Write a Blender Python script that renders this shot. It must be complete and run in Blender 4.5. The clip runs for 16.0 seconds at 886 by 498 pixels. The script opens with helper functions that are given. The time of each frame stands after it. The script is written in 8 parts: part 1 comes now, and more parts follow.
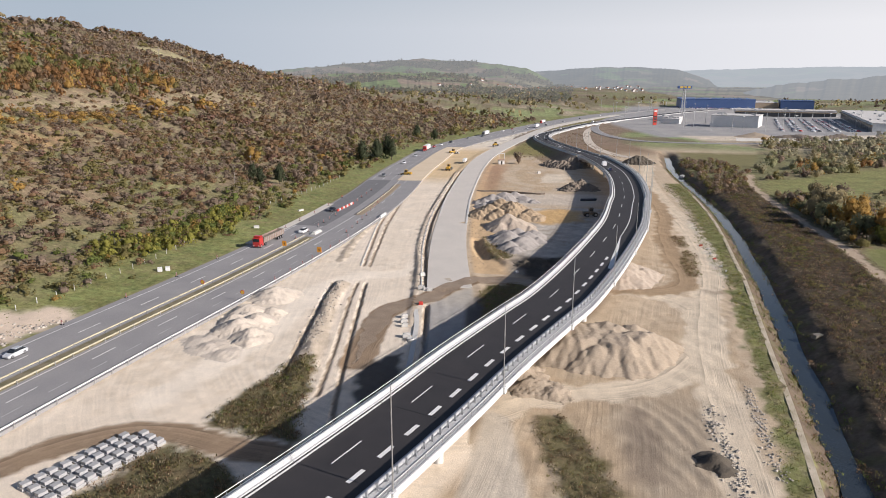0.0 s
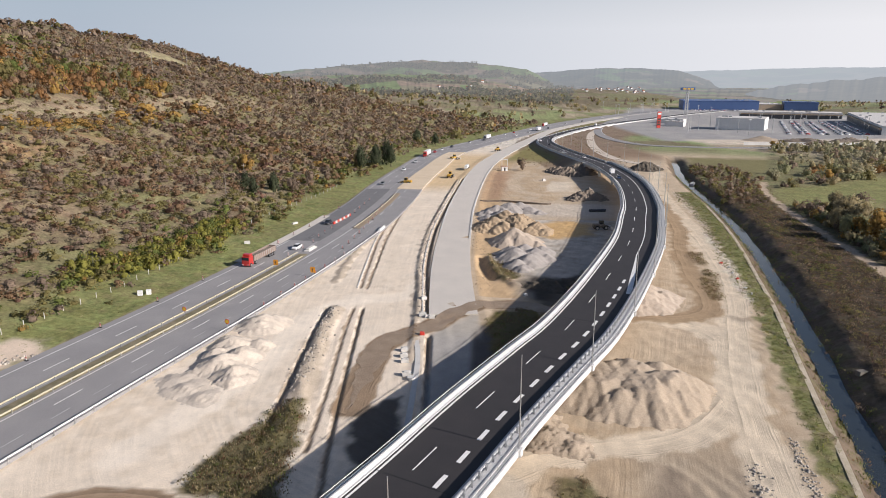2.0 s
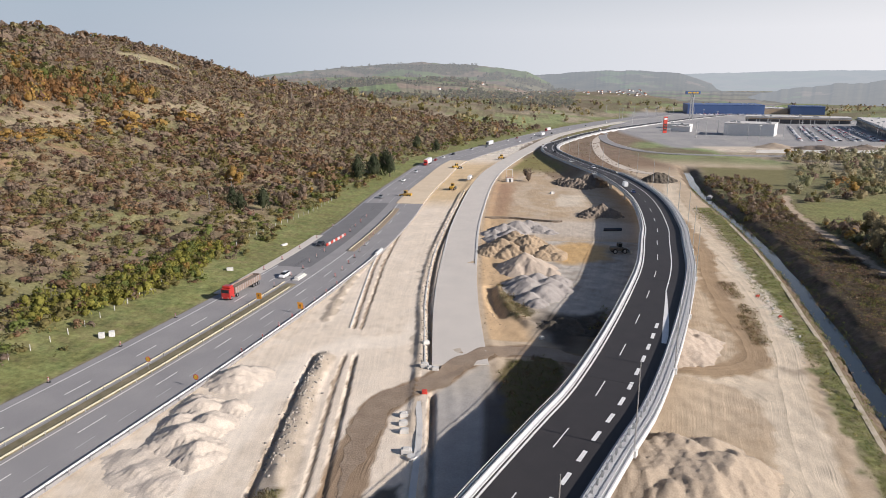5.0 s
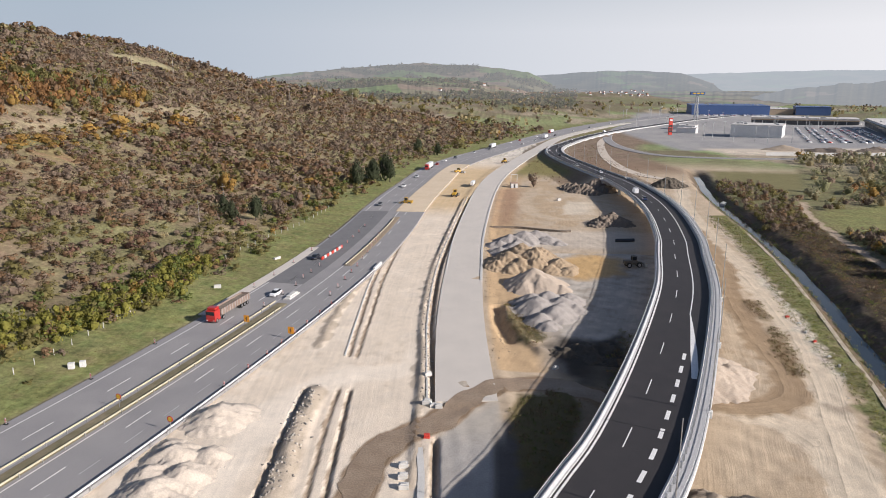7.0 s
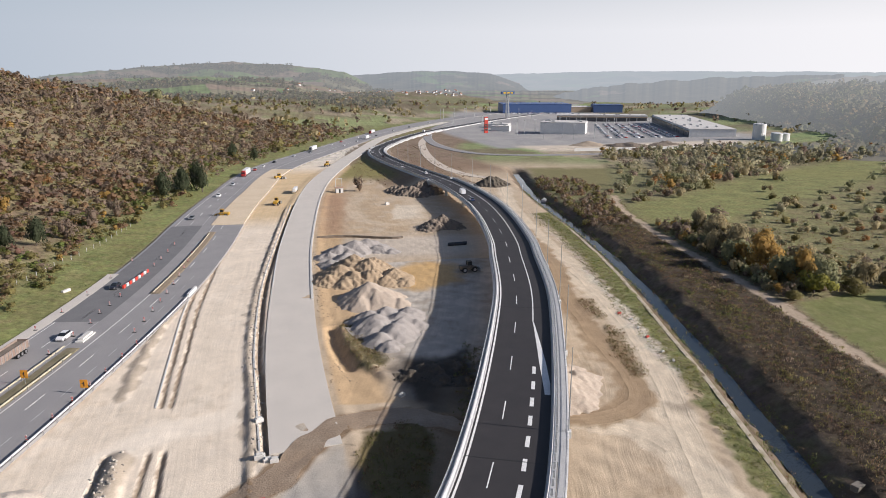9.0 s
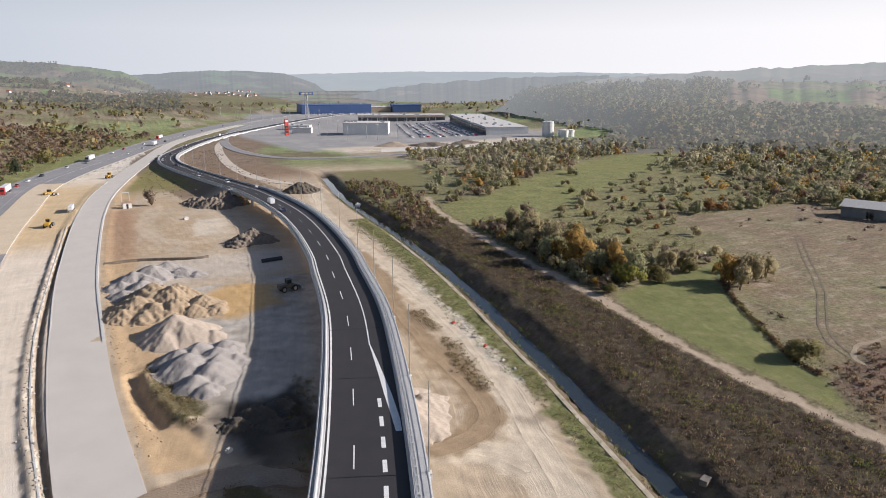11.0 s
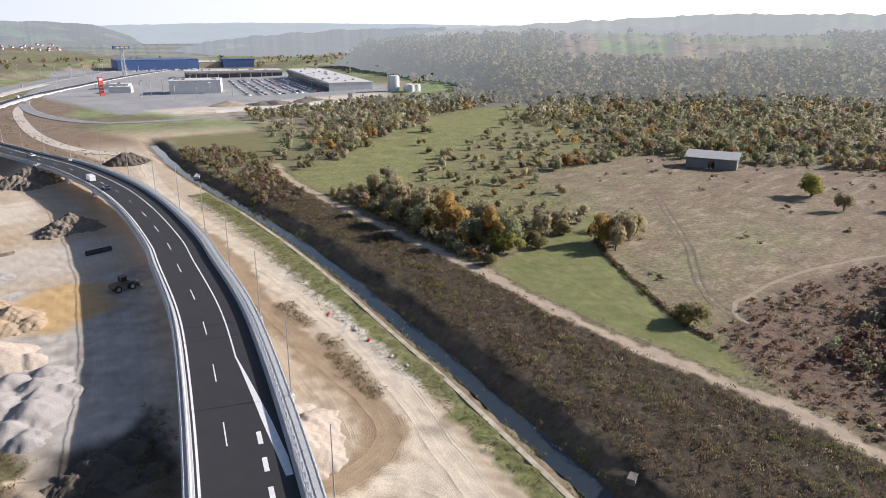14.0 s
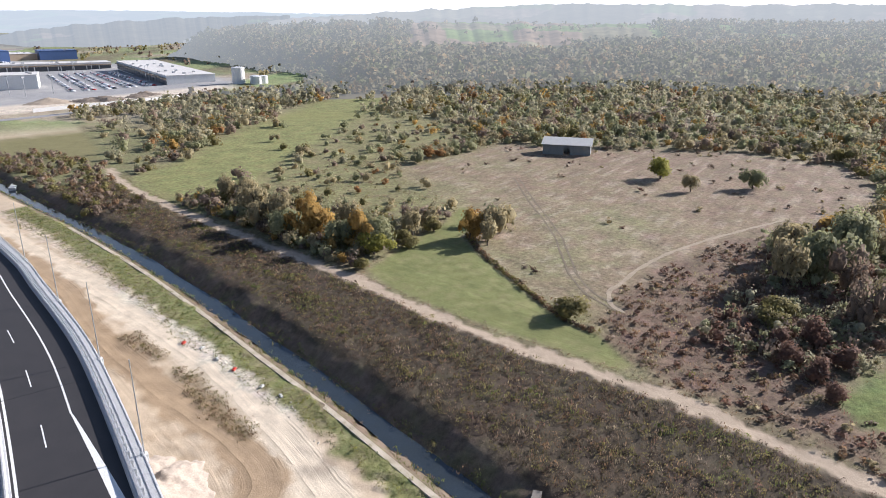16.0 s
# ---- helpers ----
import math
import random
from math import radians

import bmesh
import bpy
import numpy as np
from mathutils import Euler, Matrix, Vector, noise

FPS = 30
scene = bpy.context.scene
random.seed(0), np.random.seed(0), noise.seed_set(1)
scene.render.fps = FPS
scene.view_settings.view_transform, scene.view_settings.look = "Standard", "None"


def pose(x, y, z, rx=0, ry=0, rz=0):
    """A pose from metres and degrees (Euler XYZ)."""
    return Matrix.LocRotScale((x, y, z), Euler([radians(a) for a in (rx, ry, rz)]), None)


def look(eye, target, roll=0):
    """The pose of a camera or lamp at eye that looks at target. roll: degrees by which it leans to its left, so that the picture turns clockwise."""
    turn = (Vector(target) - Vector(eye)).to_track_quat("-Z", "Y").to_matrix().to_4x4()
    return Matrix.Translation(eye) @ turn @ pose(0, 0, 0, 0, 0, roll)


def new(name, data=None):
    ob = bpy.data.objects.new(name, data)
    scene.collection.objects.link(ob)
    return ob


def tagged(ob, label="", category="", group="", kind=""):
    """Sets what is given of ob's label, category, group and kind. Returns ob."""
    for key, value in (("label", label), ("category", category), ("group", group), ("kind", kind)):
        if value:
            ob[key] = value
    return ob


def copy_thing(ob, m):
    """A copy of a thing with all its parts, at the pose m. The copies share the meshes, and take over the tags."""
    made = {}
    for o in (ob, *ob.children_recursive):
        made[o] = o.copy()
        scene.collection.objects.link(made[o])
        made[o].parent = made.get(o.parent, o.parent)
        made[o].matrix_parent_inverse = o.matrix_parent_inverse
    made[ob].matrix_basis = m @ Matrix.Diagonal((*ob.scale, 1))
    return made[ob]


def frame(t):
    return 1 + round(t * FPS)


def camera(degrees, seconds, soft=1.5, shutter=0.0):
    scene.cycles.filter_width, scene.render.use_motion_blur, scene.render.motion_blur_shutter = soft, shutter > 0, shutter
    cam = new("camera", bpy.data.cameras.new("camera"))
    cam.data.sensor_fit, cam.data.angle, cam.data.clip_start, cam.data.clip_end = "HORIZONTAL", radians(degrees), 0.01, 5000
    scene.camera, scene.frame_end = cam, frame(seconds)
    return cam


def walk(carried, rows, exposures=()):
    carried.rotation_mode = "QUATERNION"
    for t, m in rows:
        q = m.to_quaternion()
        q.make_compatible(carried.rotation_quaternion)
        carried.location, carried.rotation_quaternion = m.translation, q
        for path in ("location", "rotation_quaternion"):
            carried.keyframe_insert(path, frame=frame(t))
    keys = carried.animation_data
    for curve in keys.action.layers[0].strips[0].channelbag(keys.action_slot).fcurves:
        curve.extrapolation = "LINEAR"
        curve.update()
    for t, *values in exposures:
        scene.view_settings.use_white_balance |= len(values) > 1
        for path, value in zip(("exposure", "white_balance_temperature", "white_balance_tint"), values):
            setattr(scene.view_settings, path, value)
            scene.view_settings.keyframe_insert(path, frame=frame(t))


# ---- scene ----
cam = camera(66.7, 16.0, soft=0.9)
PATH = [
    (0, (4.101, -5.591, 51.772), (3.936, -3.661, 51.271), 0.0),
    (0.5, (3.694, -2.502, 52.188), (3.528, -0.573, 51.689), -0.1),
    (1, (3.244, 0.938, 52.561), (3.079, 2.868, 52.063), -0.1),
    (1.5, (2.66, 4.718, 52.899), (2.496, 6.648, 52.401), -0.1),
    (2, (2.155, 8.626, 53.311), (1.99, 10.556, 52.813), -0.1),
    (2.5, (1.498, 12.644, 53.621), (1.335, 14.574, 53.123), -0.0),
    (3, (0.979, 16.358, 54.059), (0.816, 18.288, 53.56), -0.0),
    (3.5, (0.429, 19.761, 54.514), (0.266, 21.691, 54.015), 0.1),
    (4, (-0.115, 23.534, 54.829), (-0.277, 25.465, 54.332), 0.1),
    (6.5, (-2.083, 40.773, 56.147), (-2.25, 42.704, 55.655), -0.1),
    (7, (-2.592, 44.475, 56.158), (-2.759, 46.407, 55.666), -0.1),
    (7.5, (-2.964, 47.963, 56.144), (-3.13, 49.894, 55.652), -0.2),
    (8, (-3.164, 51.614, 56.118), (-3.278, 53.549, 55.626), -0.2),
    (8.5, (-3.296, 54.802, 56.151), (-3.249, 56.74, 55.659), -0.1),
    (9, (-3.579, 57.75, 56.408), (-3.236, 59.658, 55.915), 0.0),
    (9.5, (-4.003, 60.652, 56.37), (-3.471, 62.515, 55.877), 0.0),
    (12, (-3.547, 77.247, 57.048), (-2.538, 78.901, 56.552), 0.1),
    (12.5, (-2.855, 80.231, 57.06), (-1.798, 81.854, 56.562), 0.1),
    (13, (-1.875, 83.594, 57.128), (-0.748, 85.169, 56.627), 0.1),
    (13.5, (-0.822, 86.446, 57.237), (0.358, 87.969, 56.698), 0.1),
    (14, (0.413, 89.188, 57.386), (1.646, 90.635, 56.767), 0.1),
    (14.5, (1.4, 91.234, 57.391), (2.698, 92.624, 56.771), 0.1),
    (15, (2.804, 93.726, 57.335), (4.171, 95.048, 56.716), 0.2),
    (15.5, (4.26, 95.875, 57.456), (5.685, 97.134, 56.836), 0.2),
    (16, (6.025, 97.897, 57.517), (7.533, 99.039, 56.87), 0.2),
]
walk(cam, [(t, look(eye, target, roll)) for t, eye, target, roll in PATH], [(0, 0.5, 6600, 15), (9, 0.5, 6550, 15), (12.5, 0.55, 6450, 15), (13.5, 0.67, 6400, 15), (14.5, 0.88, 6250, 15), (16, 1.03, 6150, 15)])

# ---------------------------------------------------------------- light
SUN_EL = radians(25)
SUN_DIR = Vector((0.925 * math.cos(SUN_EL), -0.38 * math.cos(SUN_EL), math.sin(SUN_EL)))
world = bpy.data.worlds.new("world")
scene.world = world
world.use_nodes = True
wn = world.node_tree.nodes
sky = wn.new("ShaderNodeTexSky")
sky.sky_type = "NISHITA"
sky.sun_disc = False
sky.sun_elevation = SUN_EL
sky.sun_rotation = math.atan2(0.925, -0.38)
sky.air_density, sky.dust_density, sky.ozone_density = 0.9, 1.2, 2.2
world.node_tree.links.new(sky.outputs[0], wn["Background"].inputs[0])
wn["Background"].inputs[1].default_value = 0.064
sun = new("sun", bpy.data.lights.new("sun", "SUN"))
sun.data.energy = 4.2
sun.data.angle = radians(0.6)
sun.data.color = (1.0, 0.955, 0.89)
sun.matrix_world = look((0, 0, 200), Vector((0, 0, 200)) - SUN_DIR * 100)
scene.view_settings.exposure = 0.0


# ---------------------------------------------------------------- materials
def mat(name, base, rough=0.85, second=None, scale=1.0, amount=0.5, fine=20.0, bump=0.3, metal=0.0, detail=6, island=False, rand=0.0):
    """A surface with two scales of variation: patches of a second colour and a fine grain with relief."""
    m = bpy.data.materials.new(name)
    m.use_nodes = True
    nt = m.node_tree
    N, L = nt.nodes, nt.links
    b = N["Principled BSDF"]
    b.inputs["Roughness"].default_value = rough
    b.inputs["Metallic"].default_value = metal
    geo = N.new("ShaderNodeNewGeometry")
    n1, n2 = N.new("ShaderNodeTexNoise"), N.new("ShaderNodeTexNoise")
    n1.inputs["Scale"].default_value, n1.inputs["Detail"].default_value = scale, detail
    n2.inputs["Scale"].default_value, n2.inputs["Detail"].default_value = fine, 4
    for n in (n1, n2):
        L.new(geo.outputs["Position"], n.inputs["Vector"])
    second = second or tuple(c * 0.7 for c in base)
    ramp = N.new("ShaderNodeMapRange")
    ramp.inputs[1].default_value, ramp.inputs[2].default_value = 0.5 - 0.25, 0.5 + 0.25
    ramp.inputs[4].default_value = 1.0
    L.new(n1.outputs[0], ramp.inputs[0])
    mix = N.new("ShaderNodeMix")
    mix.data_type = "RGBA"
    mix.inputs[6].default_value, mix.inputs[7].default_value = (*base, 1), (*second, 1)
    mul = N.new("ShaderNodeMath")
    mul.operation = "MULTIPLY"
    mul.inputs[1].default_value = amount
    L.new(ramp.outputs[0], mul.inputs[0])
    L.new(mul.outputs[0], mix.inputs[0])
    hsv = N.new("ShaderNodeHueSaturation")
    val = N.new("ShaderNodeMapRange")
    val.inputs[1].default_value, val.inputs[2].default_value = 0.2, 0.8
    val.inputs[3].default_value, val.inputs[4].default_value = 0.8, 1.2
    L.new(n2.outputs[0], val.inputs[0])
    L.new(mix.outputs[2], hsv.inputs["Color"])
    last = val.outputs[0]
    if island or rand:
        src = geo.outputs["Random Per Island"]
        if not island:
            src = N.new("ShaderNodeObjectInfo").outputs["Random"]
        mr = N.new("ShaderNodeMapRange")
        k = rand or 0.3
        mr.inputs[3].default_value, mr.inputs[4].default_value = 1 - k, 1 + k
        L.new(src, mr.inputs[0])
        mm = N.new("ShaderNodeMath")
        mm.operation = "MULTIPLY"
        L.new(last, mm.inputs[0])
        L.new(mr.outputs[0], mm.inputs[1])
        last = mm.outputs[0]
    L.new(last, hsv.inputs["Value"])
    L.new(hsv.outputs[0], b.inputs["Base Color"])
    if bump:
        bp = N.new("ShaderNodeBump")
        bp.inputs["Strength"].default_value, bp.inputs["Distance"].default_value = bump, 0.5 / fine
        L.new(n2.outputs[0], bp.inputs["Height"])
        L.new(bp.outputs[0], b.inputs["Normal"])
    return m


M_OLD_ASPHALT = mat("old_asphalt", (0.245, 0.24, 0.242), 0.9, (0.315, 0.305, 0.3), 0.12, 0.8, 8, 0.2)
M_NEW_ASPHALT = mat("new_asphalt", (0.028, 0.026, 0.027), 0.7, (0.045, 0.04, 0.04), 0.3, 0.6, 14, 0.2)
M_LINE = mat("road_paint", (0.8, 0.8, 0.78), 0.6, (0.6, 0.6, 0.58), 0.8, 0.5, 9, 0.0)
M_OLD_LINE = mat("worn_road_paint", (0.5, 0.5, 0.5), 0.7, (0.3, 0.3, 0.3), 0.5, 0.9, 6, 0.0)
M_ROAD_CONC = mat("compacted_gravel", (0.53, 0.495, 0.445), 0.95, (0.6, 0.555, 0.495), 0.14, 0.9, 14, 0.03)
M_STEEL = mat("galvanised_steel", (0.55, 0.56, 0.57), 0.45, (0.4, 0.4, 0.4), 2, 0.5, 20, 0.0, metal=0.8)
M_WHITE = mat("white_paint", (0.68, 0.68, 0.67), 0.5, (0.58, 0.58, 0.56), 0.3, 0.5, 3, 0.0)


# ---------------------------------------------------------------- geometry helpers
def spline(pts, step=4.0):
    """Points evenly along a smooth curve through pts (tuples of 2 or 3 numbers)."""
    p = np.array(pts, float)
    p = np.vstack([2 * p[0] - p[1], p, 2 * p[-1] - p[-2]])
    out = []
    for i in range(1, len(p) - 2):
        a, b, c, d = p[i - 1], p[i], p[i + 1], p[i + 2]
        n = max(2, int(np.linalg.norm(c - b) / step))
        for t in np.linspace(0, 1, n, endpoint=False):
            out.append(0.5 * (2 * b + (c - a) * t + (2 * a - 5 * b + 4 * c - d) * t ** 2 + (3 * b - a - 3 * c + d) * t ** 3))
    out.append(p[-2])
    return np.array(out)


def normals(c):
    t = np.gradient(c[:, :2], axis=0)
    t /= np.linalg.norm(t, axis=1)[:, None]
    return np.stack([t[:, 1], -t[:, 0]], 1)


def offset(c, d):
    """The curve moved d metres to its right."""
    o = c.copy()
    o[:, :2] += normals(c) * d
    return o


def mesh(name, verts, faces, material=None, smooth=False, mats=None):
    me = bpy.data.meshes.new(name)
    me.from_pydata([tuple(map(float, v)) for v in verts], [], [tuple(map(int, f)) for f in faces])
    for m in (mats or ([material] if material else [])):
        me.materials.append(m)
    if smooth:
        me.polygons.foreach_set("use_smooth", [True] * len(me.polygons))
    me.update()
    return me


def sweep(name, curve, profile, material, parent=None, label="", closed=True, smooth=False):
    """profile: (offset to the right, height) pairs, swept along curve (n, 3)."""
    n = normals(curve)
    k = len(profile)
    v = np.concatenate([[(c[0] + m[0] * o, c[1] + m[1] * o, c[2] + h) for o, h in profile] for c, m in zip(curve, n)])
    f = []
    for i in range(len(curve) - 1):
        for j in range(k if closed else k - 1):
            a, b = i * k + j, i * k + (j + 1) % k
            f.append((a, b, b + k, a + k))
    if closed:
        f += [tuple(range(k))[::-1], tuple(range((len(curve) - 1) * k, len(curve) * k))]
    ob = new(name, mesh(name, v, f, material, smooth))
    if parent:
        ob.parent = parent
    if label:
        ob["label"] = label
    return ob


def strip(name, curve, a, b, z, material, thick=0.0, **kw):
    """A flat band between the offsets a and b of a curve, z over it."""
    if thick:
        return sweep(name, curve, [(a, z - thick), (a, z), (b, z), (b, z - thick)], material, **kw)
    return sweep(name, curve, [(a, z), (b, z)], material, closed=False, **kw)


def along(curve):
    """Length along the curve at each point."""
    return np.r_[0, np.cumsum(np.linalg.norm(np.diff(curve[:, :2], axis=0), axis=1))]


def at_length(curve, s):
    """Place and heading (unit tangent) at length s."""
    l = along(curve)
    p = np.array([np.interp(s, l, curve[:, i]) for i in range(3)])
    q = np.array([np.interp(s + 0.5, l, curve[:, i]) for i in range(3)])
    r = np.array([np.interp(s - 0.5, l, curve[:, i]) for i in range(3)])
    t = q - r
    return p, t / np.linalg.norm(t)


def cut(curve, y0, y1):
    return curve[(curve[:, 1] >= y0) & (curve[:, 1] <= y1)]


# ---------------------------------------------------------------- plan
def base_z(x, y):
    """Height of the valley floor."""
    s = np.clip((y - 330) / 600, 0, 1)
    return -8.0 * s * s * (3 - 2 * s)


def with_z(xy, dz):
    c = spline(xy)
    return np.column_stack([c, base_z(c[:, 0], c[:, 1]) + dz])


MEDIAN = with_z([(-96, 0), (-84.5, 66), (-75.7, 110), (-66, 155), (-58, 199), (-52, 244), (-49, 290), (-48, 340), (-45, 400), (-36, 509), (-4, 634),
                 (56, 838), (125, 1000), (230, 1180), (420, 1450), (720, 1800), (1200, 2300)], 0.6)
CONC = with_z([(-4, 120), (-7.5, 150), (-11.3, 193), (-13, 237), (-13.4, 297), (-9.3, 397), (0.5, 479), (28.5, 631), (62, 790), (115, 930), (180, 1060)], 0.5)
EDGE = spline([(-34, 8), (-22, 30), (-10, 53.5), (0.6, 76), (8.2, 93.5), (17.5, 113), (24.5, 127.5), (33.8, 152), (44.5, 184), (51.5, 208), (58, 238),
               (62, 257), (67, 294), (69.5, 335), (67, 385), (58, 455), (50, 520), (47, 580), (55, 650), (80, 740), (130, 860), (215, 1010),
               (350, 1200), (620, 1500), (1050, 1950)])
BRIDGE = np.column_stack([offset(EDGE, -7.6), np.interp(EDGE[:, 1], [0, 300, 390, 450, 560, 700, 1000], [6.6, 6.6, 5.6, 3.6, 0.5, -4.5, -7.4])])
CANAL = spline([(40, 30), (55, 88), (62.5, 120), (67.2, 140), (70, 152), (73.6, 167.5), (78, 190), (83, 215), (89, 250), (95, 300), (98, 340), (103.5, 393), (112, 440), (120, 480)])
TRACK = spline([(70, 30), (92, 72), (98.5, 98), (102, 114), (104, 130), (104, 145), (104, 161), (106.5, 180), (110.5, 204), (113, 231), (115.5, 258), (120, 295), (127, 336), (140, 372)])


def dist(x, y, curve):
    """Distance of arrays x, y from a curve, signed: positive to its right."""
    c = curve[:, :2]
    best = np.full(x.shape, 1e9)
    sign = np.zeros(x.shape)
    for a, b in zip(c[:-1], c[1:]):
        d = b - a
        l2 = d @ d
        t = np.clip(((x - a[0]) * d[0] + (y - a[1]) * d[1]) / l2, 0, 1)
        px, py = x - a[0] - t * d[0], y - a[1] - t * d[1]
        r = np.hypot(px, py)
        near = r < best
        best = np.where(near, r, best)
        sign = np.where(near, np.sign(px * d[1] - py * d[0]), sign)
    return best * np.where(sign == 0, 1, sign)


def smooth01(v, a, b):
    t = np.clip((v - a) / (b - a), 0, 1)
    return t * t * (3 - 2 * t)


def waves(x, y, scale, seed=0, octaves=4):
    """Cheap smooth noise in -1..1 for arrays."""
    r = np.random.RandomState(seed)
    out = 0
    amp = 1.0
    for o in range(octaves):
        for k in range(4):
            a, p = r.uniform(0, 2 * math.pi), r.uniform(0, 2 * math.pi)
            f = 2 * math.pi / scale * r.uniform(0.7, 1.4)
            out = out + amp * np.sin((x * math.cos(a) + y * math.sin(a)) * f + p) / 4
        amp *= 0.5
        scale *= 0.5
    return out


def inside(x, y, poly, soft=1.0):
    """1 inside a polygon, 0 outside, with a soft edge."""
    p = np.array(poly, float)
    c = np.vstack([p, p[:1]])
    out = np.zeros(x.shape)
    near = (x > p[:, 0].min() - soft) & (x < p[:, 0].max() + soft) & (y > p[:, 1].min() - soft) & (y < p[:, 1].max() + soft)
    if not near.any():
        return out
    xs, ys = x[near], y[near]
    odd = np.zeros(xs.shape, bool)
    for a, b in zip(c[:-1], c[1:]):
        hit = ((a[1] > ys) != (b[1] > ys)) & (xs < (b[0] - a[0]) * (ys - a[1]) / (b[1] - a[1] + 1e-9) + a[0])
        odd ^= hit
    d = np.abs(dist(xs, ys, c)) * np.where(odd, 1, -1)
    out[near] = smooth01(d, -soft, soft)
    return out


def height(x, y):
    """The ground sheet: valley floor, the hill to the left, the rise to the right, the canal and the embankment."""
    z = base_z(x, y) * 1.0
    dm = dist(x, y, MEDIAN[::3])
    db = dist(x, y, BRIDGE[::3])
    # the wooded hill beyond the motorway
    dl = -dm - 15.5
    crest = np.interp(y, [-200, 150, 350, 520, 700, 820, 1000, 1300, 1800], [80, 85, 87, 92, 85, 70, 51, 26, 12])
    width = np.interp(y, [0, 500, 1000, 1500], [230, 290, 400, 520])
    t = np.clip(dl / width, 0, 1.6)
    hill = np.where(t < 1, crest * (0.25 * t + 1.0 * t * t * (1.75 - t)), crest * (1 - 0.25 * (t - 1)))
    hill = hill * (1 + 0.06 * waves(x, y, 170, 3)) + 2.0 * waves(x, y, 60, 5) * np.clip(dl / 60, 0, 1)
    z = z + np.where((dl > 0) & (x < 900), hill, 0) * (1 - smooth01(x, 300, 700))
    # the slow rise beyond the fields
    dr = (x - 250) * 0.83 + (y - 200) * 0.25
    rise = 52 * smooth01(dr, 0, 1900) + 5.0 * waves(x, y, 420, 8) * smooth01(dr, 100, 500)
    open_valley = 1 - 0.96 * smooth01(y - 1.15 * x, 150, 700)
    z = z + np.where(x > 0, rise * open_valley, 0)
    # loose ground, rough at a man's scale, flat under the roads
    soft = smooth01(np.abs(dm), 16, 22) * (1 - 0.75 * smooth01(dm, 13, 15) * smooth01(-dist(x, y, CONC[::2]), 4, 7)) * (1 - smooth01(np.hypot(x - 20, y - 160), 350, 600))
    z = z + soft * (0.16 * waves(x, y, 23, 11) + 0.07 * waves(x, y, 5, 12, 3))
    # the bed of the new road, and the trench on its near side
    dc = dist(x, y, CONC[::2])
    z = z + 0.35 * (1 - smooth01(np.abs(dc), 7, 10)) * (y > 100)
    # the canal: a flat bed between steep banks
    dk = dist(x, y, CANAL[::3])
    dk = dk + np.where(dk > 0, 0.9 * waves(x, y, 11, 17, 3) * smooth01(dk, 2, 4), 0.4 * waves(x, y, 6, 18, 2))
    z = z - 2.9 * (1 - smooth01(np.where(dk < 0, -dk * 1.25, dk), 0.9, 7.6)) * (y < 500)
    # tussocks under the weeds
    weedy = smooth01(dk, 6.5, 9) * smooth01(-dist(x, y, TRACK[::3]), 2.4, 3.6) * (y < 330) * (x > 40)
    z = z + weedy * 0.3 * np.sin(x * 12.9898 + y * 78.233) * np.cos(x * 39.3 - y * 11.1)
    # the bank that carries the viaduct's far end
    top = np.interp(y, BRIDGE[:, 1], BRIDGE[:, 2]) - 0.6
    bank = np.clip(top - (np.abs(db) - 8.5) / 1.7, -50, top)
    z = np.where((y > 398) & (y < 1200) & (np.abs(db) < 60), np.maximum(z, bank), z)
    # furrows left by the dozer
    fur = inside(x, y, [(26, 96), (33, 97), (37, 92), (34, 74), (27, 72)], 2.0)
    z = z + fur * 0.1 * np.sin((x * 0.85 + y * 0.35 + 0.8 * waves(x, y, 12, 15)) * 2.7)
    fur = inside(x, y, [(58, 152), (66, 150), (62, 138), (55, 140)], 2.0)
    z = z + fur * 0.15 * np.sin((x * 0.8 + y * 0.5 + 0.8 * waves(x, y, 10, 16)) * 2.6)
    # shallow trenches of the works
    for c, w, d in TRENCHES:
        near = (x > c[:, 0].min() - 4) & (x < c[:, 0].max() + 4) & (y > c[:, 1].min() - 4) & (y < c[:, 1].max() + 4)
        if near.any():
            dd = np.abs(dist(x[near], y[near], c))
            zz = z[near]
            zz -= d * (1 - smooth01(dd, w * 0.35, w))
            z[near] = zz
    # spoil banks beside them
    for c, w, h in SPOIL:
        near = (x > c[:, 0].min() - 6) & (x < c[:, 0].max() + 6) & (y > c[:, 1].min() - 6) & (y < c[:, 1].max() + 6)
        if near.any():
            dd = np.abs(dist(x[near], y[near], c))
            zz = z[near]
            zz += h * (1 - smooth01(dd, 0, w)) * (1 + 0.5 * waves(x[near], y[near], 5, 21, 3))
            z[near] = zz
    return z


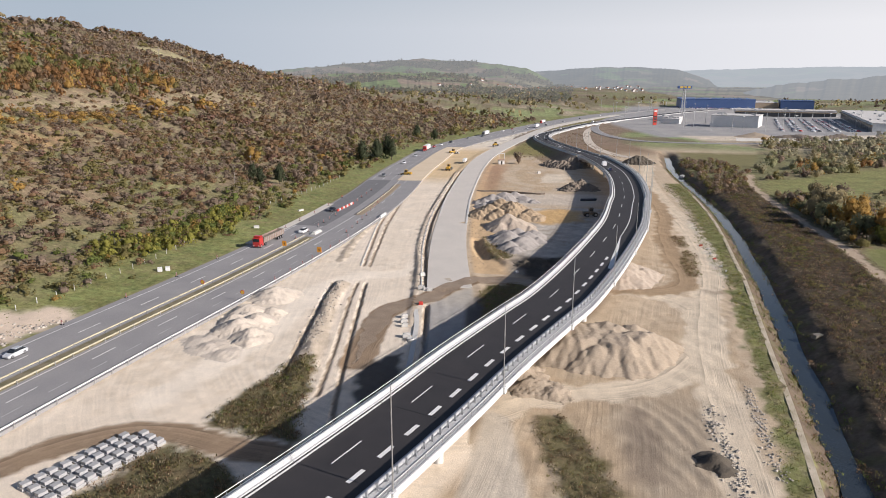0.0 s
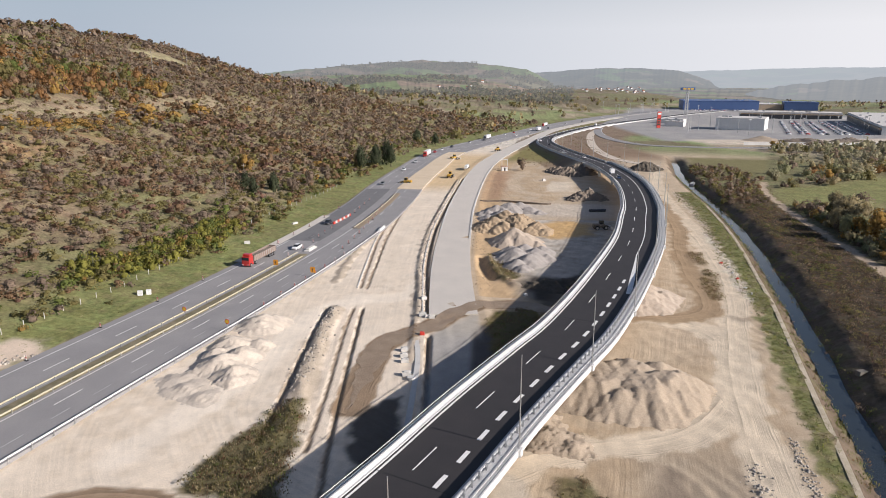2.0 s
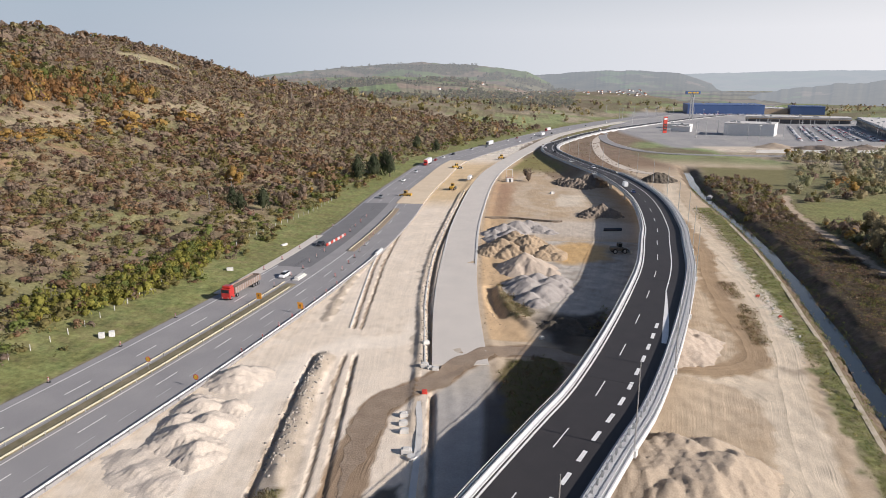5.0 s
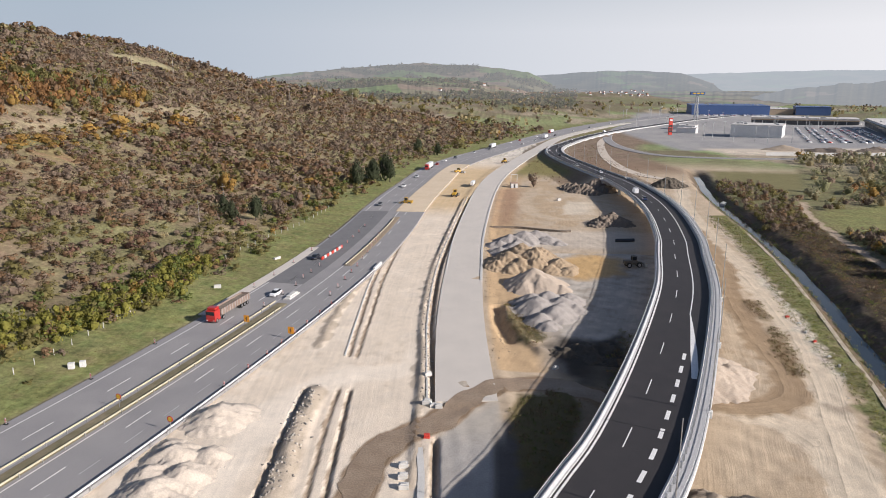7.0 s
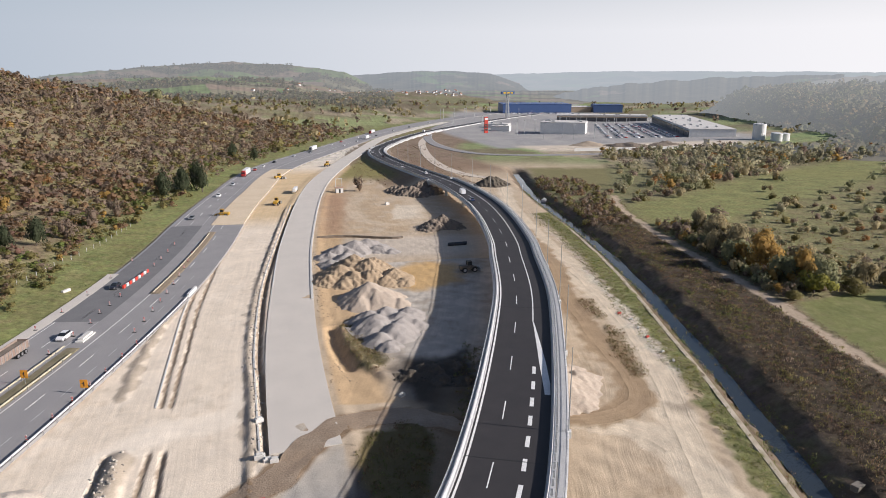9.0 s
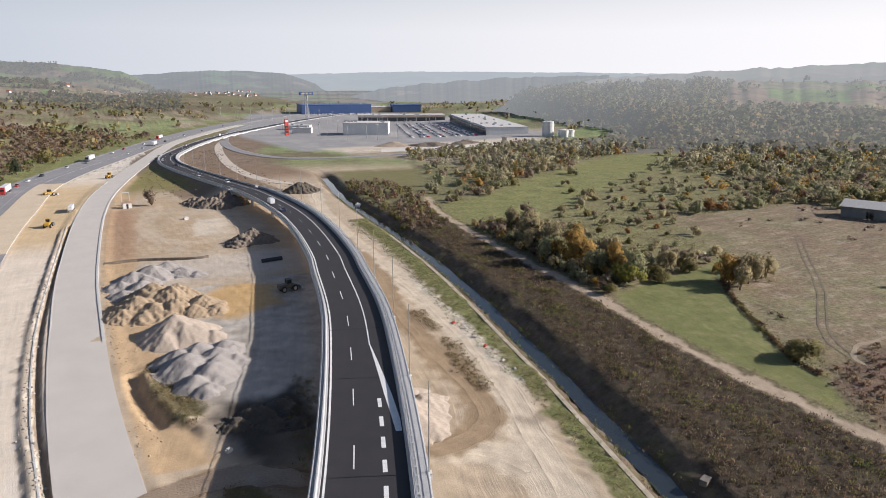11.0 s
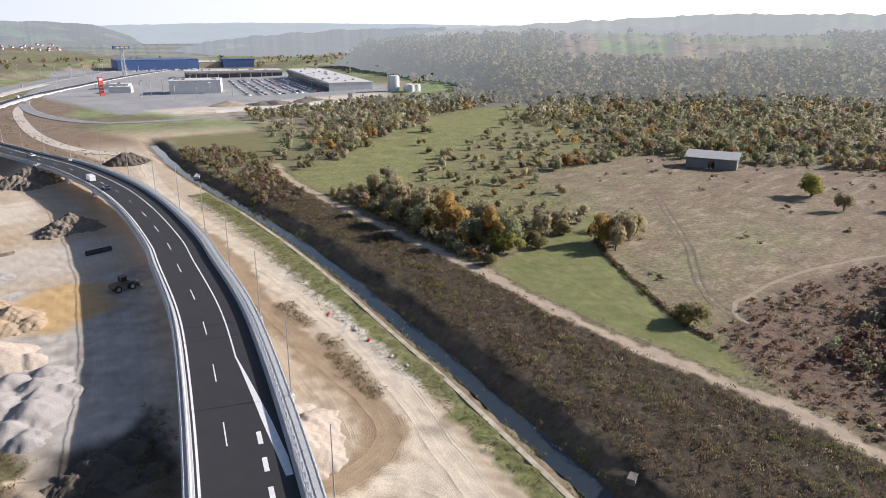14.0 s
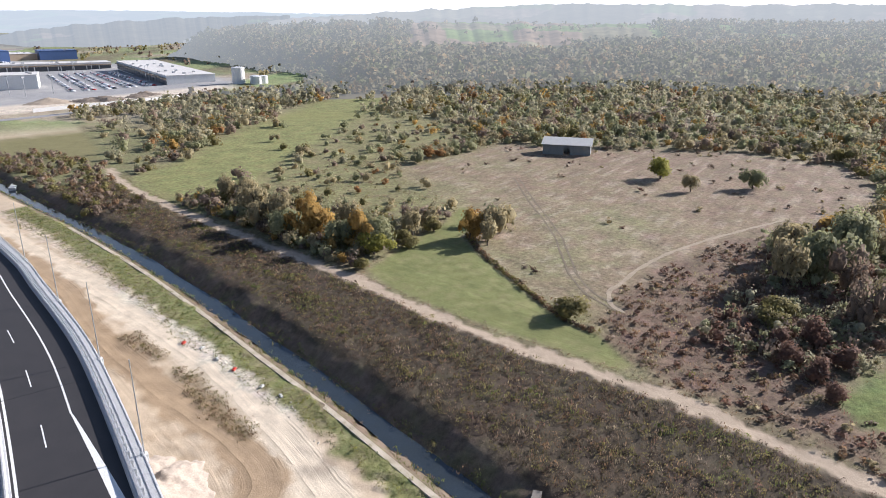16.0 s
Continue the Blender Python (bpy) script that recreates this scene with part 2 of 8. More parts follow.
TRENCHES = [(spline(p, 3), w, d) for p, w, d in (
    ([(-33.5, 97), (-34.5, 112), (-35.7, 126), (-37.3, 144), (-38.1, 157)], 0.7, 0.6),
    ([(-25.5, 94.7), (-27.2, 112.6), (-30.2, 138.2), (-32, 157.7)], 0.45, 0.25),
    ([(-20, 78), (-23.4, 103.2), (-26.4, 128), (-29.8, 157.6)], 0.5, 0.4),
    ([(-33.4, 173), (-35.7, 197), (-38.4, 230), (-39.1, 272), (-38, 286)], 0.45, 0.22),
    ([(-31.6, 172.6), (-33.6, 197), (-35.9, 231), (-37.1, 272.7)], 0.45, 0.22),
    ([(-8.6, 100), (-10.9, 126), (-12.1, 140)], 0.7, 1.0),
    ([(-13.7, 152.2), (-15.9, 171.6), (-18.6, 198.5), (-20.4, 238), (-19.9, 283), (-17.4, 367)], 0.75, 0.7),
    ([(-3, 206), (-2.5, 196), (0, 184)], 2.0, 1.0))]
SPOIL = [(spline(p, 3), w, h) for p, w, h in (
    ([(-30.5, 100), (-31.8, 112), (-33.8, 128), (-35.4, 144), (-36, 156)], 3.0, 0.75),
    ([(-41, 178), (-42.2, 200), (-41.5, 236)], 1.8, 0.3),
    ([(-14.5, 128), (-16.2, 150), (-18, 172), (-21, 198), (-22.6, 238), (-22, 283), (-20, 360)], 1.2, 0.35),
    ([(-1, 205), (2, 190), (7, 178)], 2.2, 0.9))]


# areas of the plan, by what covers them
GREEN_WEDGE = [(107, 136), (108, 153), (108.5, 172), (111.5, 192), (116.5, 204), (128, 207), (145, 211), (158, 213), (177, 220), (170, 206), (152, 202), (141, 188), (133, 176), (124, 162), (118, 152), (117.5, 145), (110, 135)]
GRASS_SLOPE = [(124, 318), (135, 345), (171, 362), (240, 414), (330, 465), (430, 505), (470, 510), (400, 440), (300, 385), (255, 360), (178, 312), (141, 293), (122, 285)]
MEADOW = [(150, 205), (165, 195), (180, 225), (205, 275), (285, 270), (300, 225), (332, 176), (320, 130), (276, 112), (200, 130), (165, 140), (140, 150), (128, 158), (140, 180)]
BROWN_SCRUB = [(101, 96), (105, 110), (107, 126), (113, 140), (121, 146), (143, 151), (193, 142), (230, 118), (180, 104), (150, 104), (122, 106), (112, 96)]
OPEN_SCRUB = [(122, 285), (141, 293), (178, 312), (255, 360), (300, 385), (345, 390), (320, 320), (270, 285), (205, 275), (180, 225), (165, 215), (150, 235), (140, 262), (128, 272)]
GREEN_CORNER = [(112, 92), (114, 102), (122, 104), (140, 97), (160, 80), (120, 60), (96, 60)]
PATCH_A = [(-40.4, 85), (-38, 94), (-35, 105), (-31, 111), (-28.7, 106), (-26.4, 91), (-24.5, 80), (-33, 81.4)]
PATCH_B = [(-50, 60), (-46.6, 72.5), (-43.7, 78), (-37.8, 76.4), (-32, 72.6), (-26.5, 68), (-26, 55), (-45, 50)]
PATCH_C = [(-0.7, 210), (3, 213), (5.3, 197), (8.1, 188), (5.2, 180.8), (1.7, 184), (-0.1, 196)]
PATCH_E = [(-0.5, 150), (2, 157), (9, 161), (13, 155), (10, 142), (6, 128), (2, 128)]
PATCH_D = [(9.7, 90), (15, 91), (18.1, 81), (20.5, 72), (20, 62), (13, 62), (11, 80)]
ISLAND_1 = [(60.3, 217), (64.5, 216), (62.5, 202), (60.3, 202)]
ISLAND_2 = [(60.4, 199), (62.4, 194), (60, 182), (57.3, 170), (53.8, 169.6), (55.9, 184)]
UNDER_GROWTH_SHADE = [(7, 179), (11, 187), (18.4, 186), (26, 190), (24, 170), (14, 158), (11, 168)]
MUD_1 = spline([(-70, 60), (-62.8, 70), (-60, 74.3), (-56, 78.3), (-50.5, 81), (-42.5, 81), (-35, 78.4), (-24, 76.2), (-12, 74)], 3)
MUD_2 = spline([(-22, 108), (-21.8, 125), (-21.4, 135), (-18, 141.5), (-12.5, 146), (-8.5, 153.5), (-4, 159.5), (6, 163), (15, 159), (22, 152)], 3)
CROSSING = spline([(-52, 92), (-46, 110), (-42, 135), (-39.5, 152), (-35, 161), (-28, 165), (-20, 168), (-17, 180)], 3)
HAUL_1 = spline([(4, 92), (10, 96.5), (17, 99), (26, 101.5), (34, 106), (41.5, 116), (47.5, 132), (48.5, 145), (44, 153), (34, 156)], 3)
HAUL_2 = spline([(30, 40), (36.6, 72), (39.8, 91), (43.4, 112), (49, 136), (54, 152), (60, 172), (66, 200), (70, 240), (73, 290), (80, 350), (92, 405)], 3)
HAUL_3 = spline([(34, 156.5), (42, 156.2), (50, 160), (53.5, 172), (56, 198), (59.5, 222), (66, 250), (70, 290), (72, 330)], 3)
SITE_LOOP = spline([(18, 400), (12, 380), (9, 350), (14, 325), (26, 318), (36, 330), (40, 352), (36, 372), (24, 382)], 3)
PATH_1 = spline([(130.5, 145), (133, 149), (139, 152), (165, 152), (192, 146), (225, 134)], 3)
PATH_2 = spline([(131, 146), (140, 160), (170, 182), (200, 208), (224, 228)], 3)

# ---------------------------------------------------------------- ground
def axis(spans, far_lo, far_hi, grow):
    """Grid lines: fine inside the given spans (start, end, step), growing outside."""
    core = []
    for a, b, s in spans:
        core += list(np.arange(a, b, s))
    core.append(spans[-1][1])
    s, up = spans[-1][2], [core[-1]]
    while up[-1] < far_hi:
        s = min(s * grow, 160)
        up.append(up[-1] + s)
    s, dn = spans[0][2], [core[0]]
    while dn[-1] > far_lo:
        s = min(s * grow, 160)
        dn.append(dn[-1] - s)
    return np.array(dn[:0:-1] + core + up[1:])


GX = axis([(-95, -46, 1.0), (-46, -6, 0.32), (-6, 72, 0.6), (72, 135, 1.0)], -4600, 4600, 1.07)
GY = axis([(58, 230, 0.8), (230, 310, 1.1)], -3000, 4850, 1.06)
X, Y = np.meshgrid(GX, GY)
Z = height(X.ravel(), Y.ravel()).reshape(X.shape)


def ground_z(x, y):
    """Height of the ground sheet at a place."""
    i = min(max(int(np.searchsorted(GX, x)) - 1, 0), len(GX) - 2)
    j = min(max(int(np.searchsorted(GY, y)) - 1, 0), len(GY) - 2)
    u, v = (x - GX[i]) / (GX[i + 1] - GX[i]), (y - GY[j]) / (GY[j + 1] - GY[j])
    return float((Z[j, i] * (1 - u) + Z[j, i + 1] * u) * (1 - v) + (Z[j + 1, i] * (1 - u) + Z[j + 1, i + 1] * u) * v)


def ground_zs(x, y):
    i = np.clip(np.searchsorted(GX, x) - 1, 0, len(GX) - 2)
    j = np.clip(np.searchsorted(GY, y) - 1, 0, len(GY) - 2)
    u, v = (x - GX[i]) / (GX[i + 1] - GX[i]), (y - GY[j]) / (GY[j + 1] - GY[j])
    return (Z[j, i] * (1 - u) + Z[j, i + 1] * u) * (1 - v) + (Z[j + 1, i] * (1 - u) + Z[j + 1, i + 1] * u) * v


def soil_colours(x, y):
    """What each place of the ground is made of, as its base colour."""
    wx, wy = x + 1.3 * waves(x, y, 9, 31, 4), y + 1.3 * waves(x, y, 9, 32, 4)
    n1, n2, n3 = waves(x, y, 60, 33), waves(x, y, 14, 34), waves(x, y, 4, 35, 3)
    dm, dc, db = dist(x, y, MEDIAN[::3]), dist(x, y, CONC[::2]), dist(x, y, BRIDGE[::3])
    dk, dt = dist(wx, wy, CANAL[::3]), dist(wx, wy, TRACK[::3])
    n = len(x)
    C = np.empty((n, 3))
    C[:] = (0.50, 0.425, 0.335)

    def paint(m, c):
        m = np.clip(m, 0, 1)[:, None]
        C[:] = C * (1 - m) + np.array(c) * m

    paint(0.5 + 0.5 * n2, (0.46, 0.375, 0.28))
    W = np.zeros((n, 3))

    def way(m, d, k):
        """Wheel marks that run along a curve at distance d."""
        on = m > 0.3
        W[on, 0] = d[on]
        W[on, 1] = k * np.clip(m[on], 0, 1)

    # far country: a patchwork of fields, meadow and scrub
    far = smooth01(np.hypot(x - 20, y - 170), 330, 420)
    cell = np.sin(np.floor((x * 0.9 + y * 0.35) / 90) * 12.9898 + np.floor((y * 0.9 - x * 0.3) / 60) * 78.233) * 43758.5453
    cell = cell - np.floor(cell)
    paint(far, (0.2, 0.175, 0.105))
    paint(far * (cell > 0.45), (0.25, 0.28, 0.13))
    paint(far * (cell > 0.75), (0.37, 0.31, 0.225))
    paint(far * (cell < 0.12), (0.24, 0.3, 0.13))
    paint(far * smooth01(n1, 0.1, 0.7) * 0.5, (0.16, 0.13, 0.08))
    # right of the canal
    right = smooth01(dk, 3, 6) * (x > 30) * (1 - far) * (1 - smooth01(y, 350, 425))
    paint(right, (0.075, 0.058, 0.04))
    beyond = smooth01(dt, 0, 3) * (x > 60) * (1 - far)
    paint(beyond, (0.215, 0.185, 0.105))
    paint(inside(wx, wy, [(98, 345), (130, 345), (185, 400), (205, 475), (128, 485), (108, 405)], 7), (0.19, 0.18, 0.09))
    paint(inside(wx, wy, MEADOW, 6), (0.25, 0.195, 0.128))
    mead = inside(wx, wy, MEADOW, 6)
    paint(mead * smooth01(n2, 0.0, 0.6) * 0.5, (0.21, 0.175, 0.095))
    paint(mead * smooth01(n1 + 0.4 * n3, 0.0, 0.6) * 0.5 * (1 - smooth01(x - 0.4 * y, 120, 190)), (0.22, 0.22, 0.105))
    paint(mead * smooth01(x - 0.5 * y, 90, 190) * 0.6, (0.21, 0.145, 0.105))
    paint(mead * smooth01(-n1 - 0.4 * n2, 0.1, 0.7) * 0.6, (0.22, 0.155, 0.105))
    paint(mead * smooth01(n3 - n2, 0.3, 0.9) * 0.5, (0.40, 0.33, 0.25))
    paint(inside(wx, wy, BROWN_SCRUB, 4), (0.172, 0.12, 0.085))
    paint(inside(wx, wy, OPEN_SCRUB, 12) * 0.85, (0.215, 0.2, 0.095))
    paint(inside(wx, wy, GRASS_SLOPE, 9), (0.225, 0.225, 0.09))
    paint(inside(x, y, GREEN_WEDGE, 1.0), (0.18, 0.19, 0.072))
    paint(inside(x, y, GREEN_WEDGE, 1.0) * smooth01(n3 + n2, 0.0, 0.8) * 0.6, (0.235, 0.22, 0.1))
    paint(inside(wx, wy, GREEN_CORNER, 2.0), (0.13, 0.16, 0.05))
    # the farm track
    band = 1 - smooth01(np.abs(dt), 1.2, 2.0)
    paint(band, (0.46, 0.365, 0.27))
    paint(band * np.exp(-(dt / 0.45) ** 2) * 0.4, (0.3, 0.24, 0.17))
    # canal banks
    on_bank = (1 - smooth01(np.abs(dk), 5.0, 6.5)) * (y < 480)
    paint(on_bank, (0.15, 0.115, 0.085))
    paint(on_bank * smooth01(n3 + n2, 0.0, 0.8) * 0.6, (0.13, 0.12, 0.06))
    strip_l = smooth01(-dk, 5.2, 6.0) * (1 - smooth01(-dk + 1.5 * n2 - 5 * smooth01(y, 140, 225), 8.8, 10.4)) * (x > 20) * (y < 330)
    paint(strip_l, (0.185, 0.185, 0.075))
    paint(strip_l * smooth01(n3, 0.1, 0.8) * 0.7, (0.27, 0.235, 0.14))
    # left of the motorway
    left = smooth01(-dm, 14.5, 16.5)
    paint(left * (1 - smooth01(y, 750, 1000)), (0.2, 0.155, 0.1))
    paint(left * smooth01(n1 + 0.5 * n2, -0.3, 0.6) * 0.8 * (1 - smooth01(y, 750, 1000)), (0.185, 0.175, 0.085))
    paint(left * smooth01(n2 - 0.5 * n1, 0.2, 0.8) * 0.5 * (1 - smooth01(y, 500, 700)), (0.29, 0.235, 0.14))
    dl = -dm - 15.5
    paint(left * np.exp(-((dl - 135 - 5 * n1) / 8.0) ** 2) * (1 - smooth01(y, 430, 560)) * 0.9, (0.31, 0.25, 0.165))
    paint(left * np.exp(-((dl - 103 - 6 * n2) / 6.0) ** 2) * smooth01(n1, -0.3, 0.4) * (1 - smooth01(y, 280, 340)), (0.29, 0.19, 0.105))
    paint(left * smooth01(dl, 145, 160) * 0.6, (0.18, 0.14, 0.095))
    paint(inside(wx, wy, [(-306, 545), (-285, 606), (-262, 600), (-276, 545)], 6), (0.33, 0.29, 0.17))
    verge = left * (1 - smooth01(-dm + 5 * n2, 26, 46)) * smooth01(y, 60, 110)
    paint(verge, (0.185, 0.2, 0.075))
    paint(verge * smooth01(n1 + n3, -0.2, 0.6) * 0.5, (0.19, 0.17, 0.08))
    paint(verge * smooth01(n2 + n3 * 0.5, 0.2, 0.8) * 0.5, (0.26, 0.23, 0.11))
    spill = inside(wx, wy, [(-103, 100), (-92, 112), (-88, 126), (-92, 132), (-106, 122)], 1.5)
    paint(spill, (0.55, 0.47, 0.4))
    paint(left * (1 - smooth01(-dm, 15.2, 16.4)) * 0.8, (0.36, 0.3, 0.22))
    # the works between the motorway and the new road
    work = smooth01(dm, 13, 14) * smooth01(-dc, 5, 7) * (y < 700)
    way(work, dc, 0.24)
    paint(work, (0.71, 0.64, 0.55))
    paint(work * smooth01(n2, 0.0, 0.8) * 0.55, (0.75, 0.69, 0.61))
    paint(work * smooth01(n3 + n1, 0.3, 1.0) * 0.4, (0.55, 0.47, 0.37))
    paint(work * smooth01(y, 315, 350) * (1 - smooth01(y, 470, 520)), (0.60, 0.47, 0.30))
    cross = np.abs(dist(wx, wy, CROSSING))
    paint(work * (1 - smooth01(cross, 2.2, 4.6)) * 0.75, (0.8, 0.745, 0.665))
    streak = np.sin(dc * 2.2 + n2 * 1.5) * 0.5 + 0.5
    paint(work * streak * (dc > -26) * 0.08, (0.7, 0.64, 0.56))
    for c, w, d in TRENCHES:
        paint((1 - smooth01(np.abs(dist(wx * 0.3 + x * 0.7, wy * 0.3 + y * 0.7, c)), w * 0.6, w * 1.2)) * 0.8, (0.2, 0.145, 0.1))
    for c, w, h in SPOIL:
        paint((1 - smooth01(np.abs(dist(wx, wy, c)), w * 0.6, w)) * 0.85, (0.43, 0.375, 0.31))
    # between the new road and the viaduct
    mid = smooth01(dc, 6, 7.5) * smooth01(-db, 0, 6) * (y > 168) * (y < 520)
    paint(mid * (1 - smooth01(dc, 14, 18)), (0.50, 0.37, 0.235))
    paint(mid * smooth01(dc, 16, 24) * (y < 262), (0.42, 0.40, 0.37))
    paint(mid * smooth01(dc, 16, 24) * (y < 262) * smooth01(n2 + 0.6 * n3, 0.0, 0.7) * 0.7, (0.56, 0.53, 0.49))
    paint(mid * smooth01(dc, 16, 24) * (y < 262) * smooth01(-n2 - 0.5 * n3, 0.2, 0.8) * 0.6, (0.3, 0.27, 0.235))
    paint(mid * smooth01(dc, 14, 22) * smooth01(y, 262, 275) * (1 - smooth01(y, 292, 300)), (0.52, 0.47, 0.41))
    paint(mid * inside(wx, wy, [(14, 236), (22, 232), (34, 238), (37, 256), (28, 262), (17, 256)], 3) * 0.9, (0.55, 0.37, 0.17))
    paint(mid * smooth01(y, 298, 306) * smooth01(n2 + n1, -0.2, 0.6), (0.46, 0.365, 0.26))
    paint(inside(wx, wy, [(-4, 305), (2, 305), (7, 372), (5, 400), (-2, 392)], 6), (0.36, 0.24, 0.165))
    paint(inside(wx, wy, [(23.3, 328), (28.6, 360), (41.4, 358), (37, 329)], 1.5), (0.62, 0.56, 0.47))
    paint((1 - smooth01(np.abs(dist(wx, wy, SITE_LOOP)), 2, 4)) * 0.5, (0.55, 0.47, 0.37))
    # dark growth and the viaduct's shade, both put into the soil colour
    paint(inside(wx, wy, UNDER_GROWTH_SHADE, 2.5), (0.075, 0.065, 0.055))
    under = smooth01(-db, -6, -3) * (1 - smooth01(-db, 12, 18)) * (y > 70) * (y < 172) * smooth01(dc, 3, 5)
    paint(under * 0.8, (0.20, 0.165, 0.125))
    low = inside(x, y, [(-10.5, 118), (-11.8, 141), (-7.2, 148.6), (-2.4, 153), (-2, 100), (-9, 90)], 0.8)
    paint(low, (0.37, 0.365, 0.36))
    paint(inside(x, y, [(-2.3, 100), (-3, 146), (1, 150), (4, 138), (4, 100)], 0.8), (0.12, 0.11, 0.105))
    paint((1 - smooth01(np.abs(dc), 5, 6.2)) * smooth01(y, 137, 147) * (1 - smooth01(y, 160, 165)) * 0.8, (0.47, 0.445, 0.405))
    # mud where lorries cross
    for c, w in ((MUD_1, 3.0), (MUD_2, 3.4)):
        d = np.abs(dist(x * 0.6 + wx * 0.4, y * 0.6 + wy * 0.4, c))
        m = 1 - smooth01(d, w * 0.8, w * 1.02)
        paint(m * 0.92, (0.25, 0.18, 0.12))
        way(m, dist(x, y, c), 1.0)
        paint(m * smooth01(n3, 0.2, 0.8) * 0.4, (0.38, 0.3, 0.22))
    # near-black patch of ground left of the viaduct
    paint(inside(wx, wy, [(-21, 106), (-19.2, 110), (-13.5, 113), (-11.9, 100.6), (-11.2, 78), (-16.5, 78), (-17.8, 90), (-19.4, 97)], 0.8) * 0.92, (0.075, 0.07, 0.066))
    # right of the viaduct
    way(smooth01(dc, 6, 7.5) * smooth01(-db, 0, 6) * (y > 168) * (y < 420), db, 0.2)
    sand = smooth01(db, 6, 9) * smooth01(-dk, 10.5, 13) * (y < 430)
    paint(sand, (0.43, 0.345, 0.25))
    paint(sand * smooth01(y, 118, 145) * 0.75, (0.52, 0.44, 0.345))
    paint(sand * smooth01(n2, 0.0, 0.7) * 0.6, (0.52, 0.44, 0.34))
    paint(sand * smooth01(n3 + 0.6 * n1, 0.2, 0.9) * 0.5, (0.38, 0.295, 0.205))
    paint(sand * (1 - smooth01(y, 90, 112)) * smooth01(x, 20, 26) * 0.7, (0.35, 0.305, 0.25))
    way(sand, dist(x, y, HAUL_2), 0.5)
    for c, w, k in ((HAUL_1, 3.6, (0.62, 0.55, 0.45)), (HAUL_2, 4.0, (0.62, 0.55, 0.45)), (HAUL_3, 3.4, (0.34, 0.255, 0.17))):
        d = dist(wx, wy, c)
        m = (1 - smooth01(np.abs(d), w * 0.7, w * 1.1)) * (x > 0)
        paint(m * 0.92, k)
        way(m, dist(x, y, c), 0.8)
    for p in ([(24.4, 95.2), (28.1, 92), (29, 84), (26, 74), (22, 74), (22.3, 83)], [(54, 159), (60, 157.5), (60, 155.6), (54, 157)]):
        paint(inside(wx, wy, p, 1.2) * 0.65, (0.2, 0.165, 0.135))
    paint(inside(x, y, [(-2, 60), (2.6, 92), (6.4, 90), (9.5, 60)], 0.8), (0.52, 0.48, 0.42))
    for p in (PATCH_A, PATCH_B, PATCH_C, PATCH_D, PATCH_E):
        paint(inside(wx, wy, p, 1.0), (0.15, 0.125, 0.065))
    for p in (ISLAND_1, ISLAND_2):
        paint(inside(wx, wy, p, 1.5) * 0.7, (0.25, 0.19, 0.115))
    # bank of the viaduct's far end, and the strip between the roads
    bank = (np.abs(db) < 26) * smooth01(y, 404, 425) * (y < 1100)
    paint(bank * 0.9, (0.21, 0.16, 0.115))
    between = smooth01(dc, 7, 10) * smooth01(-db, 8, 12) * smooth01(y, 430, 470) * (y < 900)
    paint(between, (0.23, 0.21, 0.09))
    paint(smooth01(db, 8, 14) * (1 - smooth01(db, 60, 76)) * smooth01(y, 440, 500) * (1 - smooth01(y, 900, 1100)), (0.245, 0.18, 0.13))
    # the paved ground round the shopping halls
    mall = inside(x, y, [(150, 640), (380, 640), (430, 660), (540, 1060), (480, 1350), (250, 1350), (140, 900)], 8)
    paint(mall, (0.32, 0.315, 0.31))
    paint(mall * smooth01(n1, 0.0, 0.5) * 0.5, (0.42, 0.4, 0.37))
    paint(inside(x, y, [(180, 600), (390, 612), (392, 655), (170, 665)], 8), (0.6, 0.52, 0.42))
    way(inside(x, y, GREEN_WEDGE, 1.0), dt, 0.3)
    way(1 - smooth01(np.abs(dt), 1.2, 2.0), dt, 0.7)
    W[:, 2] = np.maximum.reduce([left * (1 - spill), right, beyond, far, strip_l, on_bank * 0.7, *[inside(x, y, p, 1.0) for p in (PATCH_A, PATCH_B, PATCH_C, PATCH_D)]])
    bare = np.clip(1 - W[:, 2], 0, 1)[:, None]
    C[:] = C * (1 - bare) + C * np.array((1.035, 0.99, 0.925)) * bare
    W[:, 2] *= (1 - mall) * (1 - band) * (1 - 0.75 * inside(x, y, GREEN_WEDGE, 1.0))
    return C, W


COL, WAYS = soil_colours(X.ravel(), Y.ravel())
me = bpy.data.meshes.new("ground")
nx, ny = len(GX), len(GY)
idx = np.arange(nx * ny).reshape(ny, nx)
faces = np.stack([idx[:-1, :-1], idx[:-1, 1:], idx[1:, 1:], idx[1:, :-1]], -1).reshape(-1, 4)


def fast_mesh(me, verts, faces):
    """Fills a mesh from an array of places and an array of faces with equal corner counts."""
    verts, faces = np.asarray(verts, np.float32), np.asarray(faces, np.int32)
    k = faces.shape[1]
    me.vertices.add(len(verts))
    me.vertices.foreach_set("co", verts.ravel())
    me.loops.add(faces.size)
    me.loops.foreach_set("vertex_index", faces.ravel())
    me.polygons.add(len(faces))
    me.polygons.foreach_set("loop_start", np.arange(0, faces.size, k, dtype=np.int32))
    me.update(calc_edges=True)


